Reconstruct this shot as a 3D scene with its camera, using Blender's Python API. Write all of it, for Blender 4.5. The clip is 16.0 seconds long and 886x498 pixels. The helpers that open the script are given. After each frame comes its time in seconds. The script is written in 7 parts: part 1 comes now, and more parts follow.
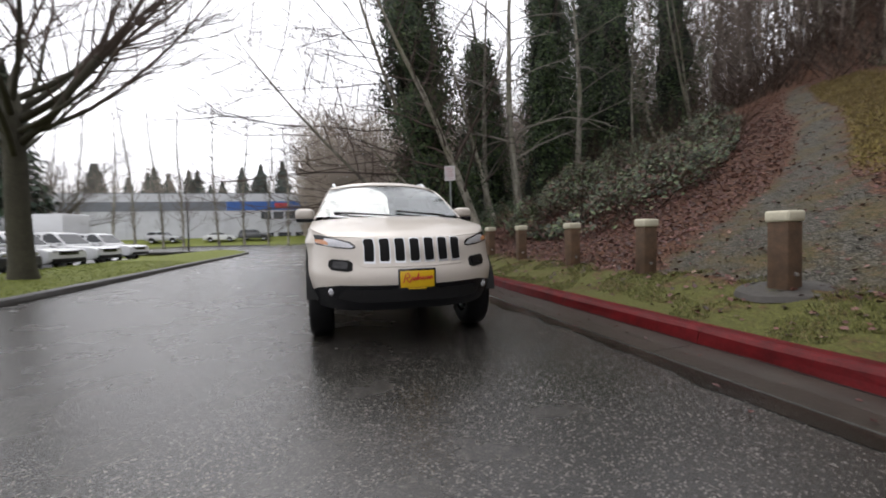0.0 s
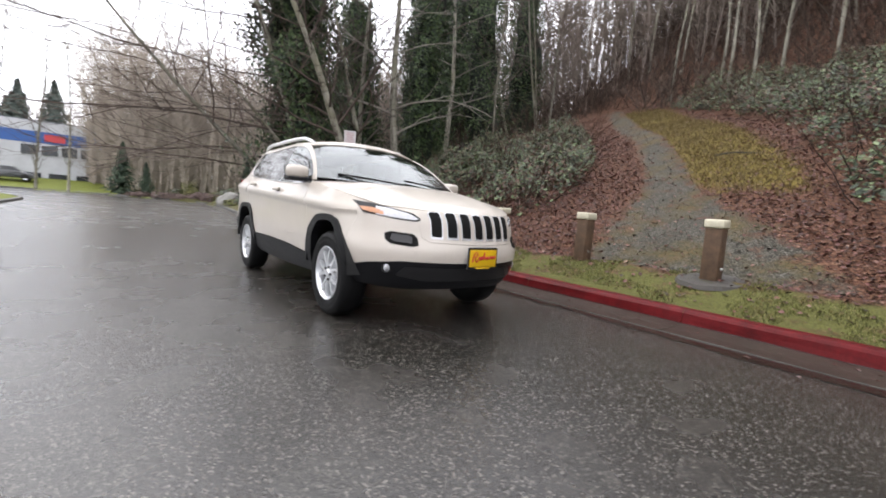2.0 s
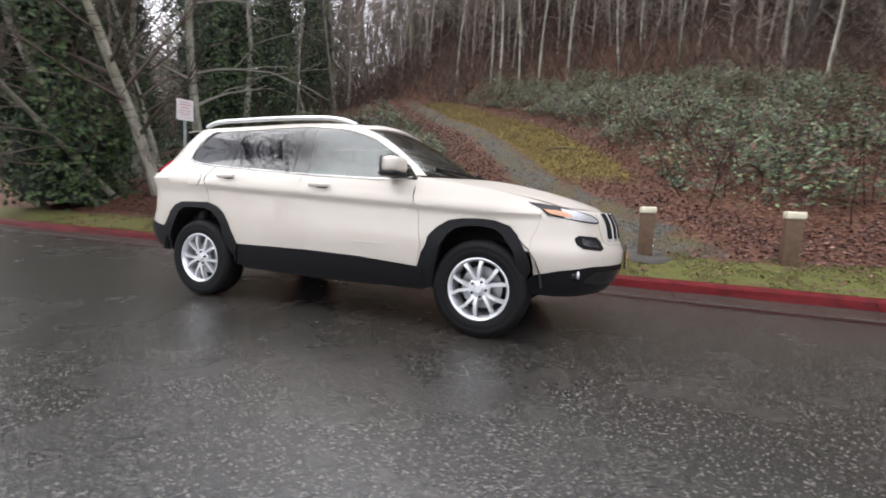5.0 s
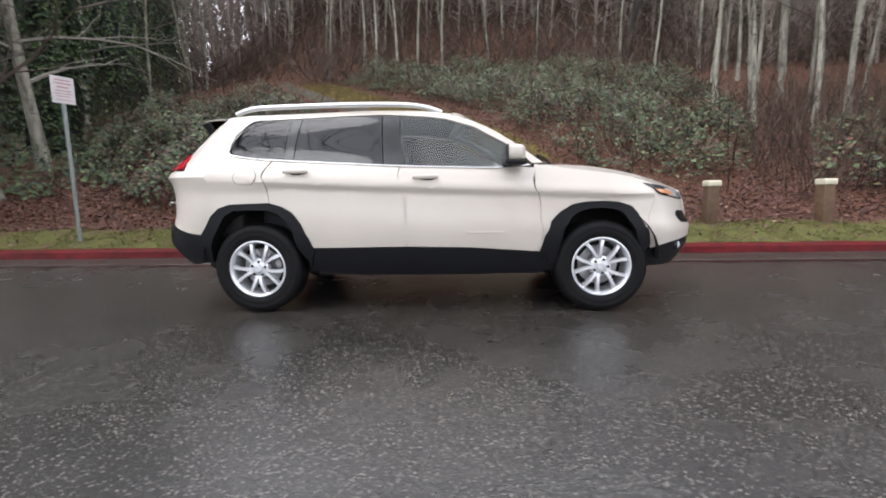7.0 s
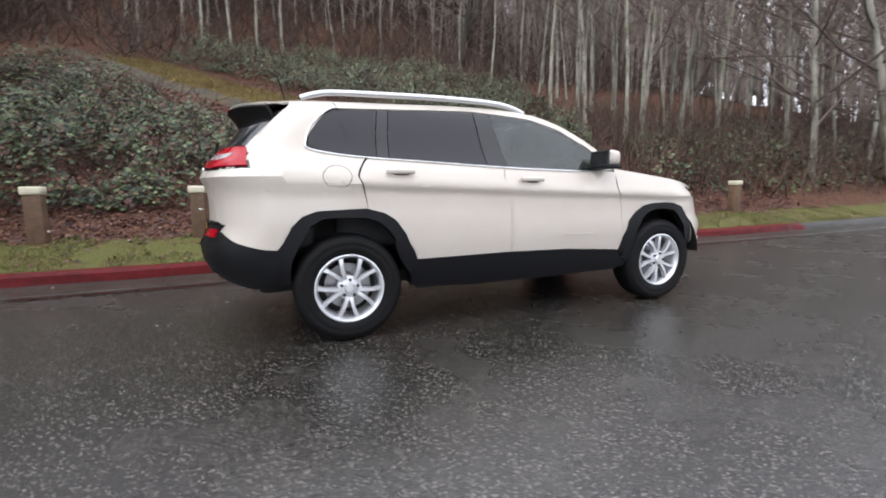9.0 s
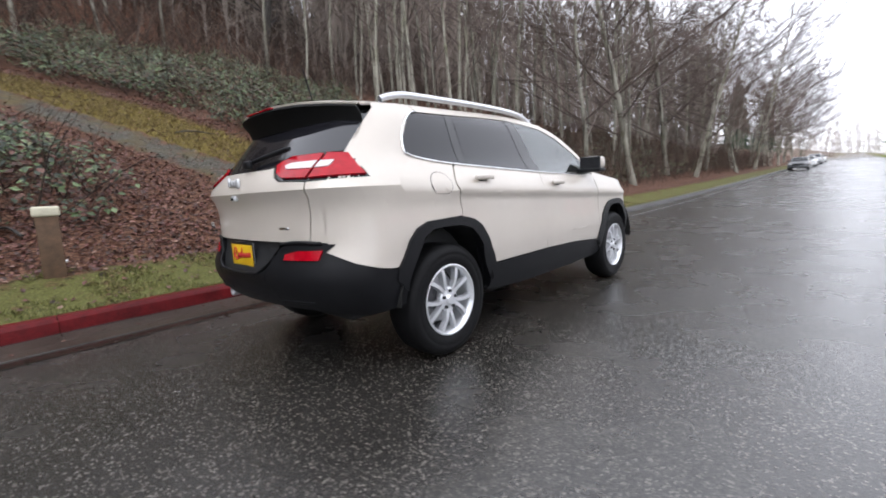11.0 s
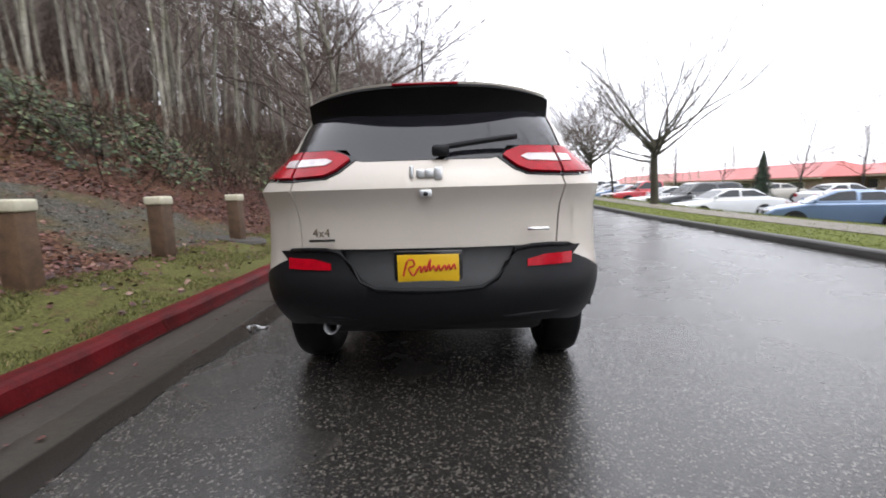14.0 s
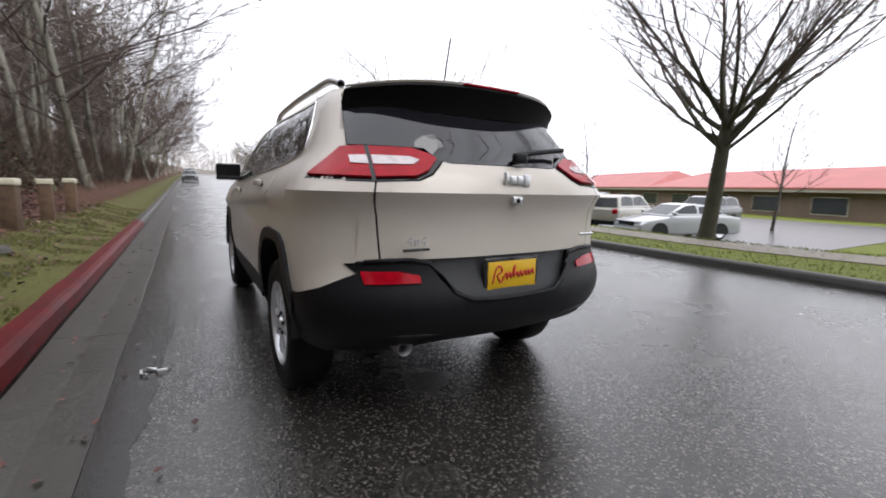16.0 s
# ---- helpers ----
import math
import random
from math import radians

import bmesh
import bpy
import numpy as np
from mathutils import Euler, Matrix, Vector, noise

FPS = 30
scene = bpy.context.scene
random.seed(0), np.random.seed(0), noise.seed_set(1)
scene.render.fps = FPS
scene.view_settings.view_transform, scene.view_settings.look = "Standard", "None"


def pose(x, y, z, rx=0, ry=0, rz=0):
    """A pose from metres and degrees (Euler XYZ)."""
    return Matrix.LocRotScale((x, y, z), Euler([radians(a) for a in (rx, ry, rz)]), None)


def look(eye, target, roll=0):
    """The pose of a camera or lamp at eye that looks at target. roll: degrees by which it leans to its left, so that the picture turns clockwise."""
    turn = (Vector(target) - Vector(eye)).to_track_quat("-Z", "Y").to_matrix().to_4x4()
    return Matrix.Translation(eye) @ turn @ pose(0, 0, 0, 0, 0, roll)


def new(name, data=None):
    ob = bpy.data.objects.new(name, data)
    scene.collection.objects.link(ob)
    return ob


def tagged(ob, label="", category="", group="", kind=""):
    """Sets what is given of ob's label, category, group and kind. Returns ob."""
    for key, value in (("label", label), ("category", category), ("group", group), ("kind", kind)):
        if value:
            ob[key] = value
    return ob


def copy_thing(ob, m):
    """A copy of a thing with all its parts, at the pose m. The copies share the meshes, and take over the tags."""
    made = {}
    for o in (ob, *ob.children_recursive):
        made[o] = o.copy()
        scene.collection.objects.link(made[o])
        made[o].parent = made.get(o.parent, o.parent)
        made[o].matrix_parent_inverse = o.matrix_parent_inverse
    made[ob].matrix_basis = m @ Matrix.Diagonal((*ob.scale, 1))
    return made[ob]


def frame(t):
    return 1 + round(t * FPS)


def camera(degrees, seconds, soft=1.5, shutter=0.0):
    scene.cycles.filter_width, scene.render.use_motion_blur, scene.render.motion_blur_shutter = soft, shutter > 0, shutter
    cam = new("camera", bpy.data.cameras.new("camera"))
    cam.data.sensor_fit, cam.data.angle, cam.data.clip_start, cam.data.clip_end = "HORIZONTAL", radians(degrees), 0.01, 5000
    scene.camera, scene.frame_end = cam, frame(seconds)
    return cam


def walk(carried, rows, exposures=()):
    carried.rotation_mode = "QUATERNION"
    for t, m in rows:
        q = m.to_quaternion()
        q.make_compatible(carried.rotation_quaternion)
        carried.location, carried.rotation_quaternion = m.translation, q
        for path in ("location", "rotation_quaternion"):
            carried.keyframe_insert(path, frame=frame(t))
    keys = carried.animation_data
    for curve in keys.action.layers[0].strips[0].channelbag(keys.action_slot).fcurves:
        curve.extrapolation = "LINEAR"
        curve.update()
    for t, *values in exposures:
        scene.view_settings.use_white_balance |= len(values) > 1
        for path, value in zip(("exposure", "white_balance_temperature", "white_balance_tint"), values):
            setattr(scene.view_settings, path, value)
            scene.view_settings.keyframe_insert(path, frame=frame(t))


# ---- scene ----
cam = camera(92.1, 16.0, soft=1.8, shutter=0.4)
PATH = [
    (0, (5.779, -0.711, 0.97), (3.85, -0.186, 0.901), -1.5),
    (0.5, (5.626, -1.152, 0.968), (3.784, -0.384, 0.837), -1.2),
    (1, (5.361, -1.562, 0.945), (3.586, -0.655, 0.78), 1.2),
    (1.5, (5.096, -1.96, 0.963), (3.396, -0.914, 0.838), 4.6),
    (2, (4.806, -2.343, 0.959), (3.239, -1.112, 0.784), 4.3),
    (2.5, (4.393, -2.653, 0.951), (2.93, -1.301, 0.773), 3.2),
    (3, (3.966, -2.967, 0.93), (2.683, -1.442, 0.763), 1.1),
    (3.5, (3.511, -3.222, 0.922), (2.315, -1.63, 0.738), 2.4),
    (4, (3.066, -3.47, 0.905), (2.081, -1.736, 0.756), 2.6),
    (4.5, (2.622, -3.665, 0.914), (1.776, -1.862, 0.729), 2.9),
    (5, (2.179, -3.802, 0.922), (1.475, -1.939, 0.737), 2.7),
    (5.2, (1.995, -3.894, 0.914), (1.398, -1.993, 0.733), 2.0),
    (7.3, (-0.029, -4.209, 0.936), (0.031, -2.226, 0.68), 0.1),
    (7.5, (-0.233, -4.185, 0.961), (-0.048, -2.211, 0.703), 0.8),
    (8, (-0.768, -4.091, 0.98), (-0.361, -2.153, 0.703), -0.5),
    (8.2, (-0.972, -4.013, 0.977), (-0.524, -2.087, 0.683), -0.4),
    (10.3, (-2.912, -3.138, 1.048), (-1.654, -1.599, 0.822), -3.7),
    (10.5, (-3.04, -3.029, 1.044), (-1.717, -1.552, 0.785), -3.6),
    (11, (-3.347, -2.665, 1.057), (-1.895, -1.317, 0.784), -3.2),
    (11.5, (-3.653, -2.266, 1.109), (-2.016, -1.153, 0.828), -3.0),
    (12, (-3.841, -1.833, 1.102), (-2.113, -0.864, 0.833), -3.2),
    (12.5, (-4.012, -1.378, 1.068), (-2.182, -0.593, 0.883), -1.6),
    (13, (-4.152, -0.925, 1.079), (-2.229, -0.437, 0.83), -1.0),
    (13.5, (-4.172, -0.495, 1.071), (-2.216, -0.165, 0.816), -1.0),
    (14, (-4.215, -0.112, 1.088), (-2.234, -0.069, 0.813), -1.6),
    (14.5, (-4.137, 0.251, 1.089), (-2.167, 0.086, 0.79), -0.7),
    (15, (-4.036, 0.585, 1.112), (-2.095, 0.175, 0.857), 0.4),
    (15.5, (-3.953, 0.975, 1.125), (-2.134, 0.204, 0.840), 0.5),
    (16, (-3.785, 1.285, 1.125), (-2.09, 0.264, 0.838), 1.3),
]
walk(cam, [(t, look(eye, target, roll)) for t, eye, target, roll in PATH],
     [(0.0, -0.08, 6480, 10), (0.5, 0.04, 6480, 10), (1.5, 0.44, 6450, 10), (2.5, 0.78, 6420, 10), (3.5, 0.82, 6360, 10), (4.5, 0.75, 6320, 10), (5.0, 0.7, 6300, 10), (7.5, 0.68, 6200, 10), (8.2, 0.68, 6180, 10), (10.5, 0.55, 6130, 10), (11.5, 0.48, 6150, 10), (13.5, 0.43, 6260, 10), (14.5, 0.42, 6300, 10), (15.5, 0.22, 6320, 10), (16.0, 0.14, 6320, 10)])

# ---- world and light: bright overcast winter day ----
world = bpy.data.worlds.new("overcast_sky")
scene.world = world
world.use_nodes = True
wn, wl = world.node_tree.nodes, world.node_tree.links
sky = wn.new("ShaderNodeTexSky")
sky.sky_type = "NISHITA"
sky.sun_disc = False
sky.sun_elevation, sky.sun_rotation = radians(57), radians(248)
sky.air_density, sky.dust_density, sky.ozone_density = 1.0, 3.0, 1.0
pale = wn.new("ShaderNodeHueSaturation")
pale.inputs["Saturation"].default_value = 0.12
cloud = wn.new("ShaderNodeMix")
cloud.data_type = "RGBA"
cloud.inputs[0].default_value = 0.86
cloud.inputs[7].default_value = (9.75, 9.72, 10.25, 1)
wl.new(sky.outputs[0], pale.inputs["Color"])
wl.new(pale.outputs[0], cloud.inputs[6])
wl.new(cloud.outputs[2], wn["Background"].inputs[0])
wn["Background"].inputs[1].default_value = 0.185
sun = new("sun", bpy.data.lights.new("sun", "SUN"))
sun.data.energy, sun.data.angle, sun.data.color = 1.1, radians(40), (1.0, 0.97, 0.93)
sun.matrix_world = look((-22, -9, 36), (0, 0, 0))
scene.view_settings.exposure = 0.0


# ---- building blocks ----
def link(bm, name, material, parent=None, smooth=True, label="", kind="", category="", group=""):
    me = bpy.data.meshes.new(name)
    bm.to_mesh(me)
    bm.free()
    if smooth:
        me.polygons.foreach_set("use_smooth", [True] * len(me.polygons))
    for m in (material if isinstance(material, (list, tuple)) else [material]):
        me.materials.append(m)
    ob = new(name, me)
    if parent:
        ob.parent = parent
    return tagged(ob, label, category, group, kind)


def raw(name, verts, faces, material, parent=None, smooth=False, label="", kind="", category="", group=""):
    me = bpy.data.meshes.new(name)
    me.from_pydata([tuple(v) for v in verts], [], faces)
    if smooth:
        me.polygons.foreach_set("use_smooth", [True] * len(me.polygons))
    for m in (material if isinstance(material, (list, tuple)) else [material]):
        me.materials.append(m)
    ob = new(name, me)
    if parent:
        ob.parent = parent
    return tagged(ob, label, category, group, kind)


def part(name, bm, material, parent, label="", smooth=True):
    return link(bm, name, material, parent, smooth, label)


def empty(name, m, label, category, group="", kind=""):
    ob = new(name)
    ob.empty_display_size = 0.2
    ob.matrix_world = m
    return tagged(ob, label, category, group, kind)


def box(bm, x0, x1, y0, y1, z0, z1, bevel=0.0, seg=2):
    made = bmesh.ops.create_cube(bm, size=1.0)["verts"]
    bmesh.ops.transform(bm, matrix=Matrix.Translation(((x0 + x1) / 2, (y0 + y1) / 2, (z0 + z1) / 2)) @ Matrix.Diagonal((x1 - x0, y1 - y0, z1 - z0, 1)), verts=made)
    if bevel:
        edges = list({e for v in made for e in v.link_edges})
        bmesh.ops.bevel(bm, geom=edges, offset=bevel, segments=seg, affect="EDGES", profile=0.5)
    return bm


def tube(verts, faces, pts, radii, sides=6):
    """Adds a tapered tube along pts to the lists verts and faces."""
    base, n = len(verts), len(pts)
    for i, p in enumerate(pts):
        d = (pts[min(i + 1, n - 1)] - pts[max(i - 1, 0)])
        d = d.normalized() if d.length > 1e-9 else Vector((0, 0, 1))
        a = d.orthogonal().normalized()
        b = d.cross(a)
        for k in range(sides):
            t = 2 * math.pi * k / sides
            verts.append(p + (a * math.cos(t) + b * math.sin(t)) * radii[i])
    if sides == 3:
        # fine twigs end in a point
        del verts[-2:]
        verts[-1] = pts[-1].copy()
        tip = len(verts) - 1
        for k in range(3):
            faces.append((base + (n - 2) * 3 + k, base + (n - 2) * 3 + (k + 1) % 3, tip))
        n -= 1
    for i in range(n - 1):
        for k in range(sides):
            k2 = (k + 1) % sides
            faces.append((base + i * sides + k, base + i * sides + k2, base + (i + 1) * sides + k2, base + (i + 1) * sides + k))
    if sides > 3:
        faces.append(tuple(base + (n - 1) * sides + k for k in range(sides)))


def lerp_table(table, x):
    """Smooth interpolation in a sorted table of (x, value)."""
    if x <= table[0][0]:
        return table[0][1]
    for (a, va), (b, vb) in zip(table, table[1:]):
        if x <= b:
            t = (x - a) / (b - a)
            return va + (vb - va) * t
    return table[-1][1]


def smooth01(a, b, x):
    t = min(1, max(0, (x - a) / (b - a)))
    return t * t * (3 - 2 * t)


# ---- materials ----
def nodes_of(name):
    m = bpy.data.materials.new(name)
    m.use_nodes = True
    return m, m.node_tree.nodes, m.node_tree.links, m.node_tree.nodes["Principled BSDF"]


def noise_node(n, l, scale, detail=6, rough=0.6, obj=True):
    tc = n.new("ShaderNodeTexCoord")
    no = n.new("ShaderNodeTexNoise")
    no.inputs["Scale"].default_value, no.inputs["Detail"].default_value, no.inputs["Roughness"].default_value = scale, detail, rough
    l.new(tc.outputs["Object"] if obj else tc.outputs["Generated"], no.inputs["Vector"])
    return no


def ramp(n, l, src, stops):
    r = n.new("ShaderNodeValToRGB")
    els = r.color_ramp.elements
    while len(els) < len(stops):
        els.new(0.5)
    for e, (p, c) in zip(els, stops):
        e.position = p
        e.color = (*c, 1) if len(c) == 3 else c
    l.new(src, r.inputs[0])
    return r


def mix(n, l, fac, a, b, mode="MIX"):
    x = n.new("ShaderNodeMix")
    x.data_type, x.blend_type = "RGBA", mode
    for sock, v in ((x.inputs[0], fac), (x.inputs[6], a), (x.inputs[7], b)):
        if isinstance(v, (int, float)):
            sock.default_value = v
        elif isinstance(v, tuple):
            sock.default_value = (*v, 1)
        else:
            l.new(v, sock)
    return x.outputs[2]


def bump(n, l, height, strength, dist, bsdf):
    b = n.new("ShaderNodeBump")
    b.inputs["Strength"].default_value, b.inputs["Distance"].default_value = strength, dist
    l.new(height, b.inputs["Height"])
    l.new(b.outputs[0], bsdf.inputs["Normal"])
    return b


def plain(name, color, rough=0.5, metal=0.0, vary=0.15, scale=8.0, bump_s=0.0, coat=0.0, spec=0.5, per_object=0.0, per_island=0.0):
    """A surface with two scales of tone and some relief."""
    m, n, l, p = nodes_of(name)
    a, b = noise_node(n, l, scale), noise_node(n, l, scale * 9)
    lo = tuple(c * (1 - vary) for c in color)
    hi = tuple(min(1, c * (1 + vary)) for c in color)
    c1 = ramp(n, l, a.outputs[0], [(0.3, lo), (0.7, hi)])
    c2 = mix(n, l, 0.35 * min(1, vary * 4), c1.outputs[0], ramp(n, l, b.outputs[0], [(0.3, lo), (0.7, hi)]).outputs[0])
    if per_object:
        oi = n.new("ShaderNodeObjectInfo")
        c2 = mix(n, l, 1.0, c2, ramp(n, l, oi.outputs["Random"], [(0, (1 - per_object,) * 3), (1, (1 + per_object,) * 3)]).outputs[0], "MULTIPLY")
    if per_island:
        ge = n.new("ShaderNodeNewGeometry")
        c2 = mix(n, l, 1.0, c2, ramp(n, l, ge.outputs["Random Per Island"], [(0, (1 - per_island,) * 3), (1, (1 + per_island,) * 3)]).outputs[0], "MULTIPLY")
    l.new(c2, p.inputs["Base Color"])
    p.inputs["Roughness"].default_value, p.inputs["Metallic"].default_value = rough, metal
    p.inputs["Coat Weight"].default_value, p.inputs["Coat Roughness"].default_value = coat, 0.03
    p.inputs["Specular IOR Level"].default_value = spec
    if bump_s:
        bump(n, l, b.outputs[0], bump_s, 0.01, p)
    return m


def islands(name, stops, rough=0.6, spec=0.3, both=True):
    """Leaves: each island takes its own colour from the stops."""
    m, n, l, p = nodes_of(name)
    ge = n.new("ShaderNodeNewGeometry")
    r = ramp(n, l, ge.outputs["Random Per Island"], stops)
    l.new(r.outputs[0], p.inputs["Base Color"])
    p.inputs["Roughness"].default_value, p.inputs["Specular IOR Level"].default_value = rough, spec
    return m


def asphalt_material():
    m, n, l, p = nodes_of("wet_asphalt")
    tc = n.new("ShaderNodeTexCoord")
    grit = n.new("ShaderNodeTexVoronoi")
    grit.inputs["Scale"].default_value = 105
    l.new(tc.outputs["Object"], grit.inputs["Vector"])
    fine = noise_node(n, l, 170, 3)
    mid = noise_node(n, l, 1.4, 4, 0.55)
    big = noise_node(n, l, 0.22, 4, 0.5)
    sep = n.new("ShaderNodeSeparateColor")
    l.new(grit.outputs["Color"], sep.inputs[0])
    stone = ramp(n, l, sep.outputs[0], [(0.0, (0.006, 0.0056, 0.005)), (0.5, (0.024, 0.0222, 0.020)), (0.86, (0.046, 0.0425, 0.038)), (0.985, (0.12, 0.112, 0.10))])
    worn = ramp(n, l, mid.outputs[0], [(0.3, (0.86, 0.85, 0.84)), (0.7, (1.12, 1.10, 1.08))])
    c = mix(n, l, 1.0, stone.outputs[0], worn.outputs[0], "MULTIPLY")
    l.new(c, p.inputs["Base Color"])
    wet = mix(n, l, 0.55, big.outputs[0], mid.outputs[0])
    r = ramp(n, l, wet, [(0.30, (0.22,) * 3), (0.50, (0.26,) * 3), (0.72, (0.31,) * 3)])
    l.new(r.outputs[0], p.inputs["Roughness"])
    p.inputs["Specular IOR Level"].default_value = 0.85
    h = mix(n, l, 0.4, grit.outputs["Distance"], fine.outputs[0])
    bump(n, l, h, 0.36, 0.0045, p)
    return m


def ground_material():
    """Grass, bare leaf litter, gravel and moss, laid out by the plan of the place."""
    m, n, l, p = nodes_of("verge_and_hillside")
    at = n.new("ShaderNodeVertexColor")
    at.layer_name = "cover"
    sep = n.new("ShaderNodeSeparateColor")
    l.new(at.outputs["Color"], sep.inputs[0])
    edge = noise_node(n, l, 3.0, 8, 0.7)
    fine = noise_node(n, l, 45, 5, 0.7)
    vor = n.new("ShaderNodeTexVoronoi")
    vor.inputs["Scale"].default_value = 34
    tc = n.new("ShaderNodeTexCoord")
    l.new(tc.outputs["Object"], vor.inputs["Vector"])
    vs = n.new("ShaderNodeSeparateColor")
    l.new(vor.outputs["Color"], vs.inputs[0])
    peb = n.new("ShaderNodeTexVoronoi")
    peb.inputs["Scale"].default_value = 60
    l.new(tc.outputs["Object"], peb.inputs["Vector"])
    ps = n.new("ShaderNodeSeparateColor")
    l.new(peb.outputs["Color"], ps.inputs[0])
    grass = ramp(n, l, fine.outputs[0], [(0.25, (0.028, 0.025, 0.011)), (0.5, (0.082, 0.083, 0.024)), (0.75, (0.16, 0.158, 0.05))])
    litter = ramp(n, l, vs.outputs[0], [(0.0, (0.018, 0.010, 0.007)), (0.4, (0.055, 0.026, 0.016)), (0.75, (0.105, 0.048, 0.03)), (1.0, (0.17, 0.095, 0.06))])
    gravel = ramp(n, l, ps.outputs[1], [(0.0, (0.017, 0.016, 0.012)), (0.6, (0.052, 0.049, 0.038)), (1.0, (0.15, 0.14, 0.12))])
    straw = ramp(n, l, fine.outputs[0], [(0.25, (0.04, 0.025, 0.008)), (0.55, (0.145, 0.11, 0.025)), (0.8, (0.24, 0.19, 0.05))])

    def soft(channel):
        add = n.new("ShaderNodeMath")
        add.operation = "ADD"
        l.new(sep.outputs[channel], add.inputs[0])
        sub = n.new("ShaderNodeMath")
        sub.operation = "MULTIPLY_ADD"
        l.new(edge.outputs[0], sub.inputs[0])
        sub.inputs[1].default_value, sub.inputs[2].default_value = 1.4, -0.7
        l.new(sub.outputs[0], add.inputs[1])
        return ramp(n, l, add.outputs[0], [(0.38, (0, 0, 0)), (0.62, (1, 1, 1))]).outputs[0]

    lawn = ramp(n, l, fine.outputs[0], [(0.25, (0.05, 0.058, 0.013)), (0.5, (0.125, 0.145, 0.026)), (0.75, (0.20, 0.225, 0.045))])
    turf = mix(n, l, at.outputs["Alpha"], lawn.outputs[0], grass.outputs[0])
    c = mix(n, l, soft(0), litter.outputs[0], turf)
    c = mix(n, l, soft(2), c, straw.outputs[0])
    mossy = ramp(n, l, noise_node(n, l, 1.1, 5, 0.65).outputs[0], [(0.46, (0, 0, 0)), (0.62, (0.8, 0.8, 0.8))])
    c = mix(n, l, soft(1), c, mix(n, l, mossy.outputs[0], gravel.outputs[0], mix(n, l, 0.5, grass.outputs[0], litter.outputs[0])))
    l.new(c, p.inputs["Base Color"])
    p.inputs["Roughness"].default_value = 0.75
    p.inputs["Specular IOR Level"].default_value = 0.12
    h = mix(n, l, 0.5, fine.outputs[0], vor.outputs["Distance"])
    bump(n, l, h, 0.8, 0.03, p)
    return m


M_ASPHALT = asphalt_material()
M_GROUND = ground_material()
M_CONCRETE = plain("wet_concrete_gutter", (0.032, 0.028, 0.022), 0.28, vary=0.4, scale=2.5, bump_s=0.3)
M_KERBRED = plain("worn_red_kerb_paint", (0.075, 0.0032, 0.0045), 0.5, vary=0.6, scale=5, bump_s=0.35, spec=0.13)
M_KERBFOOT = plain("bare_wet_kerb_foot", (0.022, 0.014, 0.012), 0.4, vary=0.5, scale=6, bump_s=0.35)
M_KERBGREY = plain("weathered_concrete_kerb", (0.026, 0.0235, 0.02), 0.5, vary=0.4, scale=4, bump_s=0.35)
M_POST = plain("weathered_timber", (0.088, 0.050, 0.026), 0.75, vary=0.55, scale=9, bump_s=0.5, per_object=0.15)
M_CAP = plain("worn_cream_paint", (0.48, 0.45, 0.34), 0.6, vary=0.2, scale=14, bump_s=0.3)
M_SILT = plain("wet_dark_silt", (0.012, 0.010, 0.008), 0.16, vary=0.5, scale=4, bump_s=0.25)
M_PAD = plain("dark_concrete_pad", (0.045, 0.04, 0.034), 0.7, vary=0.3, scale=10, bump_s=0.3)
M_BOLT = plain("galvanised_bolt", (0.5, 0.5, 0.5), 0.35, 0.9, vary=0.1)
M_PAVE = plain("damp_tan_path", (0.15, 0.125, 0.095), 0.6, vary=0.25, scale=3, bump_s=0.2)
M_LOT = plain("wet_lot_asphalt", (0.05, 0.05, 0.052), 0.3, vary=0.3, scale=1.2, bump_s=0.2)
# ---- lie of the land ----
KERB_Y, FAR_Y = 2.15, -5.7
NEAR_LINE = [(420, -5.0), (280, -1.6), (120, 1.0), (60, 1.9), (30, 2.15), (12, 2.2), (0, 2.15), (-12, 2.2), (-20, 2.9), (-30, 4.0), (-40, 4.2), (-48, 2.0), (-55, -3), (-60, -11), (-63, -25), (-66, -70)]
FAR_LINE = [(420, -15.5), (280, -11.5), (120, -8.9), (60, -8.0), (30, -7.3), (18, -6.8), (8, -6.2), (0, -5.7), (-12, -5.7), (-24, -5.7), (-28, -6.3), (-31, -8.0), (-33, -11.5), (-34, -18), (-36, -70)]


def lift(x):
    """The road climbs gently to the east."""
    d = max(0.0, x - 8)
    return 0.026 * d * d / (d + 14)


def near_y(x):
    return lerp_table([(a, b) for a, b in reversed(NEAR_LINE) if a >= -48], x)


def far_y(x):
    return lerp_table([(a, b) for a, b in reversed(FAR_LINE) if a >= -24], x)


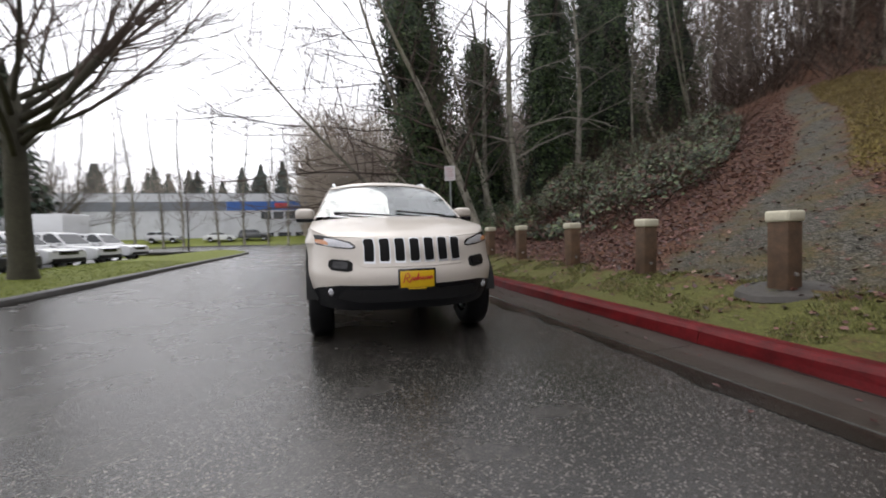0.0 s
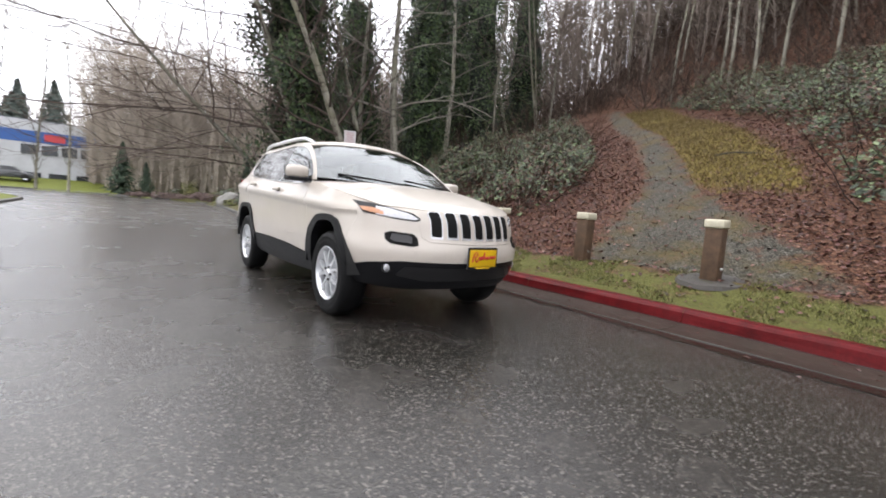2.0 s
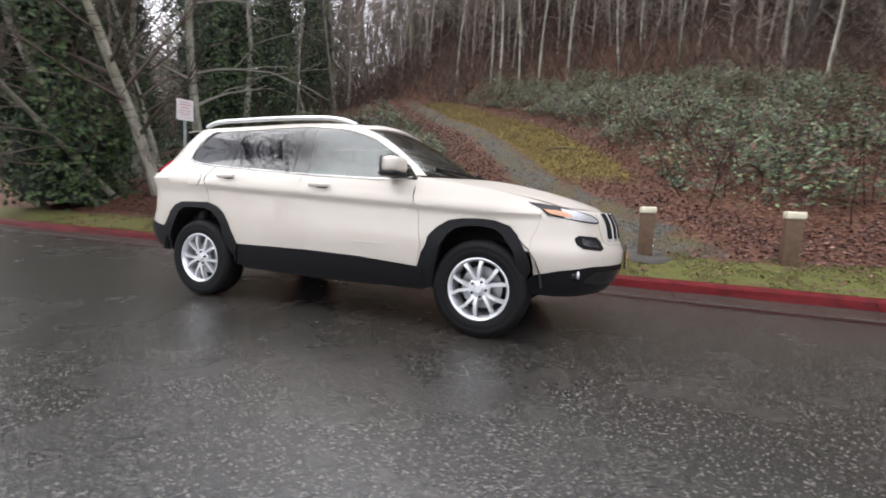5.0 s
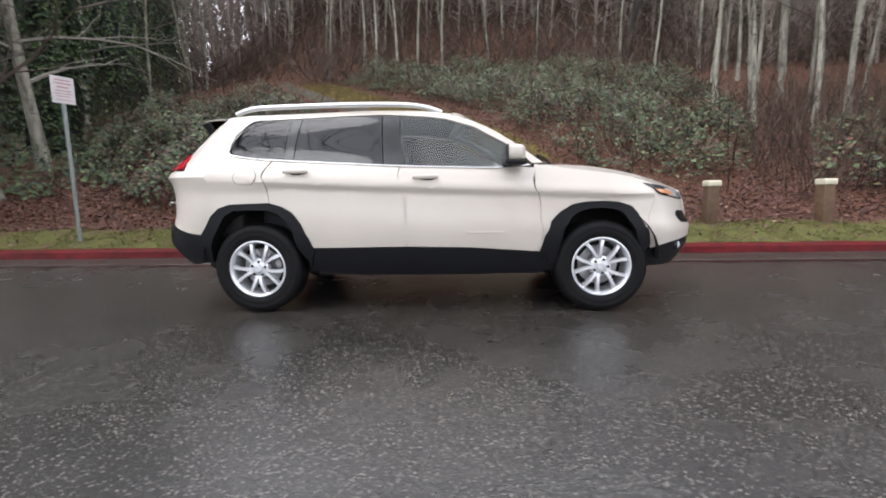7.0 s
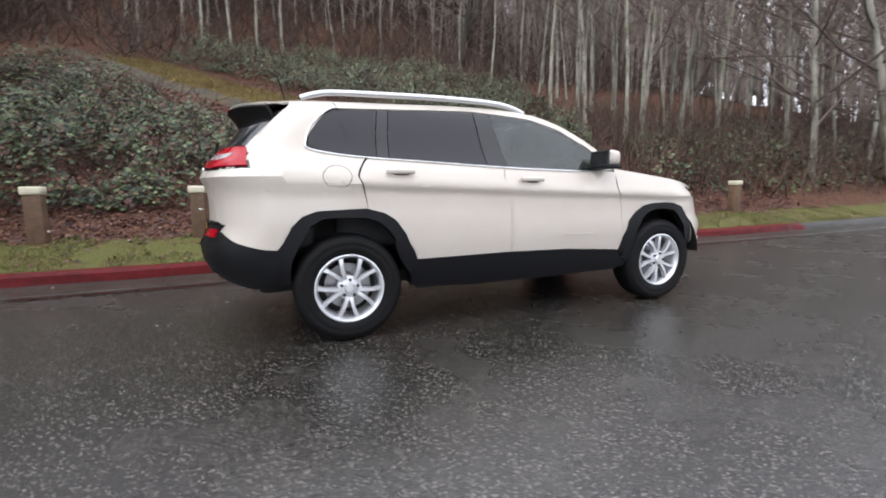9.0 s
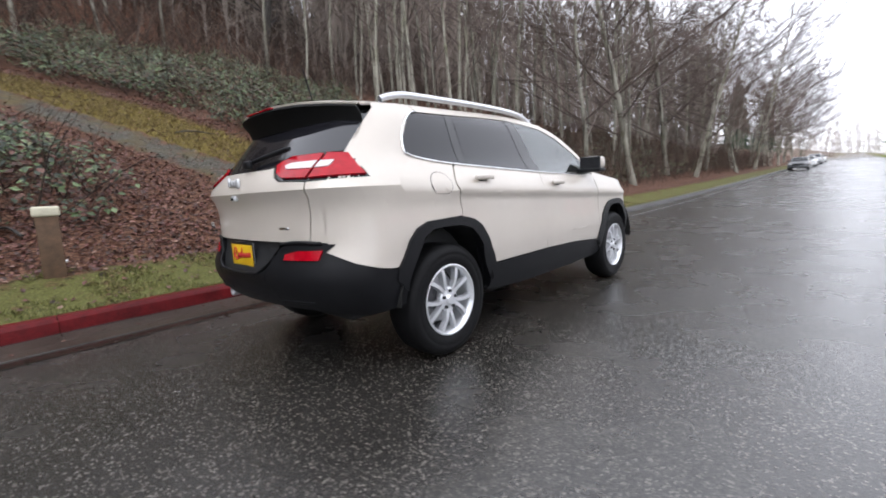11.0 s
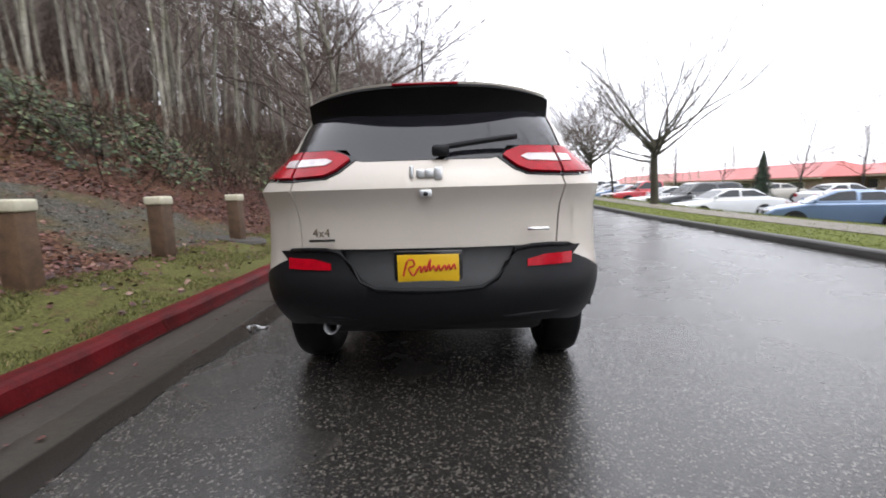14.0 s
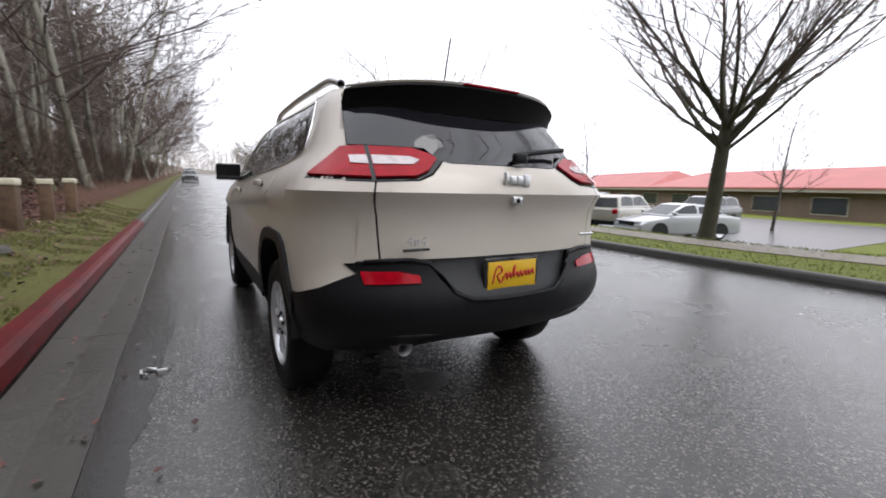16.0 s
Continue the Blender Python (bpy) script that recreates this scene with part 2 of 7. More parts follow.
def hill(x, y):
    """Height of the ground away from the road."""
    e = y - near_y(x)
    if x > -50 and e > -0.5:
        bank = 0.15 + 0.24 * smooth01(0.25, 1.4, e)
        rise = 0.4 * max(0.0, e - 1.6) - 0.4 * max(0.0, e - 52)
        rise += 0.5 * (max(0.0, e - 24) - max(0.0, e - 62)) * smooth01(-34, -10, x) * (1 - smooth01(8, 32, x))
        keep = smooth01(-42, -14, x) * (1 - 0.55 * smooth01(25, 70, x))
        z = bank + rise * (0.22 + 0.78 * keep)
        z += 0.35 * noise.noise(Vector((x * 0.12, y * 0.12, 0))) * smooth01(2, 8, e)
        return z + lift(x) + 0.06 * noise.noise(Vector((x * 0.9, y * 0.9, 3))) * smooth01(0.4, 2, e)
    z = 0.10 + 1.3 * smooth01(-63, -76, x)
    if y < 0 and x > -34:
        f = far_y(x) - y
        low = 0.45 + 0.75 * smooth01(-12, 4, x)
        w = smooth01(-5, 1, x)
        fall = 0.05 * min(1.0, max(0.0, (f - 0.3) / 3.6))
        z = 0.10 + 0.10 * (1 - w) * smooth01(0.4, 2.0, f) - w * fall - ((1 - w) * low + w * 0.86) * smooth01(3.6, 6.2 - 1.6 * w, f) - 0.4 * smooth01(20, 60, f)
        return z + lift(x) * (1 - 0.95 * smooth01(6, 32, f))
    return z + lift(x)


def inside(x, y, poly):
    hit = False
    for (x0, y0), (x1, y1) in zip(poly, poly[1:] + poly[:1]):
        if (y0 > y) != (y1 > y) and x < (x1 - x0) * (y - y0) / (y1 - y0) + x0:
            hit = not hit
    return hit


ROAD_POLY = NEAR_LINE + FAR_LINE[::-1]


def gap_to(x, y, line):
    best = 1e9
    for (x0, y0), (x1, y1) in zip(line, line[1:]):
        dx, dy = x1 - x0, y1 - y0
        t = min(1, max(0, ((x - x0) * dx + (y - y0) * dy) / (dx * dx + dy * dy)))
        best = min(best, math.hypot(x - x0 - t * dx, y - y0 - t * dy))
    return best


PATH_LINE = [(2.6, 3.2), (1.7, 5.2), (0.6, 6.9), (-0.6, 9.0), (-2.9, 12.4), (-5.6, 15.7), (-8.5, 19.6), (-10.5, 22.5)]


def cover(x, y):
    """How much grass, gravel and straw lies at a place."""
    e = y - near_y(x)
    if y < 0 or x < -48:
        return (1.0, 0, 0)
    grass = 0.64 * (1 - smooth01(0.9, 2.0, e))
    if x < -14:
        grass = max(grass, 0.55 * smooth01(-14, -24, x) * (1 - smooth01(6, 14, e)))
    d = gap_to(x, y, PATH_LINE)
    wide = 1.7 - 1.15 * smooth01(3.5, 8.0, y)
    gravel = (1 - smooth01(wide * 0.6, wide * 1.3, d)) * smooth01(1.0, 1.7, e)
    dx = d if x > lerp_table([(b, a) for a, b in PATH_LINE], y) else -d
    straw = smooth01(0.2, 0.7, dx) * (1 - smooth01(1.7, 2.7, dx)) * smooth01(6.0, 8.5, y) * (1 - smooth01(19, 24, y))
    return (grass, 0.68 * gravel, straw)


def spread(stops):
    out = []
    for a, b, s in stops:
        k = max(1, round((b - a) / s))
        out += [a + (b - a) * i / k for i in range(k)]
    return out + [stops[-1][1]]


gx = spread([(-900, -120, 60), (-120, -60, 4), (-60, -20, 0.8), (-20, 16, 0.25), (16, 60, 0.9), (60, 130, 4), (130, 900, 60)])
gy = spread([(-900, -80, 60), (-80, -20, 4), (-20, -8, 0.8), (-8, -5, 0.3), (-5, 1.4, 0.9), (1.4, 6, 0.16), (6, 20, 0.35), (20, 45, 1.2), (45, 120, 6), (120, 900, 60)])
gv, gf, gc = [], [], []
for y in gy:
    for x in gx:
        z = lift(x) - 0.12 if inside(x, y, ROAD_POLY) else hill(x, y)
        if gap_to(x, y, NEAR_LINE) < 0.13 or gap_to(x, y, FAR_LINE) < 0.13:
            z = lift(x) - 0.12
        gv.append((x, y, z))
        gc.append((*cover(x, y), 0.0 if y < 0 or x < -48 else 1.0))
w = len(gx)
for j in range(len(gy) - 1):
    for i in range(w - 1):
        gf.append((j * w + i, j * w + i + 1, (j + 1) * w + i + 1, (j + 1) * w + i))
ground = raw("ground", gv, gf, M_GROUND, smooth=True, kind="structure", category="ground", label="mossy grass verge and leaf-strewn wooded hillside")
layer = ground.data.color_attributes.new("cover", "FLOAT_COLOR", "POINT")
layer.data.foreach_set("color", np.array(gc, dtype=np.float32).ravel())


def curve_pts(line, step=1.0, span=None):
    """Points along a line, rounded at its bends."""
    pts = [Vector((a, b, 0)) for a, b in line]
    out = []
    for i in range(len(pts) - 1):
        p0, p1, p2, p3 = pts[max(i - 1, 0)], pts[i], pts[i + 1], pts[min(i + 2, len(pts) - 1)]
        L = (p2 - p1).length
        k = max(1, min(60, round(L / step)))
        m1, m2 = (p2 - p0) / max((p2 - p0).length, 1e-6) * L, (p3 - p1) / max((p3 - p1).length, 1e-6) * L
        for j in range(k):
            t = j / k
            out.append((2 * t**3 - 3 * t**2 + 1) * p1 + (t**3 - 2 * t**2 + t) * m1 + (-2 * t**3 + 3 * t**2) * p2 + (t**3 - t**2) * m2)
    return out + [pts[-1]]


def sweep(name, pts, profile, material, side, parent=None, wobble=0.0, **tags):
    """Sweeps a profile of (out, up) along pts; out counts away from the road."""
    v, f, k = [], [], len(profile)
    for i, p in enumerate(pts):
        d = (pts[min(i + 1, len(pts) - 1)] - pts[max(i - 1, 0)]).normalized()
        o = Vector((d.y, -d.x, 0)) * side
        for a, b in profile:
            wv = wobble * noise.noise(Vector((p.x * 1.3, p.y * 1.3, a * 9 + b * 7)))
            q = p + o * (a + wv)
            v.append(q + Vector((0, 0, b + wv * 0.5 + lift(q.x))))
    for i in range(len(pts) - 1):
        for j in range(k - 1):
            q = (i * k + j, i * k + j + 1, (i + 1) * k + j + 1, (i + 1) * k + j)
            f.append(q if side > 0 else q[::-1])
    return raw(name, v, f, material, parent, smooth=False, **tags)


NEAR, FAR = curve_pts(NEAR_LINE, 0.5), curve_pts(FAR_LINE, 1.0)
# road surface between the kerbs
stations = spread([(-24, 20, 2), (20, 130, 5), (130, 420, 20)])
rv, rf = [], []
for x in stations:
    a, b = near_y(x), far_y(x)
    rv += [(x, b + (a - b) * k / 4, lift(x)) for k in range(5)]
for i in range(len(stations) - 1):
    rf += [(5 * i + k, 5 * i + 5 + k, 5 * i + 6 + k, 5 * i + k + 1) for k in range(4)]
bend = [p for p in curve_pts(NEAR_LINE, 4) if p.x <= -24.01] + [p for p in curve_pts(FAR_LINE, 4) if p.x <= -24.01][::-1]
k0 = len(rv)
rv += [(p.x, p.y, 0) for p in bend]
rf.append((0, 1, 2, 3, 4) + tuple(range(k0, len(rv))))
road = raw("road", rv, rf, M_ASPHALT, smooth=False, kind="structure", category="road", label="wet dark asphalt road with scattered pale grit")
bm = bmesh.new()
bm.from_mesh(road.data)
bmesh.ops.triangulate(bm, faces=[f for f in bm.faces if len(f.verts) > 4])
for f in bm.faces:
    if f.normal.z < 0:
        f.normal_flip()
bm.to_mesh(road.data)
bm.free()
KERB = [(-0.02, -0.1), (0.0, 0.035), (0.011, 0.078), (0.025, 0.13), (0.05, 0.155), (0.08, 0.165), (0.19, 0.165), (0.20, 0.15), (0.20, -0.1)]
PAN = [(-0.46, 0.0), (-0.455, 0.010), (-0.25, 0.012), (-0.02, 0.03)]
red_pts = [p for p in NEAR if -15.5 < p.x < 9.0]
east_pts = [p for p in NEAR if p.x > 8.4]
west_pts = [p for p in NEAR if p.x < -15.0]
kerb_red = empty("kerb_red", Matrix(), "worn red-painted concrete kerb along the road", "kerb", kind="structure")
fine_pts = [p for p in curve_pts(NEAR_LINE, 0.25) if -15.5 < p.x < 9.0]
for i in range(0, len(fine_pts) - 9, 8):
    block = [p.copy() for p in fine_pts[i:i + 9]]
    block[0] = block[0].lerp(block[1], 0.010)
    block[-1] = block[-1].lerp(block[-2], 0.010)
    kerb_ob = sweep("kerb_block", block, KERB, M_KERBRED, 1, kerb_red, wobble=0.014)
    # paint has worn off the foot of the kerb
    kerb_ob.data.materials.append(M_KERBFOOT)
    for k, face in enumerate(kerb_ob.data.polygons):
        face.material_index = 1 if k % (len(KERB) - 1) < 1 else 0
sweep("kerb_east", east_pts, KERB, M_KERBGREY, 1, wobble=0.012, kind="structure", category="kerb", label="weathered grey concrete kerb with faded red paint")
sweep("kerb_west", west_pts, KERB, M_KERBGREY, 1, wobble=0.012, kind="structure", category="kerb", label="weathered grey concrete kerb round the bend")
sweep("kerb_far", FAR, [(a, b * 0.72) for a, b in KERB], M_KERBGREY, -1, wobble=0.01, kind="structure", category="kerb", label="dark wet concrete kerb along a grass verge")
gutter = empty("gutter", Matrix(), "wet concrete gutter pan beside the kerb", "gutter", kind="structure")
for i in range(0, len(fine_pts) - 13, 12):
    block = [p.copy() for p in fine_pts[i:i + 13]]
    block[0] = block[0].lerp(block[1], 0.012)
    block[-1] = block[-1].lerp(block[-2], 0.012)
    sweep("gutter_slab", block, PAN, M_CONCRETE, 1, gutter, wobble=0.006)
# dark silt and water lying along the gutter's edge
v, f = [], []
for i in range(170):
    x = -12.0 + 21.0 * i / 169
    y1 = near_y(x) - 0.462
    wide = 0.20 + 0.13 * noise.noise(Vector((x * 0.7, 1.3, 0))) + 0.10 * noise.noise(Vector((x * 3.1, 4.0, 0)))
    v += [(x, y1, 0.004), (x, y1 - max(0.02, wide) * 0.5, 0.006), (x, y1 - max(0.03, wide), 0.0035)]
for i in range(169):
    for j in range(2):
        f.append((3 * i + j + 1, 3 * i + j, 3 * i + j + 3, 3 * i + j + 4)[::-1])
raw("silt", v, f, M_SILT, gutter, smooth=True, label="dark wet silt along the gutter edge")
sweep("gutter_run", east_pts, PAN, M_CONCRETE, 1, gutter)
sweep("gutter_run", west_pts, PAN, M_CONCRETE, 1, gutter)


# footpath slabs that follow the fall of the verge
path_pts = [p for p in FAR if -2 < p.x < 200]
v, f = [], []
for i, p in enumerate(path_pts):
    d = (path_pts[min(i + 1, len(path_pts) - 1)] - path_pts[max(i - 1, 0)]).normalized()
    o = Vector((-d.y, d.x, 0))
    for a, drop in ((1.7, -0.08), (1.7, 0.035), (2.3, 0.04), (3.0, 0.035), (3.0, -0.08)):
        q = p + o * a
        v.append((q.x, q.y, hill(q.x, q.y) + 0.5 * drop))
for i in range(len(path_pts) - 1):
    for j in range(4):
        f.append((i * 5 + j, i * 5 + j + 1, (i + 1) * 5 + j + 1, (i + 1) * 5 + j))
raw("pavement", v, f, M_PAVE, kind="structure", category="pavement", label="damp tan concrete footpath through the verge")


def lot(name, xs, ys, label):
    v = [(x, y, hill(x, y) + 0.03) for y in ys for x in xs]
    w = len(xs)
    f = [(j * w + i, j * w + i + 1, (j + 1) * w + i + 1, (j + 1) * w + i) for j in range(len(ys) - 1) for i in range(w - 1)]
    raw(name, v, f, M_LOT, smooth=True, kind="structure", category="parking lot", label=label)


lot("parking_east", [2 + 4 * i for i in range(24)], [-11.4 - 2.5 * i for i in range(12)], "wet asphalt parking lot beyond the verge")
lot("parking_west", [-31 + 2 * i for i in range(14)], [-10.6 - 2.5 * i for i in range(12)], "wet asphalt yard with parked trucks")


# ---- timber bollards along the verge ----
def bollard():
    top = empty("bollard", Matrix(), "squat timber post bollard with a worn cream-painted cap", "bollard", "bollards along the verge")
    bm = bmesh.new()
    box(bm, -0.095, 0.095, -0.095, 0.095, -0.15, 0.62, 0.012)
    part("post", bm, M_POST, top)
    bm = bmesh.new()
    box(bm, -0.112, 0.112, -0.112, 0.112, 0.615, 0.72, 0.022, 3)
    part("cap", bm, M_CAP, top, "flaking cream-painted cap")
    bm = bmesh.new()
    bmesh.ops.create_cone(bm, cap_ends=True, segments=6, radius1=0.022, radius2=0.018, depth=0.03, matrix=Matrix.Translation((0.102, 0, 0.13)) @ Matrix.Rotation(math.pi / 2, 4, "Y"))
    part("bolt", bm, M_BOLT, top, smooth=False)
    return top


first = bollard()
POSTS = [(-4.75, 3.45, 4), (-2.86, 3.43, -6), (-0.82, 3.43, 3), (0.94, 3.44, -3), (2.76, 3.43, 2), (4.58, 3.43, -4), (6.5, 3.43, 5), (8.45, 3.43, 0)]
for i, (px, py, turn) in enumerate(POSTS):
    m = pose(px, py, hill(px, py) + 0.01, 0.6 * (i % 3 - 1), 0.8 * (i % 2), turn)
    if i == 0:
        first.matrix_world = m
    else:
        copy_thing(first, m)
bm = bmesh.new()
bmesh.ops.create_cone(bm, cap_ends=True, segments=28, radius1=0.39, radius2=0.36, depth=0.05)
for vtx in bm.verts:
    vtx.co.z += 0.02 * noise.noise(vtx.co * 4)
pad = link(bm, "footing", M_PAD, smooth=False, category="footing", label="round worn concrete footing under a bollard")
pad.matrix_world = pose(2.78, 3.38, hill(2.78, 3.38) - 0.014, 7, 0, 0)

# ---- the parked crossover ----
def paint_material():
    m, n, l, p = nodes_of("pale_champagne_metallic_paint")
    fl = n.new("ShaderNodeTexVoronoi")
    fl.inputs["Scale"].default_value = 900
    tc = n.new("ShaderNodeTexCoord")
    l.new(tc.outputs["Object"], fl.inputs["Vector"])
    big = noise_node(n, l, 2.2, 5, 0.6)
    c = ramp(n, l, big.outputs[0], [(0.3, (0.495, 0.448, 0.395)), (0.7, (0.53, 0.482, 0.425))])
    l.new(c.outputs[0], p.inputs["Base Color"])
    p.inputs["Metallic"].default_value, p.inputs["Roughness"].default_value = 0.08, 0.42
    p.inputs["Coat Weight"].default_value, p.inputs["Coat Roughness"].default_value = 0.55, 0.03
    drops = noise_node(n, l, 160, 2, 0.5)
    bump(n, l, ramp(n, l, drops.outputs[0], [(0.62, (0, 0, 0)), (0.72, (1, 1, 1))]).outputs[0], 0.06, 0.002, p)
    return m


def glass_material(name, tint, ior=1.5, clear=1.0):
    m, n, l, p = nodes_of(name)
    p.inputs["Base Color"].default_value = (*tint, 1)
    p.inputs["Transmission Weight"].default_value = clear
    p.inputs["IOR"].default_value = ior
    sm = noise_node(n, l, 9, 5, 0.6)
    r = ramp(n, l, sm.outputs[0], [(0.35, (0.0,) * 3), (0.75, (0.006,) * 3)])
    l.new(r.outputs[0], p.inputs["Roughness"])
    return m


C_PAINT = paint_material()
C_CLAD = plain("grained_black_plastic", (0.006, 0.0062, 0.0075), 0.45, vary=0.2, scale=30, bump_s=0.15, spec=0.2)
C_GLOSS = plain("gloss_black_trim", (0.008, 0.008, 0.009), 0.12, vary=0.1)
C_DARK = plain("dark_underbody", (0.008, 0.008, 0.008), 0.8, vary=0.3)
C_MATTE = plain("matte_black_plastic", (0.005, 0.005, 0.005), 0.7, vary=0.2, spec=0.15)
C_GREY = plain("dark_grey_plastic", (0.013, 0.0135, 0.015), 0.5, vary=0.15, scale=20, bump_s=0.1)
C_CHROME = plain("satin_chrome", (0.72, 0.72, 0.72), 0.16, 1.0, vary=0.05)
C_SILVER = plain("silver_alloy", (0.66, 0.67, 0.69), 0.3, 0.6, vary=0.06, coat=0.6)
C_TYRE = plain("wet_tyre_rubber", (0.006, 0.006, 0.0065), 0.55, vary=0.25, scale=20, bump_s=0.2, spec=0.14)
C_TINT = glass_material("dark_privacy_glass", (0.010, 0.010, 0.013), 1.45, 0.3)
C_SCREEN = glass_material("dark_rear_screen_glass", (0.012, 0.012, 0.015), 1.6, 0.1)
C_GLASS = glass_material("clear_tinted_glass", (0.50, 0.55, 0.55), 1.45)
C_WIND = glass_material("windscreen_glass", (0.55, 0.62, 0.62), 1.9)
C_RED = plain("red_lamp_lens", (0.32, 0.002, 0.010), 0.1, vary=0.3, scale=25, spec=0.25)
C_LENS = plain("frosted_lamp_lens", (0.5, 0.44, 0.45), 0.12, vary=0.25, scale=30, coat=1.0)
C_HEAD = plain("headlamp_lens", (0.48, 0.48, 0.50), 0.08, 0.3, vary=0.2, scale=30, coat=1.0)
C_AMBER = plain("amber_lens", (0.50, 0.22, 0.10), 0.12, vary=0.15, coat=1.0)
C_YELLOW = plain("yellow_plate", (0.62, 0.38, 0.006), 0.4, vary=0.06)
C_LETTER = plain("red_plate_print", (0.45, 0.02, 0.02), 0.45, vary=0.1)
C_SEAT = plain("dark_cloth", (0.03, 0.03, 0.032), 0.9, vary=0.2, scale=30)
C_DISC = plain("brake_disc_steel", (0.32, 0.32, 0.33), 0.35, 0.9, vary=0.15)


def cubic(table, x):
    """Smooth curve through a sorted table of (x, value)."""
    if x <= table[0][0]:
        return table[0][1]
    if x >= table[-1][0]:
        return table[-1][1]
    for i in range(len(table) - 1):
        if x <= table[i + 1][0]:
            break
    (x0, y0), (x1, y1) = table[i], table[i + 1]
    h = x1 - x0
    d = (y1 - y0) / h

    def slope(k):
        if k == 0 or k == len(table) - 1:
            a, b = (table[0], table[1]) if k == 0 else (table[-2], table[-1])
            return (b[1] - a[1]) / (b[0] - a[0])
        dl = (table[k][1] - table[k - 1][1]) / (table[k][0] - table[k - 1][0])
        dr = (table[k + 1][1] - table[k][1]) / (table[k + 1][0] - table[k][0])
        return 0.0 if dl * dr <= 0 else 2 * dl * dr / (dl + dr)

    m0, m1, t = slope(i), slope(i + 1), (x - x0) / h
    return (2 * t**3 - 3 * t**2 + 1) * y0 + (t**3 - 2 * t**2 + t) * h * m0 + (-2 * t**3 + 3 * t**2) * y1 + (t**3 - t**2) * h * m1


# half-width, nose and tail of the body by height
WIDE = [(0.25, 0.81), (0.40, 0.868), (0.55, 0.90), (0.68, 0.911), (0.82, 0.904), (0.91, 0.902), (0.945, 0.921), (0.958, 0.921), (1.03, 0.899), (1.10, 0.872), (1.16, 0.845), (1.25, 0.80), (1.40, 0.728), (1.52, 0.665), (1.58, 0.615), (1.64, 0.55)]
NOSE = [(0.28, 2.16), (0.36, 2.24), (0.45, 2.29), (0.56, 2.325), (0.64, 2.33), (0.70, 2.305), (0.74, 2.28), (0.85, 2.255), (0.93, 2.215), (0.97, 2.17), (1.05, 2.14), (1.7, 2.14)]
TAIL = [(0.38, -2.16), (0.46, -2.24), (0.55, -2.30), (0.63, -2.315), (0.70, -2.29), (0.80, -2.255), (0.95, -2.25), (1.05, -2.268), (1.095, -2.295), (1.13, -2.285), (1.20, -2.235), (1.24, -2.195), (1.35, -2.098), (1.47, -1.985), (1.60, -1.87)]
DF, DR, PF, PR = 0.80, 0.46, 2.05, 2.5


def half_plan(s, z):
    """The body's outline at height z: s 0 to 1 round the nose, 1 to 2 along the side, 2 to 3 round the tail."""
    a, b = cubic(NOSE, z), cubic(TAIL, z)
    x_side = (a - DF) + (min(2, max(1, s)) - 1) * ((b + DR) - (a - DF))
    # the shoulder crease climbs towards the tail
    climb = 0.045 * (0.9 - x_side) * smooth01(0.60, 0.86, z) * (1 - smooth01(1.06, 1.30, z))
    w = cubic(WIDE, z - climb)
    if s <= 1:
        t = s * math.pi / 2
        x, y = a - DF + DF * max(0, math.cos(t)) ** (2 / PF), w * max(0, math.sin(t)) ** (2 / PF)
    elif s <= 2:
        x, y = (a - DF) + (s - 1) * ((b + DR) - (a - DF)), w
    else:
        t = (3 - s) * math.pi / 2
        x, y = b + DR - DR * max(0, math.cos(t)) ** (2 / PR), w * max(0, math.sin(t)) ** (2 / PR)
    bow = (0.018 if x > -0.1 else 0.036) * max(0, abs(x + 0.1) / 2.2) ** 2
    return x, y * (1 - bow)


def by_x(x, z):
    a, b = cubic(NOSE, z), cubic(TAIL, z)
    if x > a - DF:
        return math.acos(min(1, (x - a + DF) / DF) ** (PF / 2)) / (math.pi / 2)
    if x < b + DR:
        return 3 - math.acos(min(1, (b + DR - x) / DR) ** (PR / 2)) / (math.pi / 2)
    return 1 + (x - (a - DF)) / ((b + DR) - (a - DF))


def S(x, z):
    return (by_x(x, z), z)


def F(y, z):
    w = cubic(WIDE, z)
    return (math.asin(min(1, y / w) ** (PF / 2)) / (math.pi / 2), z)


def R(y, z):
    w = cubic(WIDE, z)
    return (3 - math.asin(min(1, y / w) ** (PR / 2)) / (math.pi / 2), z)


def skin(s, z, off=0.0):
    x, y = half_plan(s, z)
    if off:
        e = 0.004
        xa, ya = half_plan(max(0, s - e), z)
        xb, yb = half_plan(min(3, s + e), z)
        xc, yc = half_plan(s, z + e)
        xd, yd = half_plan(s, z - e)
        u, v = Vector((xb - xa, yb - ya, 0)), Vector((xc - xd, yc - yd, 2 * e))
        nrm = v.cross(u)
        nrm = nrm.normalized() if nrm.length > 1e-9 else Vector((0, 1, 0))
        if nrm.x * (1.5 - s) + nrm.y * 0.8 < 0:
            nrm = -nrm
        return Vector((x, y, z)) + nrm * off
    return Vector((x, y, z))


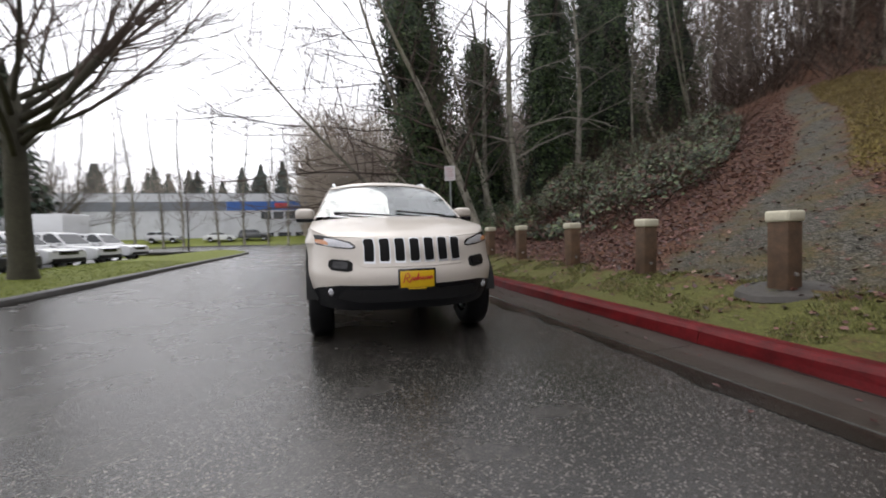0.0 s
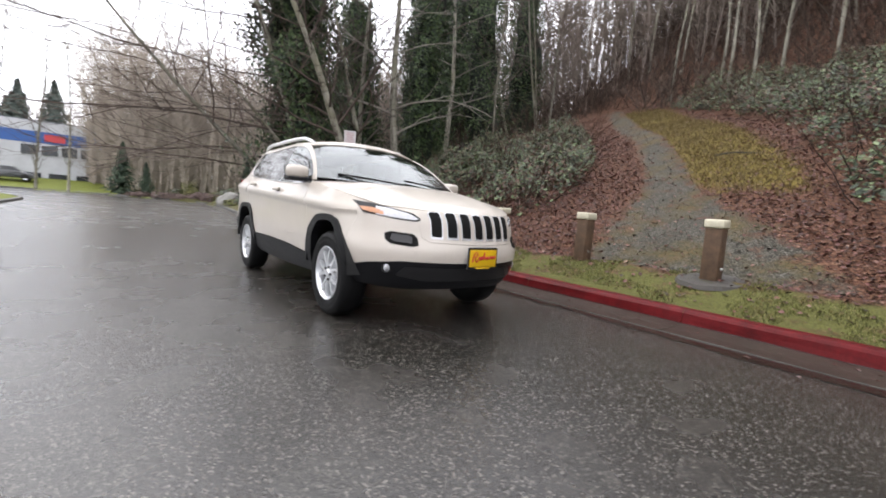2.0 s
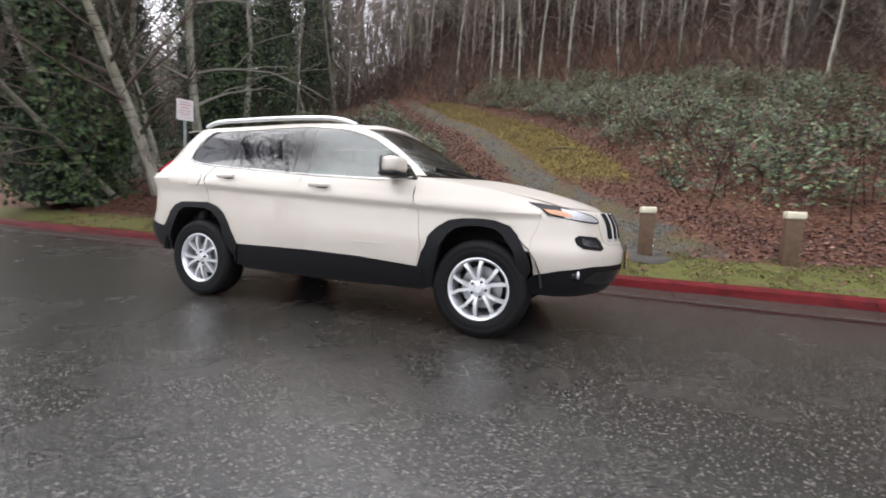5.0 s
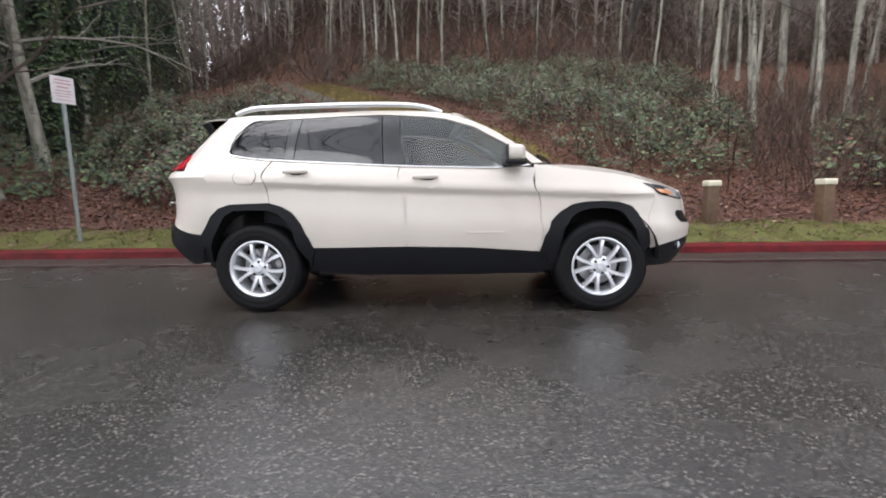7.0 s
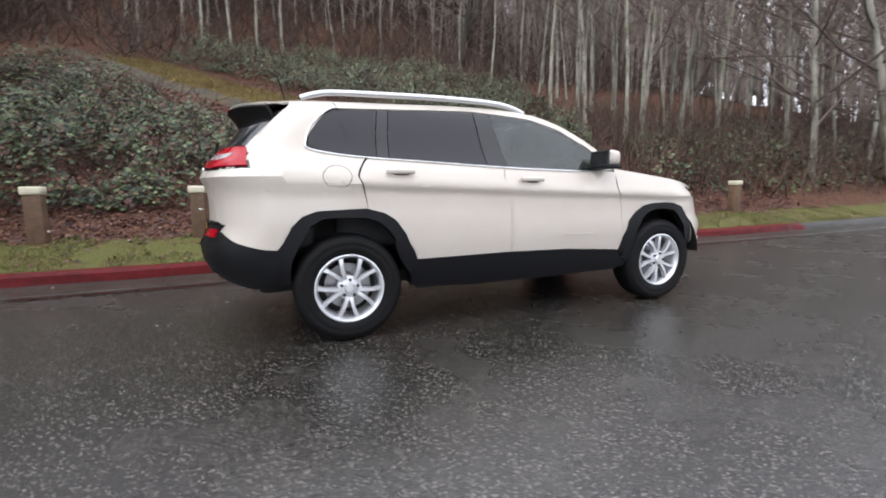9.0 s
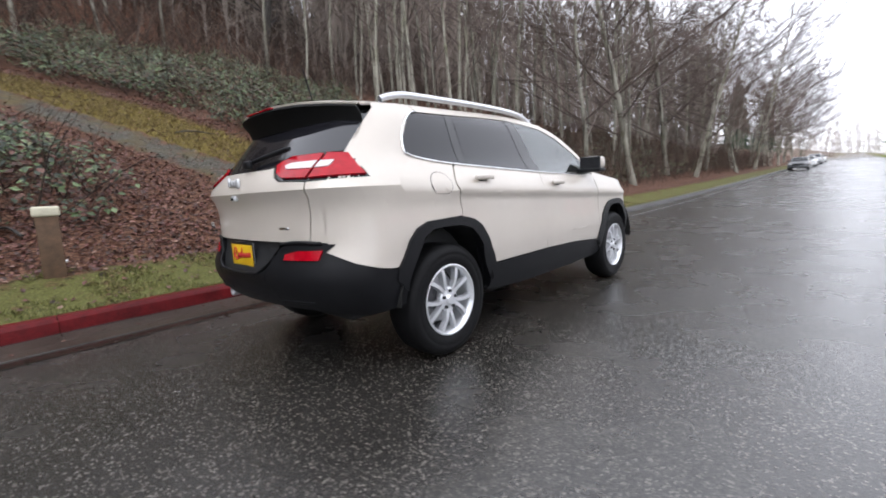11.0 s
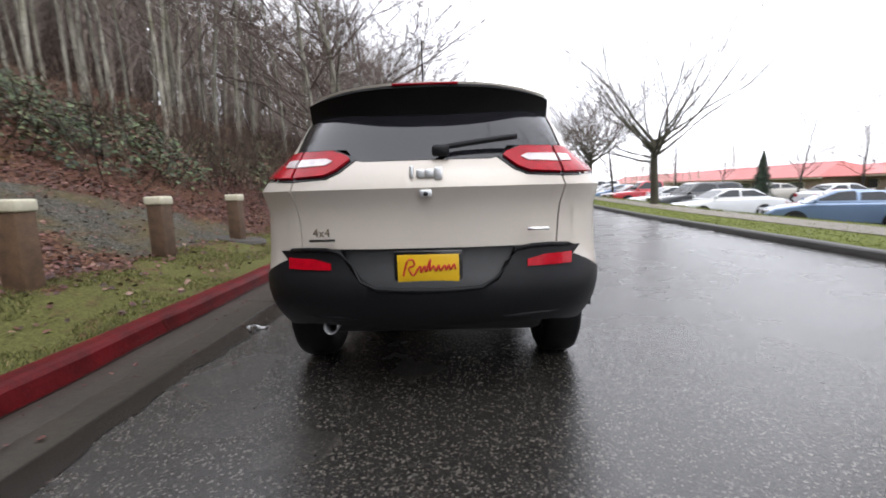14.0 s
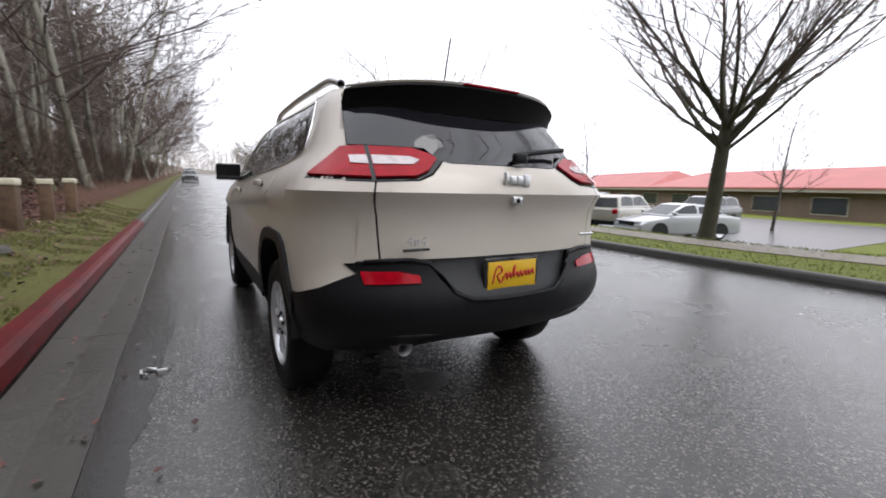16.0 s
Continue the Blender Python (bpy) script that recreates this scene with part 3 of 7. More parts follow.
def panel_bm(polys, off=0.0, thick=0.014, sides=(1,), step=0.05, weld=False):
    """Panels cut from the body's skin: outlines in (s, z), each laid on the left (1), the right (-1) or both."""
    out = bmesh.new()
    for poly in polys:
        pts = []
        for (a, za), (b, zb) in zip(poly, poly[1:] + poly[:1]):
            k = max(1, math.ceil(math.hypot((b - a) * 1.5, zb - za) / 0.05))
            pts += [(a + (b - a) * i / k, za + (zb - za) * i / k) for i in range(k)]
        bm = bmesh.new()
        vs = [bm.verts.new((p[0], 0, p[1])) for p in pts]
        bm.faces.new(vs)
        bmesh.ops.triangulate(bm, faces=bm.faces[:])
        s0, s1 = min(p[0] for p in pts), max(p[0] for p in pts)
        z0, z1 = min(p[1] for p in pts), max(p[1] for p in pts)
        cuts = [i / 22 for i in range(1, 66)]
        for c in cuts:
            if s0 < c < s1:
                bmesh.ops.bisect_plane(bm, geom=bm.verts[:] + bm.edges[:] + bm.faces[:], plane_co=(c, 0, 0), plane_no=(1, 0, 0), dist=1e-5)
        z = math.ceil(z0 / step) * step
        while z < z1:
            bmesh.ops.bisect_plane(bm, geom=bm.verts[:] + bm.edges[:] + bm.faces[:], plane_co=(0, 0, z), plane_no=(0, 0, 1), dist=1e-5)
            z += step
        bmesh.ops.dissolve_degenerate(bm, dist=1e-5, edges=bm.edges[:])
        for side in sides:
            made, inner = {}, {}
            for v in bm.verts:
                p = skin(v.co.x, v.co.z, off)
                q = skin(v.co.x, v.co.z, off - thick)
                made[v] = out.verts.new((p.x, p.y * side, p.z))
                inner[v] = out.verts.new((q.x, q.y * side, q.z))
            for f in bm.faces:
                try:
                    out.faces.new([made[v] for v in f.verts])
                    out.faces.new([inner[v] for v in reversed(f.verts)])
                except ValueError:
                    pass
            for e in bm.edges:
                if len(e.link_faces) == 1:
                    a, b = e.verts
                    try:
                        out.faces.new([made[a], made[b], inner[b], inner[a]])
                    except ValueError:
                        pass
        bm.free()
    if weld:
        bmesh.ops.remove_doubles(out, verts=[v for v in out.verts if abs(v.co.y) < 0.004], dist=0.0015)
        mid = [f for f in out.faces if all(abs(v.co.y) < 1e-3 for v in f.verts)]
        bmesh.ops.delete(out, geom=mid, context="FACES_ONLY")
    bmesh.ops.recalc_face_normals(out, faces=out.faces)
    return out


def crisp(ob, deg=32):
    ob.data.set_sharp_from_angle(angle=radians(deg))
    return ob


car = empty("crossover", Matrix(), "pale champagne four-wheel-drive crossover parked by the kerb", "car")


def car_panel(name, polys, material, off=0.0, thick=0.014, label="", parent=None, mirror=True, weld=False, step=0.05):
    """One panel for each side, or one across the middle."""
    made = []
    if weld:
        made.append(crisp(part(name, panel_bm(polys, off, thick, (1, -1), step, True), material, parent or car, label)))
    else:
        for side in ((1, -1) if mirror else (1,)):
            made.append(crisp(part(name, panel_bm(polys, off, thick, (side,), step), material, parent or car, label)))
    return made


def lip(y):
    return 0.945 + 0.042 * (abs(y) / 0.79) ** 2


ZR = [(-1.95, 1.542), (-1.75, 1.553), (-1.40, 1.570), (-1.0, 1.59), (-0.4, 1.605), (-0.05, 1.59), (0.2, 1.548), (0.45, 1.455), (0.72, 1.305), (0.90, 1.17)]
ZF = [(0.83, 1.158), (1.2, 1.105), (1.5, 1.062), (1.75, 1.012), (1.90, 0.985)]
zr_pts = lambda a, b, k: [S(a + (b - a) * i / k, cubic(ZR, a + (b - a) * i / k)) for i in range(k + 1)]
zf_pts = lambda a, b, k: [S(a + (b - a) * i / k, cubic(ZF, a + (b - a) * i / k)) for i in range(k + 1)]
ARCH_F = [(0.871, 0.479), (0.91, 0.60), (0.957, 0.716), (1.03, 0.795), (1.118, 0.848), (1.22, 0.866), (1.361, 0.87), (1.46, 0.862), (1.562, 0.829), (1.62, 0.765), (1.674, 0.665), (1.72, 0.53)]
IN_F = [(0.985, 0.36), (1.01, 0.50), (1.055, 0.66), (1.11, 0.745), (1.17, 0.792), (1.25, 0.812), (1.364, 0.817), (1.45, 0.803), (1.517, 0.762), (1.57, 0.69), (1.61, 0.60), (1.655, 0.43)]
ARCH_R = [(-0.892, 0.514), (-0.93, 0.60), (-0.99, 0.72), (-1.062, 0.815), (-1.13, 0.857), (-1.216, 0.880), (-1.39, 0.886), (-1.559, 0.880), (-1.65, 0.848), (-1.714, 0.788), (-1.77, 0.69), (-1.82, 0.577)]
IN_R = [(-0.945, 0.36), (-0.965, 0.50), (-1.03, 0.64), (-1.104, 0.746), (-1.17, 0.803), (-1.257, 0.830), (-1.39, 0.835), (-1.525, 0.830), (-1.60, 0.79), (-1.643, 0.728), (-1.69, 0.64), (-1.735, 0.50)]
sp = lambda pts: [S(a, b) for a, b in pts]

# painted panels
car_panel("fender", [sp([(0.873, 0.50), (0.872, 0.895), (0.845, 1.10)]) + zf_pts(0.835, 1.70, 10) + sp([(1.735, 0.965), (1.70, 0.66)]) + sp(ARCH_F[::-1][1:])], C_PAINT, step=0.02)
front_door = car_panel("front_door", [sp([(0.868, 0.487), (0.868, 0.895), (0.840, 1.13), (0.72, 1.139), (0.575, 1.131), (0.2, 1.142), (-0.198, 1.158), (-0.198, 1.146), (-0.178, 0.892), (-0.155, 0.535), (0.35, 0.523)])], C_PAINT, step=0.02)
rear_door = car_panel("rear_door", [sp([(-0.160, 0.535), (-0.183, 0.892), (-0.203, 1.158), (-0.32, 1.163), (-0.74, 1.188), (-1.19, 1.216), (-1.219, 1.21), (-1.234, 0.888)]) + sp([p for p in ARCH_R if p[0] > -1.2][::-1][0:5]) + sp([(-0.905, 0.529)])], C_PAINT, step=0.02)
car_panel("quarter_panel", [sp([(-1.238, 0.890), (-1.225, 1.222), (-1.42, 1.240), (-1.575, 1.268), (-1.60, 1.30), (-1.572, 1.38), (-1.505, 1.455), (-1.435, 1.512), (-1.37, 1.527), (-1.40, 1.565)]) + zr_pts(-1.40, -1.67, 5)
          + [S(-1.70, 1.49), S(-1.785, 1.40), S(-1.895, 1.296), S(-1.922, 1.288), S(-1.915, 1.146), R(0.632, 1.138), R(0.632, 0.822), R(0.76, 0.812), S(-2.14, 0.772), S(-2.04, 0.70), S(-1.802, 0.646)] + sp([p for p in ARCH_R if -1.80 < p[0] < -1.238][::-1])], C_PAINT)
car_panel("cant_rail", [zr_pts(0.90, -1.395, 22) + sp([(-1.365, 1.527), (-1.04, 1.546), (-0.7, 1.560), (-0.355, 1.566), (-0.244, 1.558), (0.0, 1.538), (0.143, 1.517), (0.378, 1.444), (0.62, 1.322), (0.75, 1.240), (0.815, 1.166)])], C_PAINT)
fascia = car_panel("front_bumper", [[F(0.0, lip(0)), F(0.2, lip(0.2)), F(0.4, lip(0.4)), F(0.6, lip(0.6)), F(0.74, lip(0.74)), S(1.80, 1.0), S(1.705, 1.015), S(1.737, 0.965), S(1.702, 0.66), S(1.735, 0.50), F(0.80, 0.535), F(0.62, 0.565), F(0.0, 0.565)]], C_PAINT, weld=True)
gate = car_panel("tailgate", [[R(0, 1.225), R(0.30, 1.225), R(0.335, 1.232), R(0.40, 1.172), R(0.46, 1.146), R(0.624, 1.138), R(0.624, 0.822), R(0.43, 0.822), R(0, 0.822)]], C_PAINT, weld=True)[0]
# black lower cladding
car_panel("sill", [sp([(0.866, 0.477), (0.35, 0.516), (-0.155, 0.529), (-0.9, 0.518), (-0.95, 0.34), (-0.5, 0.30), (0.4, 0.30), (0.98, 0.33), (0.99, 0.40)])], C_CLAD, 0.004, 0.03)
car_panel("arch_trim", [sp(ARCH_F) + sp(IN_F[::-1])], C_CLAD, 0.011, 0.06)
car_panel("arch_trim", [sp(ARCH_R) + sp(IN_R[::-1])], C_CLAD, 0.016, 0.06)
chin = car_panel("lower_bumper", [[F(0, 0.56), F(0.62, 0.56), F(0.80, 0.53), S(1.735, 0.495), S(1.665, 0.42), F(0.84, 0.36), F(0.6, 0.33), F(0, 0.35)]], C_CLAD, -0.004, 0.04, weld=True)[0]
car_panel("intake", [[F(0, 0.53), F(0.60, 0.525), F(0.64, 0.45), F(0.45, 0.415), F(0, 0.425)]], C_GLOSS, 0.004, 0.01, "black lower intake", chin, weld=True)
rear_bumper = car_panel("rear_bumper", [[R(0, 0.63), R(0.26, 0.638), R(0.335, 0.672), R(0.43, 0.812), R(0.60, 0.816), R(0.76, 0.806), S(-2.135, 0.764), S(-2.035, 0.692), S(-1.80, 0.638), S(-1.735, 0.50), S(-1.74, 0.42), S(-1.95, 0.392), R(0.70, 0.42), R(0.62, 0.442), R(0.3, 0.452), R(0, 0.448)]], C_CLAD, 0.006, 0.05, weld=True)[0]
car_panel("plate_recess", [[R(0, 0.82), R(0.425, 0.82), R(0.33, 0.668), R(0.25, 0.634), R(0, 0.626)]], C_GREY, -0.016, 0.02, weld=True)
# glass
car_panel("front_window", [sp([(0.80, 1.157), (0.742, 1.235), (0.62, 1.316), (0.378, 1.438), (0.143, 1.511), (0.0, 1.531), (-0.235, 1.551), (-0.165, 1.164), (0.2, 1.148), (0.575, 1.137)])], C_GLASS, -0.004, 0.005, "clear side glass")
car_panel("rear_window", [sp([(-0.335, 1.170), (-0.365, 1.559), (-0.7, 1.553), (-1.02, 1.539), (-1.06, 1.216), (-0.74, 1.195)])], C_TINT, -0.004, 0.005, "dark privacy glass")
car_panel("quarter_window", [sp([(-1.15, 1.226), (-1.42, 1.247), (-1.562, 1.275), (-1.585, 1.305), (-1.557, 1.38), (-1.492, 1.452), (-1.422, 1.506), (-1.37, 1.520), (-1.105, 1.535)])], C_TINT, -0.004, 0.005, "dark privacy glass")
car_panel("door_pillar", [sp([(-0.158, 1.164), (-0.228, 1.551), (-0.358, 1.560), (-0.328, 1.170)])], C_GLOSS, -0.003, 0.02)
car_panel("door_pillar", [sp([(-1.066, 1.217), (-1.025, 1.540), (-1.10, 1.536), (-1.145, 1.226)])], C_GLOSS, -0.003, 0.02)
car_panel("rear_glass", [[R(0, 1.232), R(0.31, 1.232), R(0.345, 1.242), R(0.40, 1.288), S(-1.905, 1.298), S(-1.795, 1.40), S(-1.71, 1.486), R(0.3, 1.495), R(0, 1.498)]], C_SCREEN, -0.004, 0.005, "dark rear screen", weld=True)
# lamps
lamps = car_panel("tail_lamp", [[S(-1.922, 1.15), S(-1.928, 1.284), R(0.655, 1.288), R(0.45, 1.284), R(0.365, 1.256), R(0.34, 1.236), R(0.405, 1.178), R(0.465, 1.152), R(0.63, 1.143)]], C_GLOSS, 0.0, 0.02, "black lamp surround")
for lamp, side in zip(lamps, (1, -1)):
    for poly in ([R(0.625, 1.278), R(0.46, 1.275), R(0.385, 1.252), R(0.365, 1.236), R(0.42, 1.186), R(0.475, 1.162), R(0.625, 1.155)], [R(0.64, 1.155), R(0.64, 1.28), S(-1.945, 1.276), S(-1.94, 1.162)]):
        crisp(part("lens", panel_bm([poly], 0.012, 0.012, (side,), 0.04), C_RED, lamp, "glossy red lens"))
    for poly in ([R(0.625, 1.238), R(0.48, 1.236), R(0.445, 1.224), R(0.475, 1.205), R(0.625, 1.201)], [R(0.64, 1.202), R(0.64, 1.238), R(0.70, 1.236), R(0.70, 1.205)]):
        crisp(part("reversing_lens", panel_bm([poly], 0.0165, 0.008, (side,), 0.04), C_LENS, lamp, "pale reversing lens"))
heads = car_panel("headlamp", [[F(0.47, 0.878), F(0.52, 0.925), F(0.66, 0.958), S(1.84, 0.982), S(1.665, 1.0), S(1.74, 0.962), F(0.80, 0.912), F(0.64, 0.874), F(0.52, 0.864)]], C_GLOSS, 0.004, 0.012, "slim dark headlamp")
for lamp, side in zip(heads, (1, -1)):
    crisp(part("lens", panel_bm([[F(0.495, 0.88), F(0.535, 0.915), F(0.66, 0.947), F(0.738, 0.958), F(0.738, 0.902), F(0.65, 0.884), F(0.53, 0.873)]], 0.010, 0.01, (side,), 0.03), C_HEAD, lamp, "clear lamp lens"))
    crisp(part("indicator", panel_bm([[F(0.70, 0.902), F(0.70, 0.930), F(0.76, 0.945), F(0.82, 0.950), F(0.80, 0.925)]], 0.010, 0.01, (side,), 0.03), C_AMBER, lamp, "amber indicator lens"))
pods = car_panel("lamp_pod", [[F(0.515, 0.745), F(0.545, 0.772), F(0.68, 0.782), F(0.71, 0.765), F(0.715, 0.72), F(0.69, 0.69), F(0.56, 0.676), F(0.52, 0.69)]], C_MATTE, 0.004, 0.03, "smoked main headlamp pod")
for lamp, side in zip(pods, (1, -1)):
    crisp(part("lens", panel_bm([[F(0.55, 0.745), F(0.57, 0.758), F(0.67, 0.766), F(0.685, 0.72), F(0.665, 0.705), F(0.56, 0.697)]], 0.010, 0.008, (side,), 0.03), C_GLOSS, lamp))
for side in (1, -1):
    c = skin(*F(0.70, 0.50), -0.012)
    bm = bmesh.new()
    bmesh.ops.create_cone(bm, cap_ends=True, segments=20, radius1=0.046, radius2=0.040, depth=0.03, matrix=Matrix.Translation((c.x, c.y * side, c.z)) @ Matrix.Rotation(math.pi / 2, 4, "Y") @ Matrix.Rotation(-0.55 * side, 4, "X"))
    fog = crisp(part("fog_lamp", bm, C_GLOSS, car))
    bm = bmesh.new()
    bmesh.ops.create_uvsphere(bm, u_segments=16, v_segments=8, radius=0.032, matrix=Matrix.Translation((c.x + 0.012, c.y * side, c.z)) @ Matrix.Diagonal((0.5, 1, 1, 1)))
    part("lens", bm, C_HEAD, fog)
car_panel("reflector", [[R(0.475, 0.722), R(0.475, 0.752), R(0.56, 0.772), R(0.705, 0.774), R(0.70, 0.722)]], C_RED, 0.014, 0.012, "red bumper reflector", rear_bumper)
for side in (1, -1):
    edge_pts = [(0.0, 0.634), (0.13, 0.636), (0.25, 0.642), (0.325, 0.676), (0.375, 0.74), (0.425, 0.806), (0.50, 0.818), (0.60, 0.818), (0.69, 0.812)]
    tube_pts = [Vector((1, side, 1)) * skin(*R(a, b), 0.006) for a, b in edge_pts]
    v, f = [], []
    tube(v, f, tube_pts, [0.011] * len(tube_pts), 8)
    raw("bumper_lip", v, f, C_CLAD, rear_bumper, smooth=True)
    shelf = [Vector((1, side, 1)) * skin(*R(a, 0.492 + 0.02 * (a - 0.35)), 0.004) for a in (0.36, 0.45, 0.55, 0.64)]
    v, f = [], []
    tube(v, f, shelf, [0.004, 0.012, 0.012, 0.004], 8)
    raw("bumper_crease", v, f, C_CLAD, rear_bumper, smooth=True)
# grille with seven slots
grille = car_panel("grille", [[F(0, lip(0) - 0.008), F(0.42, lip(0.42) - 0.010), F(0.475, 0.935), F(0.50, 0.83), F(0.485, 0.745), F(0.43, 0.715), F(0, 0.706)]], C_PAINT, 0.006, 0.02, "painted grille panel", weld=True)[0]
for i in range(7):
    yc = (i - 3) * 0.126
    for side in (1, -1):
        if (yc >= 0) != (side > 0) and yc != 0:
            continue
        a, b = abs(yc) - 0.039, abs(yc) + 0.039
        if yc == 0:
            poly = [F(0, 0.752), F(0.033, 0.755), F(0.039, 0.78), F(0.039, 0.93), F(0, 0.937)]
        else:
            poly = [F(a + 0.006, 0.755), F(b - 0.004, 0.758), F(b, 0.775), F(b + 0.001, 0.926), F(b - 0.01, 0.938), F(a + 0.01, 0.938), F(a - 0.001, 0.930), F(a, 0.772)]
        crisp(part("grille_slot", panel_bm([poly], 0.013, 0.012, (side,), 0.04), C_MATTE, grille, "black grille slot"))
        ring_in = [F(max(0, a - 0.007), 0.738), F(b + 0.007, 0.741), F(b + 0.008, 0.93), F(b, 0.942), F(max(0, a), 0.944), F(max(0, a - 0.008), 0.934)]
        crisp(part("slot_trim", panel_bm([ring_in], 0.0105, 0.008, (side,), 0.04), C_SILVER, grille, "bright slot surround"))


def loft(name, rows, material, label="", thick=0.012, deg=40):
    """A sheet through rows of points, with thickness below."""
    bm = bmesh.new()
    k = len(rows[0])
    up = [[bm.verts.new(p) for p in r] for r in rows]
    for i in range(len(rows) - 1):
        for j in range(k - 1):
            bm.faces.new((up[i][j], up[i][j + 1], up[i + 1][j + 1], up[i + 1][j]))
    bmesh.ops.recalc_face_normals(bm, faces=bm.faces)
    if sum(f.normal.z for f in bm.faces) < 0:
        bmesh.ops.reverse_faces(bm, faces=bm.faces)
    bmesh.ops.solidify(bm, geom=bm.faces[:], thickness=thick)
    return crisp(part(name, bm, material, car, label), deg)


TS = [(-1 + 2 * i / 28) for i in range(29)]
chart_y = lambda x, z: half_plan(by_x(x, z), z)[1]
# bonnet
rows = []
yc = chart_y(0.86, cubic(ZF, 0.86))
for i in range(25):
    r = i / 24
    row = []
    for t in TS:
        xe = 0.86 + (1.86 - 0.86) * r
        ye = chart_y(xe, cubic(ZF, xe)) - 0.004
        y = t * ye
        zl = lip(y)
        s_front = F(abs(t) * (chart_y(1.86, cubic(ZF, 1.86)) - 0.004), zl)
        xfr = half_plan(*s_front)[0] + 0.002
        x = (0.86 + 0.25 * (1 - t * t)) * (1 - r) + xfr * r
        ze = cubic(ZF, xe)
        zc = 1.178 * (1 - r) + lip(0) * r + 0.055 * (4 * r * (1 - r)) ** 0.9
        shape = 1 - abs(t) ** 2.6
        ridge = 0.012 * math.exp(-((abs(t) - 0.52) / 0.10) ** 2) * (4 * r * (1 - r)) ** 0.7
        z = ze + (zc - ze) * shape + ridge
        if r > 0.86:
            k = (r - 0.86) / 0.14
            z = z * (1 - k * k) + lip(y) * k * k
        row.append((x, y, z))
    rows.append(row)
loft("bonnet", rows, C_PAINT)


# roof, with bowed ends
def roof_row(x0):
    ze = cubic(ZR, x0)
    ye = chart_y(x0, ze)
    zc = cubic([(-2.0, 1.585), (-1.5, 1.632), (-0.8, 1.652), (-0.2, 1.65), (0.2, 1.612)], x0)
    front, back = smooth01(-0.5, 0.2, x0), smooth01(-1.2, -1.9, x0)
    return [(x0 + (0.10 * front - 0.10 * back) * (1 - t * t), t * ye, ze + (zc - ze) * (1 - abs(t) ** 2.6)) for t in TS]


loft("roof", [roof_row(0.2 - 1.92 * i / 26) for i in range(27)], C_PAINT)
# windscreen
top, rows = roof_row(0.2), []
for i in range(13):
    v = i / 12
    xe = 0.215 + (0.86 - 0.215) * v
    ze = cubic(ZR, xe)
    ye = chart_y(xe, ze) - 0.012
    row = []
    for t in TS:
        xc, zc = 0.315 + (1.10 - 0.315) * v, 1.603 + (1.178 - 1.603) * v + 0.018 * 4 * v * (1 - v)
        k = 1 - t * t
        row.append((xe + (xc - xe) * k, t * ye, ze + (zc - ze) * (1 - abs(t) ** 2.6) - 0.004))
    rows.append(row)
loft("windscreen", rows, C_WIND, "large raked windscreen", 0.005)
loft("windscreen_header", [[(p[0] + 0.004, p[1], p[2] + 0.008) for p in r] for r in [roof_row(0.19)] + rows[:2]], C_PAINT, "painted header above the windscreen", 0.01)
# rear spoiler: painted lip above, deep black face below
tip = [(-2.075 + 0.265 * abs(t) ** 2.6, t * 0.635, 1.563 - 0.028 * abs(t) ** 3) for t in TS]
end = roof_row(-1.72)
loft("spoiler", [end, [tuple((Vector(a) * 0.5 + Vector(b) * 0.5) + Vector((0, 0, 0.006))) for a, b in zip(end, tip)], tip], C_PAINT, "painted roof spoiler", 0.010)
low = [(-2.005 + 0.235 * abs(t) ** 2.6, t * 0.632, 1.436 + 0.02 * abs(t) ** 2 - 0.02 * abs(t) ** 6) for t in TS]
midr = [tuple(Vector(a) * 0.5 + Vector(b) * 0.5 + Vector((0.006, 0, 0))) for a, b in zip(tip, low)]
loft("spoiler_underside", [[(p[0] - 0.002, p[1] * 0.995, p[2] - 0.013) for p in tip], midr, low], C_MATTE, "deep black spoiler face", 0.02)
bm = bmesh.new()
box(bm, -2.087, -2.058, -0.16, 0.16, 1.549, 1.559, 0.004)
part("brake_light", bm, C_RED, car, "slim red high brake light")


def tube_part(name, pts, radius, material, parent, sides=10, label="", flat=1.0):
    v, f = [], []
    smooth = []
    for i in range(len(pts) - 1):
        p0, p1, p2, p3 = (Vector(pts[max(i - 1, 0)]), Vector(pts[i]), Vector(pts[i + 1]), Vector(pts[min(i + 2, len(pts) - 1)]))
        for j in range(5):
            t = j / 5
            smooth.append(0.5 * ((2 * p1) + (p2 - p0) * t + (2 * p0 - 5 * p1 + 4 * p2 - p3) * t * t + (3 * p1 - p0 - 3 * p2 + p3) * t**3))
    smooth.append(Vector(pts[-1]))
    tube(v, f, smooth, [radius] * len(smooth), sides)
    return raw(name, v, f, material, parent, smooth=True, label=label)


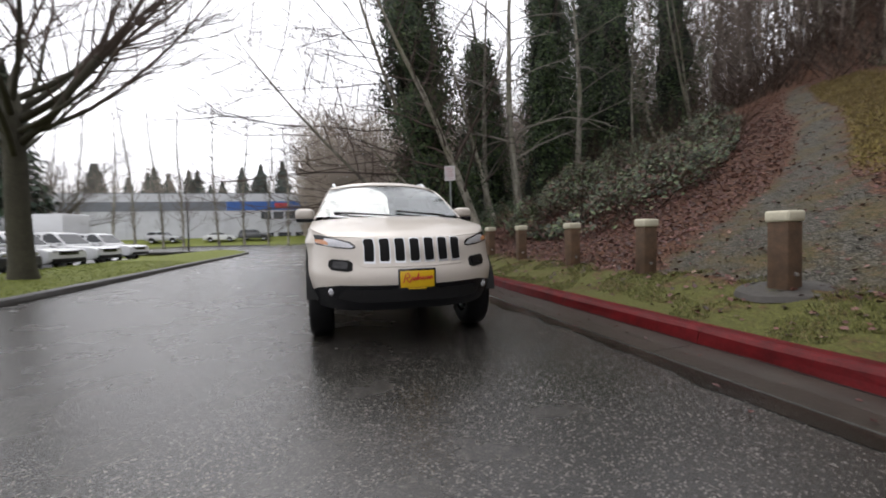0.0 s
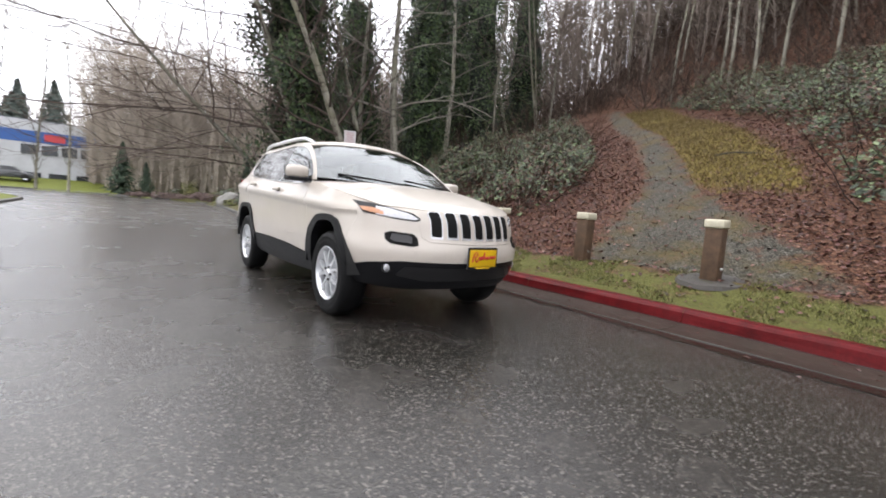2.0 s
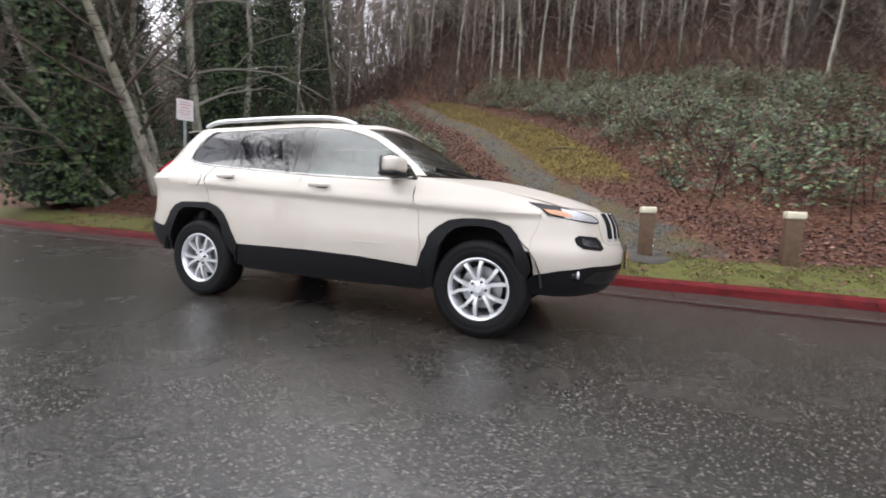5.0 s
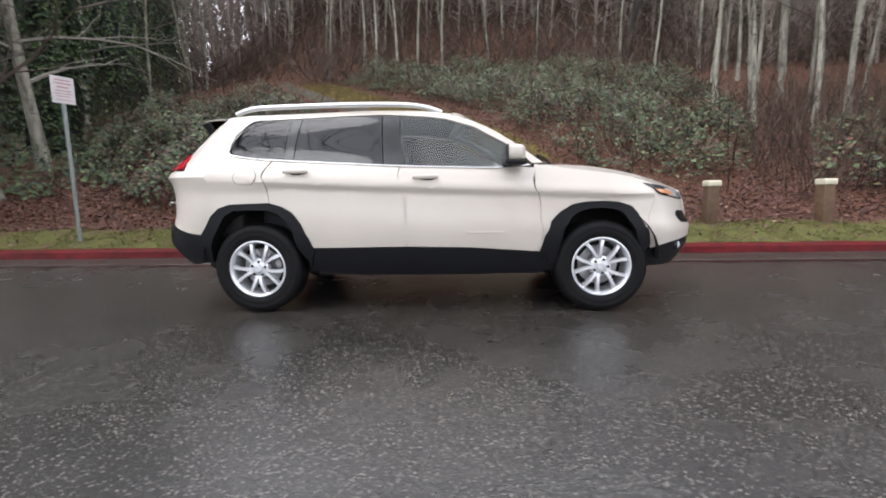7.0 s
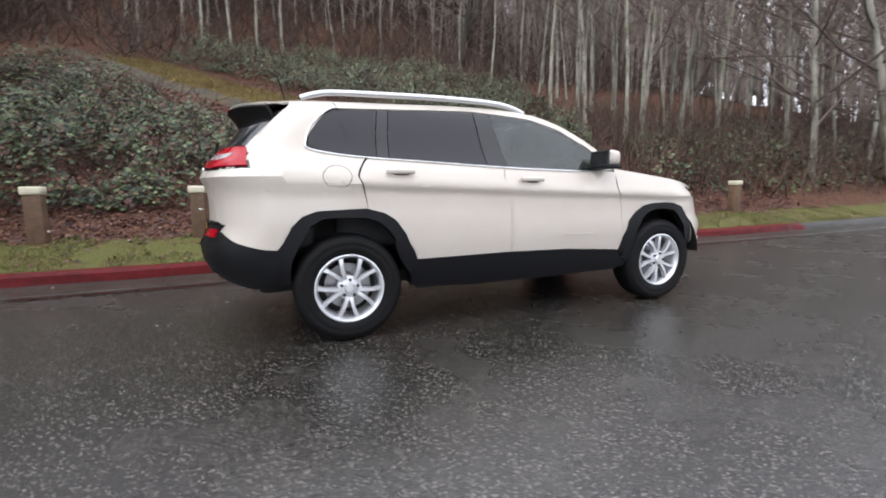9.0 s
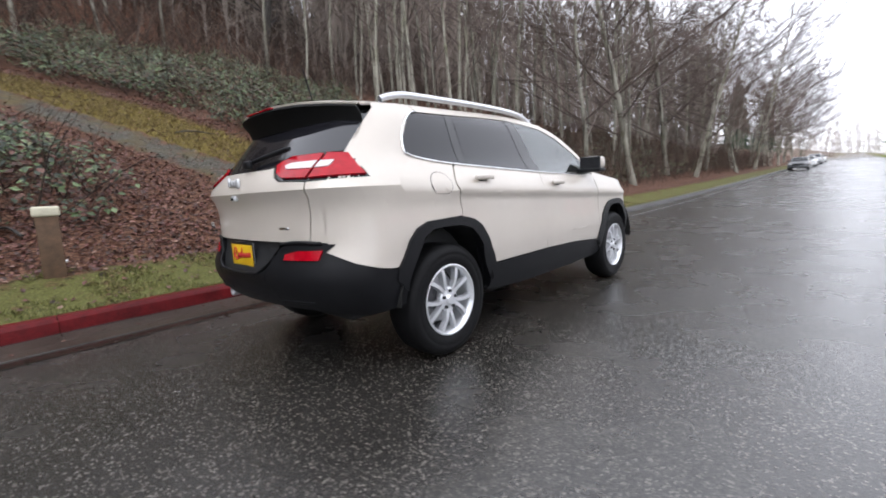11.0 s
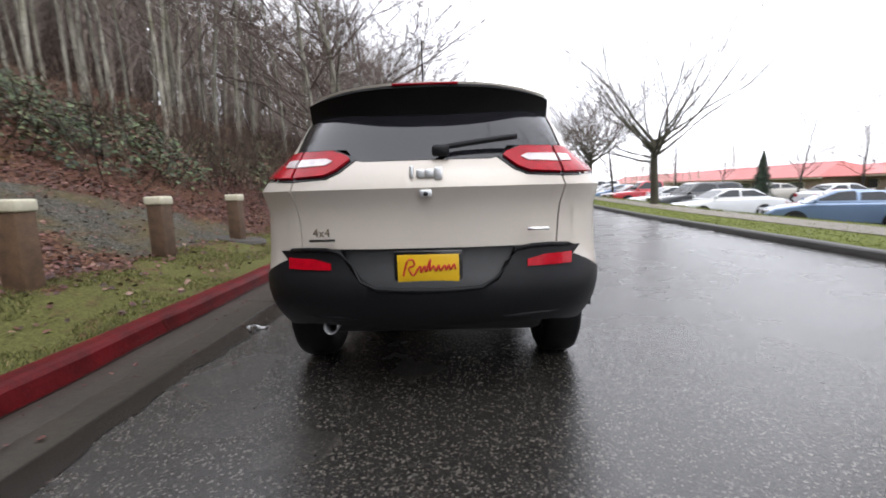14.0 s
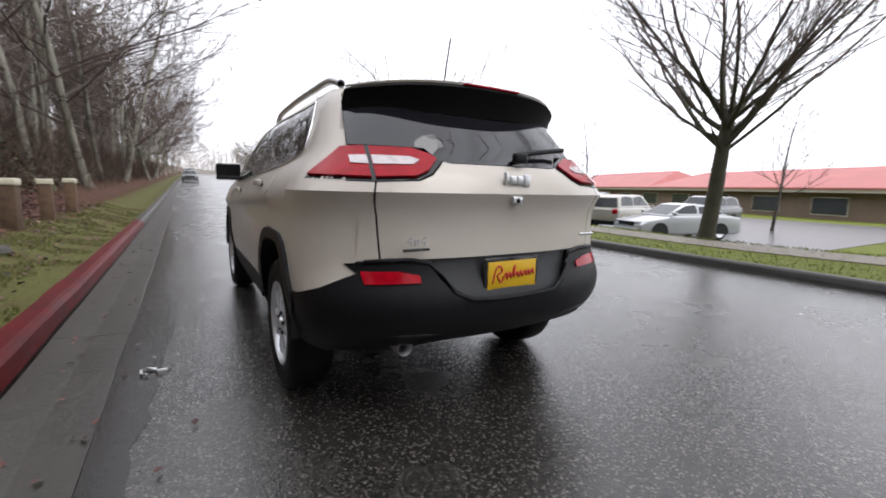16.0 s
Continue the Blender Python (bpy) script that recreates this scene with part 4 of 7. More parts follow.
for side in (1, -1):
    y = 0.592 * side
    tube_part("roof_rail", [(-1.60, y * 0.99, 1.585), (-1.50, y, 1.618), (-1.34, y, 1.640), (-0.8, y, 1.656), (-0.25, y, 1.648), (-0.02, y, 1.622), (0.12, y * 0.98, 1.578)], 0.021, C_SILVER, car, label="satin silver roof rail")
    belt = [(0.80, 1.15), (0.575, 1.132), (0.2, 1.143), (-0.2, 1.158), (-0.74, 1.19), (-1.2, 1.219), (-1.42, 1.241), (-1.575, 1.27), (-1.597, 1.302), (-1.567, 1.385), (-1.5, 1.457), (-1.425, 1.512), (-1.37, 1.526)]
    tube_part("window_trim", [tuple(Vector((1, side, 1)) * skin(*S(a, b), 0.004)) for a, b in belt], 0.0065, C_CHROME, car, 6, "thin bright window trim")
    # mirror
    bm = bmesh.new()
    bmesh.ops.create_uvsphere(bm, u_segments=20, v_segments=12, radius=1.0)
    for vtx in bm.verts:
        co = vtx.co
        co.x = math.copysign(abs(co.x) ** 0.7, co.x) * (0.09 if co.x > 0 else 0.05)
        co.y = math.copysign(abs(co.y) ** 0.5, co.y) * 0.104
        co.z = math.copysign(abs(co.z) ** 0.5, co.z) * 0.060
    bmesh.ops.transform(bm, matrix=Matrix.Translation((0.665, 0.935 * side, 1.232)) @ Matrix.Rotation(0.15 * side, 4, "Z"), verts=bm.verts)
    mirror = part("door_mirror", bm, C_PAINT, car, "painted mirror housing")
    bm = bmesh.new()
    ya, yb = sorted((0.835 * side, 1.035 * side))
    box(bm, 0.601, 0.621, ya, yb, 1.178, 1.287, 0.006)
    part("mirror_glass", bm, C_GLOSS, mirror, "dark mirror face", smooth=False)
    bm = bmesh.new()
    ya, yb = sorted((0.79 * side, 1.035 * side))
    box(bm, 0.595, 0.745, ya, yb, 1.148, 1.184, 0.014, 3)
    part("mirror_base", bm, C_CLAD, mirror)
    # handles
    for hx, hz, door in ((0.0, 1.062, front_door), (-1.01, 1.116, rear_door)):
        c = skin(*S(hx, hz), 0.028)
        bm = bmesh.new()
        box(bm, c.x - 0.10, c.x + 0.10, c.y * side - 0.012, c.y * side + 0.012, c.z - 0.017, c.z + 0.017, 0.011, 3)
        handle = part("door_handle", bm, C_PAINT, door[0 if side > 0 else 1])
        c = skin(*S(hx, hz), 0.002)
        bm = bmesh.new()
        bmesh.ops.create_uvsphere(bm, u_segments=16, v_segments=8, radius=1, matrix=Matrix.Translation((c.x + 0.01, c.y * side, c.z)) @ Matrix.Diagonal((0.062, 0.006, 0.026, 1)))
        part("handle_cup", bm, C_GREY, door[0 if side > 0 else 1])
    c = skin(*S(0.45, 0.64), 0.004)
    bm = bmesh.new()
    box(bm, c.x - 0.14, c.x + 0.14, c.y * side - 0.0015, c.y * side + 0.0015, c.z - 0.005, c.z + 0.005, 0.001)
    part("badge", bm, C_PAINT, front_door[0 if side > 0 else 1])
# fuel flap on the right flank
ring = [S(-1.42 + 0.092 * math.cos(a), 1.095 + 0.075 * math.sin(a)) for a in [2 * math.pi * i / 20 for i in range(20)]]
crisp(part("fuel_flap_seam", panel_bm([ring], 0.0012, 0.004, (-1,), 0.04), C_GREY, car))
ring = [S(-1.42 + 0.088 * math.cos(a), 1.095 + 0.071 * math.sin(a)) for a in [2 * math.pi * i / 20 for i in range(20)]]
crisp(part("fuel_flap", panel_bm([ring], 0.0024, 0.004, (-1,), 0.04), C_PAINT, car))


# number plates with a dealer's print drawn as plain strokes
def dealer_plate(x, z, out, parent):
    bm = bmesh.new()
    box(bm, min(x, x + 0.012 * out), max(x, x + 0.012 * out), -0.158, 0.158, z - 0.088, z + 0.088, 0.006)
    holder = part("plate_frame", bm, C_GLOSS, parent, "black plate frame")
    f = x + 0.016 * out
    bm = bmesh.new()
    box(bm, min(x + 0.010 * out, f), max(x + 0.010 * out, f), -0.142, 0.142, z - 0.066, z + 0.070, 0.002)
    part("dealer_plate", bm, C_YELLOW, holder, "bright yellow dealer plate")
    # flowing script stands as one plain stroke
    pen = [(-0.118, -0.032), (-0.098, 0.036), (-0.072, 0.042), (-0.066, 0.018), (-0.092, 0.004), (-0.070, -0.030), (-0.052, -0.004), (-0.036, 0.012), (-0.034, -0.018), (-0.016, 0.014), (-0.010, -0.014), (0.012, 0.046), (0.006, -0.010), (0.026, 0.014), (0.036, -0.012), (0.050, 0.016), (0.058, -0.010), (0.078, 0.016), (0.084, -0.008), (0.098, 0.018), (0.104, -0.006), (0.122, 0.020), (0.128, -0.004)]
    tube_part("plate_print", [(f + 0.001 * out, out * y * 0.98, z + 0.004 + q) for y, q in pen], 0.0048, C_LETTER, holder, 5, "red script stroke")
    bm = bmesh.new()
    box(bm, min(f, f + 0.002 * out), max(f, f + 0.002 * out), -0.075, 0.075, z - 0.081, z - 0.069, 0.001, 1)
    part("plate_strip", bm, C_YELLOW, holder)


dealer_plate(2.335, 0.608, 1, fascia[0])
dealer_plate(-2.268, 0.726, -1, gate)
# tailgate badges, camera, wiper
bm = bmesh.new()
for k, (w2, h2) in enumerate(((0.012, 0.055), (0.030, 0.038), (0.030, 0.038), (0.030, 0.046))):
    yk = 0.062 - k * 0.040
    box(bm, -2.292, -2.272, yk - w2 / 2 - 0.004, yk + w2 / 2 + 0.004, 1.166 - 0.022 - (0.01 if k == 3 else 0), 1.166 - 0.022 + h2, 0.008, 2)
part("badge", bm, C_SILVER, gate, "raised bright maker's badge")
bm = bmesh.new()
box(bm, -2.30, -2.275, -0.028, 0.028, 1.058, 1.09, 0.006)
part("camera_housing", bm, C_SILVER, gate)
bm = bmesh.new()
bmesh.ops.create_uvsphere(bm, u_segments=12, v_segments=8, radius=0.011, matrix=Matrix.Translation((-2.301, 0, 1.072)))
part("camera_lens", bm, C_GLOSS, gate)
txt = bpy.data.curves.new("four_by_four", "FONT")
txt.body, txt.size, txt.extrude, txt.align_x = "4x4", 0.058, 0.004, "CENTER"
txt.materials.append(C_CHROME)
t_ob = new("lettering", txt)
t_ob.parent = gate
t_ob.matrix_local = Matrix.Translation((-2.258, 0.49, 0.885)) @ Euler((radians(90), 0, radians(-90))).to_matrix().to_4x4() @ Matrix.Rotation(radians(-10), 4, "Y")
bm = bmesh.new()
box(bm, -2.262, -2.25, 0.43, 0.55, 0.863, 0.874, 0.002)
part("badge", bm, C_GLOSS, gate)
bm = bmesh.new()
box(bm, -2.262, -2.248, -0.56, -0.46, 0.893, 0.908, 0.005)
part("badge", bm, C_CHROME, gate, "small bright trim badge")
tube_part("wiper_arm", [(-2.215, -0.05, 1.262), (-2.19, -0.08, 1.277), (-2.165, -0.26, 1.30), (-2.135, -0.43, 1.318)], 0.011, C_CLAD, car, 6, "black rear wiper")
bm = bmesh.new()
box(bm, -2.235, -2.20, -0.11, -0.03, 1.24, 1.285, 0.012)
part("wiper_pivot", bm, C_CLAD, car)
for a, b in ((0.62, 0.05), (-0.02, -0.62)):
    pts = [(1.10 + 0.02 - 0.25 * (y / 0.84) ** 2 - (0.0 if k == 0 else 0.03 * k), y, 1.192 + 0.016 * k) for k, y in enumerate((a, (2 * a + b) / 3, (a + 2 * b) / 3, b))]
    tube_part("front_wiper", pts, 0.010, C_CLAD, car, 6)
tube_part("antenna", [(-1.66, 0.03, 1.62), (-1.69, 0.03, 1.72), (-1.73, 0.03, 1.87)], 0.0045, C_CLAD, car, 6)
bm = bmesh.new()
bmesh.ops.create_cone(bm, cap_ends=False, segments=20, radius1=0.036, radius2=0.036, depth=0.16, matrix=Matrix.Translation((-2.10, 0.50, 0.425)) @ Matrix.Rotation(math.pi / 2, 4, "Y"))
bmesh.ops.solidify(bm, geom=bm.faces[:], thickness=0.004)
part("exhaust_pipe", bm, C_DISC, car)

# underbody and cabin
bm = bmesh.new()
box(bm, -1.95, 1.92, -0.60, 0.60, 0.31, 0.62, 0.05)
box(bm, -0.9, 0.92, -0.84, 0.84, 0.30, 0.60, 0.03)
box(bm, 0.95, 1.95, -0.56, 0.56, 0.5, 0.92, 0.05)
box(bm, -2.16, -1.75, -0.60, 0.60, 0.45, 1.02, 0.05)
part("underbody", bm, C_DARK, car)
for wx in (1.355, -1.372):
    for side in (1, -1):
        v, f = [], []
        for j, y in enumerate((0.60, 0.90)):
            for k in range(15):
                a = math.pi * (0.01 + 0.98 * k / 14)
                v.append((wx + 0.44 * math.cos(a), y * side, 0.40 + 0.44 * math.sin(a)))
        for k in range(14):
            f.append((k, k + 1, 15 + k + 1, 15 + k))
        f.append(tuple(range(15)))
        raw("wheel_well", v, f, C_DARK, car, smooth=True)
for y in (-0.37, 0.37):
    bm = bmesh.new()
    box(bm, -0.35, 0.18, y - 0.24, y + 0.24, 0.60, 0.86, 0.06, 3)
    box(bm, -0.50, -0.30, y - 0.22, y + 0.22, 0.80, 1.36, 0.06, 3)
    box(bm, -0.49, -0.38, y - 0.12, y + 0.12, 1.34, 1.50, 0.04, 3)
    part("front_seat", bm, C_SEAT, car)
bm = bmesh.new()
box(bm, -1.42, -0.95, -0.66, 0.66, 0.60, 0.88, 0.06, 3)
box(bm, -1.58, -1.38, -0.64, 0.64, 0.84, 1.34, 0.06, 3)
for y in (-0.36, 0.36):
    box(bm, -1.55, -1.45, y - 0.11, y + 0.11, 1.32, 1.46, 0.04, 3)
part("rear_bench", bm, C_SEAT, car)
bm = bmesh.new()
box(bm, 0.52, 1.0, -0.76, 0.76, 0.75, 1.10, 0.08, 3)
part("dashboard", bm, C_GREY, car)
bm = bmesh.new()
box(bm, -2.1, -1.55, -0.7, 0.7, 0.6, 1.0, 0.05)
part("boot_floor", bm, C_GREY, car)
car_panel("door_card", [sp([(0.80, 0.62), (0.80, 1.13), (0.2, 1.13), (-0.74, 1.18), (-1.6, 1.25), (-1.9, 1.2), (-1.9, 0.95), (-0.85, 0.92), (-0.8, 0.62)])], C_GREY, -0.035, 0.02)
loft("headliner", [[(p[0], p[1] * 0.97, p[2] - 0.035) for p in roof_row(0.12 - 1.95 * i / 8)] for i in range(9)], C_GREY, "", 0.008)
bm = bmesh.new()
bmesh.ops.create_cone(bm, cap_ends=False, segments=28, radius1=0.19, radius2=0.19, depth=0.03, matrix=Matrix.Translation((0.40, 0.37, 1.02)) @ Matrix.Rotation(radians(-62), 4, "Y"))
bmesh.ops.solidify(bm, geom=bm.faces[:], thickness=0.03)
part("steering_wheel", bm, C_CLAD, car)


# ---- wheels: 17-inch alloys with five pairs of spokes ----
def lathe(profile, seg=48):
    bm = bmesh.new()
    rings = []
    for k in range(seg):
        a = 2 * math.pi * k / seg
        rings.append([bm.verts.new((r * math.cos(a), y, r * math.sin(a))) for r, y in profile])
    for k in range(seg):
        n2 = rings[(k + 1) % seg]
        for j in range(len(profile) - 1):
            bm.faces.new((rings[k][j], n2[j], n2[j + 1], rings[k][j + 1]))
    bmesh.ops.recalc_face_normals(bm, faces=bm.faces)
    return bm


def wheel(parent_car, x, side, lean):
    """A wheel whose outer face looks along +y; side -1 turns it to the right flank."""
    hub = new("wheel")
    hub.parent = parent_car
    hub.matrix_local = Matrix.Translation((x, 0.775 * side, 0.362)) @ Matrix.Rotation(0 if side > 0 else math.pi, 4, "Z") @ Matrix.Rotation(lean, 4, "Y")
    rim_r = 0.222
    tyre = lathe([(rim_r, -0.10), (0.262, -0.112), (0.32, -0.113), (0.345, -0.10), (0.360, -0.075), (0.362, 0.0), (0.360, 0.075), (0.345, 0.10), (0.32, 0.113), (0.30, 0.1145), (0.293, 0.1115), (0.285, 0.114), (0.262, 0.112), (0.240, 0.106), (rim_r, 0.098)])
    crisp(part("tyre", tyre, C_TYRE, hub), 50)
    crisp(part("rim", lathe([(rim_r + 0.006, 0.098), (rim_r + 0.008, 0.108), (rim_r, 0.110), (rim_r - 0.014, 0.096), (rim_r - 0.022, 0.06), (rim_r - 0.026, -0.09)]), C_SILVER, hub), 40)
    bm = bmesh.new()
    for k in range(5):
        for d in (-1, 1):
            a0 = 2 * math.pi * k / 5 + math.pi / 2
            inner_a, outer_a = a0 + d * 0.16, a0 + d * 0.315
            pts = []
            for j in range(5):
                t = j / 4
                r = 0.050 + (rim_r - 0.012 - 0.050) * t
                a = inner_a + (outer_a - inner_a) * t**1.2
                wdt = (0.016 - 0.006 * t + 0.008 * t**3)
                yy = 0.086 + 0.012 * math.sin(math.pi * t * 0.9)
                c, tv = Vector((r * math.cos(a), yy, r * math.sin(a))), Vector((-math.sin(a), 0, math.cos(a)))
                pts.append([bm.verts.new(c - tv * wdt + Vector((0, -0.035, 0))), bm.verts.new(c - tv * wdt * 0.8), bm.verts.new(c + tv * wdt * 0.8), bm.verts.new(c + tv * wdt + Vector((0, -0.035, 0)))])
            for j in range(4):
                for q in range(3):
                    bm.faces.new((pts[j][q], pts[j][q + 1], pts[j + 1][q + 1], pts[j + 1][q]))
    bmesh.ops.recalc_face_normals(bm, faces=bm.faces)
    crisp(part("spokes", bm, C_SILVER, hub), 30)
    bm = lathe([(0.0, 0.104), (0.028, 0.103), (0.033, 0.096), (0.036, 0.09), (0.062, 0.088), (0.080, 0.080), (0.085, 0.05)], 30)
    crisp(part("hub_cap", bm, C_SILVER, hub), 30)
    for k in range(5):
        bm = bmesh.new()
        a = 2 * math.pi * k / 5 - math.pi / 2
        bmesh.ops.create_cone(bm, cap_ends=True, segments=6, radius1=0.012, radius2=0.010, depth=0.02, matrix=Matrix.Translation((0.056 * math.cos(a), 0.092, 0.056 * math.sin(a))) @ Matrix.Rotation(-math.pi / 2, 4, "X"))
        part("wheel_nut", bm, C_GREY, hub, smooth=False)
    crisp(part("brake_disc", lathe([(0.0, 0.02), (0.07, 0.025), (0.075, 0.0), (0.155, 0.0), (0.156, -0.02)], 36), C_DISC, hub), 30)
    crisp(part("backing", lathe([(0.0, -0.05), (0.20, -0.05), (0.21, -0.09)], 24), C_DARK, hub), 30)
    return hub


for wx, lean in ((1.355, 0.25), (-1.372, 0.55)):
    for side in (1, -1):
        wheel(car, wx, side, lean)

# the cabin stands a little taller than the body's first outline, most of all at the tail
for ob in car.children_recursive:
    if ob.type == "MESH" and ob.parent.name.split(".")[0] != "wheel":
        for vtx in ob.data.vertices:
            x, y, z = vtx.co
            vtx.co.z = z + (0.026 + 0.014 * smooth01(-0.9, -1.7, x)) * smooth01(1.22, 1.50, z)

# ---- trees and undergrowth ----
def bark_material(name, pale, dark, moss):
    """Patchy bark: pale plates, dark scars across the stem and a green film."""
    m, n, l, p = nodes_of(name)
    tc = n.new("ShaderNodeTexCoord")
    mp = n.new("ShaderNodeMapping")
    mp.inputs["Scale"].default_value = (1.0, 1.0, 0.22)
    l.new(tc.outputs["Object"], mp.inputs["Vector"])
    plates = n.new("ShaderNodeTexNoise")
    plates.inputs["Scale"].default_value, plates.inputs["Detail"].default_value, plates.inputs["Roughness"].default_value = 6.0, 6, 0.7
    l.new(mp.outputs[0], plates.inputs["Vector"])
    ms = n.new("ShaderNodeMapping")
    ms.inputs["Scale"].default_value = (0.5, 0.5, 5.0)
    l.new(tc.outputs["Object"], ms.inputs["Vector"])
    scars = n.new("ShaderNodeTexNoise")
    scars.inputs["Scale"].default_value, scars.inputs["Detail"].default_value = 2.4, 4
    l.new(ms.outputs[0], scars.inputs["Vector"])
    film = noise_node(n, l, 0.7, 4, 0.6)
    c = ramp(n, l, plates.outputs[0], [(0.34, dark), (0.5, tuple(0.7 * v for v in pale)), (0.68, pale)]).outputs[0]
    c = mix(n, l, ramp(n, l, film.outputs[0], [(0.48, (0, 0, 0)), (0.66, (0.75, 0.75, 0.75))]).outputs[0], c, moss)
    c = mix(n, l, ramp(n, l, scars.outputs[0], [(0.60, (0, 0, 0)), (0.68, (0.8, 0.8, 0.8))]).outputs[0], c, dark)
    oi = n.new("ShaderNodeObjectInfo")
    c = mix(n, l, 1.0, c, ramp(n, l, oi.outputs["Random"], [(0, (0.65,) * 3), (1, (1.15,) * 3)]).outputs[0], "MULTIPLY")
    l.new(c, p.inputs["Base Color"])
    p.inputs["Roughness"].default_value, p.inputs["Specular IOR Level"].default_value = 0.85, 0.25
    bump(n, l, plates.outputs[0], 0.6, 0.02, p)
    return m


T_BARK = bark_material("pale_alder_bark", (0.36, 0.34, 0.28), (0.06, 0.05, 0.04), (0.15, 0.145, 0.085))
T_DARKBARK = plain("dark_wet_bark", (0.035, 0.03, 0.025), 0.85, vary=0.4, scale=4.0, bump_s=0.5, per_object=0.2)
T_MOSS = plain("mossy_bark", (0.05, 0.046, 0.03), 0.9, vary=0.45, scale=3.0, bump_s=0.5)
T_TWIG = plain("brown_grey_twigs", (0.085, 0.062, 0.051), 0.85, vary=0.3, scale=2.0, per_object=0.25)
T_PALETWIG = plain("pale_grey_twigs", (0.15, 0.135, 0.115), 0.85, vary=0.3, scale=2.0, per_object=0.25)
T_DARKTWIG = plain("dark_twigs", (0.04, 0.034, 0.03), 0.85, vary=0.3, scale=2.0)
T_IVY = islands("ivy_leaves", [(0.0, (0.008, 0.015, 0.006)), (0.5, (0.022, 0.044, 0.012)), (0.85, (0.05, 0.08, 0.024)), (1.0, (0.09, 0.12, 0.045))], 0.5, 0.3)
T_NEEDLE = islands("conifer_needles", [(0.0, (0.010, 0.020, 0.012)), (0.6, (0.024, 0.042, 0.022)), (1.0, (0.05, 0.075, 0.04))], 0.6, 0.3)
# distance haze is put into this pale needle colour
T_HAZE = islands("haze_paled_needles", [(0.0, (0.07, 0.085, 0.078)), (0.6, (0.10, 0.118, 0.105)), (1.0, (0.14, 0.16, 0.14))], 0.9, 0.1)
T_BRAMBLE = islands("bramble_leaves", [(0.0, (0.010, 0.017, 0.008)), (0.3, (0.022, 0.034, 0.014)), (0.55, (0.065, 0.095, 0.036)), (0.72, (0.14, 0.185, 0.085)), (0.78, (0.095, 0.034, 0.02)), (1.0, (0.045, 0.018, 0.012))], 0.45, 0.32)
T_LITTER = islands("fallen_leaves", [(0.0, (0.02, 0.011, 0.008)), (0.4, (0.062, 0.021, 0.017)), (0.7, (0.11, 0.036, 0.029)), (0.92, (0.15, 0.062, 0.046)), (1.0, (0.24, 0.15, 0.11))], 0.5, 0.4)
T_GRASS = islands("verge_grass", [(0.0, (0.042, 0.042, 0.015)), (0.5, (0.102, 0.109, 0.03)), (0.85, (0.18, 0.184, 0.055)), (1.0, (0.25, 0.195, 0.10))], 0.6, 0.3)
T_LAWN = islands("mown_lawn", [(0.0, (0.06, 0.075, 0.014)), (0.5, (0.13, 0.155, 0.028)), (1.0, (0.21, 0.235, 0.05))], 0.6, 0.25)
T_STRAW = islands("dry_grass", [(0.0, (0.05, 0.036, 0.012)), (0.5, (0.11, 0.08, 0.026)), (1.0, (0.18, 0.135, 0.05))], 0.7, 0.3)
T_STEM = islands("brown_brush", [(0.0, (0.016, 0.011, 0.009)), (0.5, (0.046, 0.030, 0.022)), (0.85, (0.085, 0.055, 0.04)), (1.0, (0.15, 0.115, 0.085))], 0.8, 0.2)
T_UPPER = islands("brown_grey_brush", [(0.0, (0.02, 0.014, 0.011)), (0.5, (0.065, 0.046, 0.036)), (1.0, (0.15, 0.115, 0.095))], 0.85, 0.2)
# near-black green standing in for the shade behind ivy leaves
T_IVYCORE = plain("ivy_shade_fill", (0.008, 0.012, 0.007), 0.95, vary=0.5, scale=6, bump_s=0.8)
T_REDSHRUB = islands("red_shrub_leaves", [(0.0, (0.10, 0.015, 0.012)), (0.6, (0.22, 0.03, 0.02)), (1.0, (0.30, 0.08, 0.04))], 0.6, 0.3)
rng = random.Random(7)


def wander(p, d, length, r0, r1, segs, bend, rise):
    """A crooked line with its radii."""
    pts, radii, d = [p.copy()], [r0], d.normalized()
    for i in range(segs):
        d = (d + Vector((rng.uniform(-bend, bend), rng.uniform(-bend, bend), rng.uniform(-bend, bend) + rise))).normalized()
        p = p + d * (length / segs)
        pts.append(p.copy())
        radii.append(r0 + (r1 - r0) * (i + 1) / segs)
    return pts, radii


def along(pts, t):
    k = min(int(t * (len(pts) - 1)), len(pts) - 2)
    u = t * (len(pts) - 1) - k
    return pts[k].lerp(pts[k + 1], u), (pts[k + 1] - pts[k]).normalized()


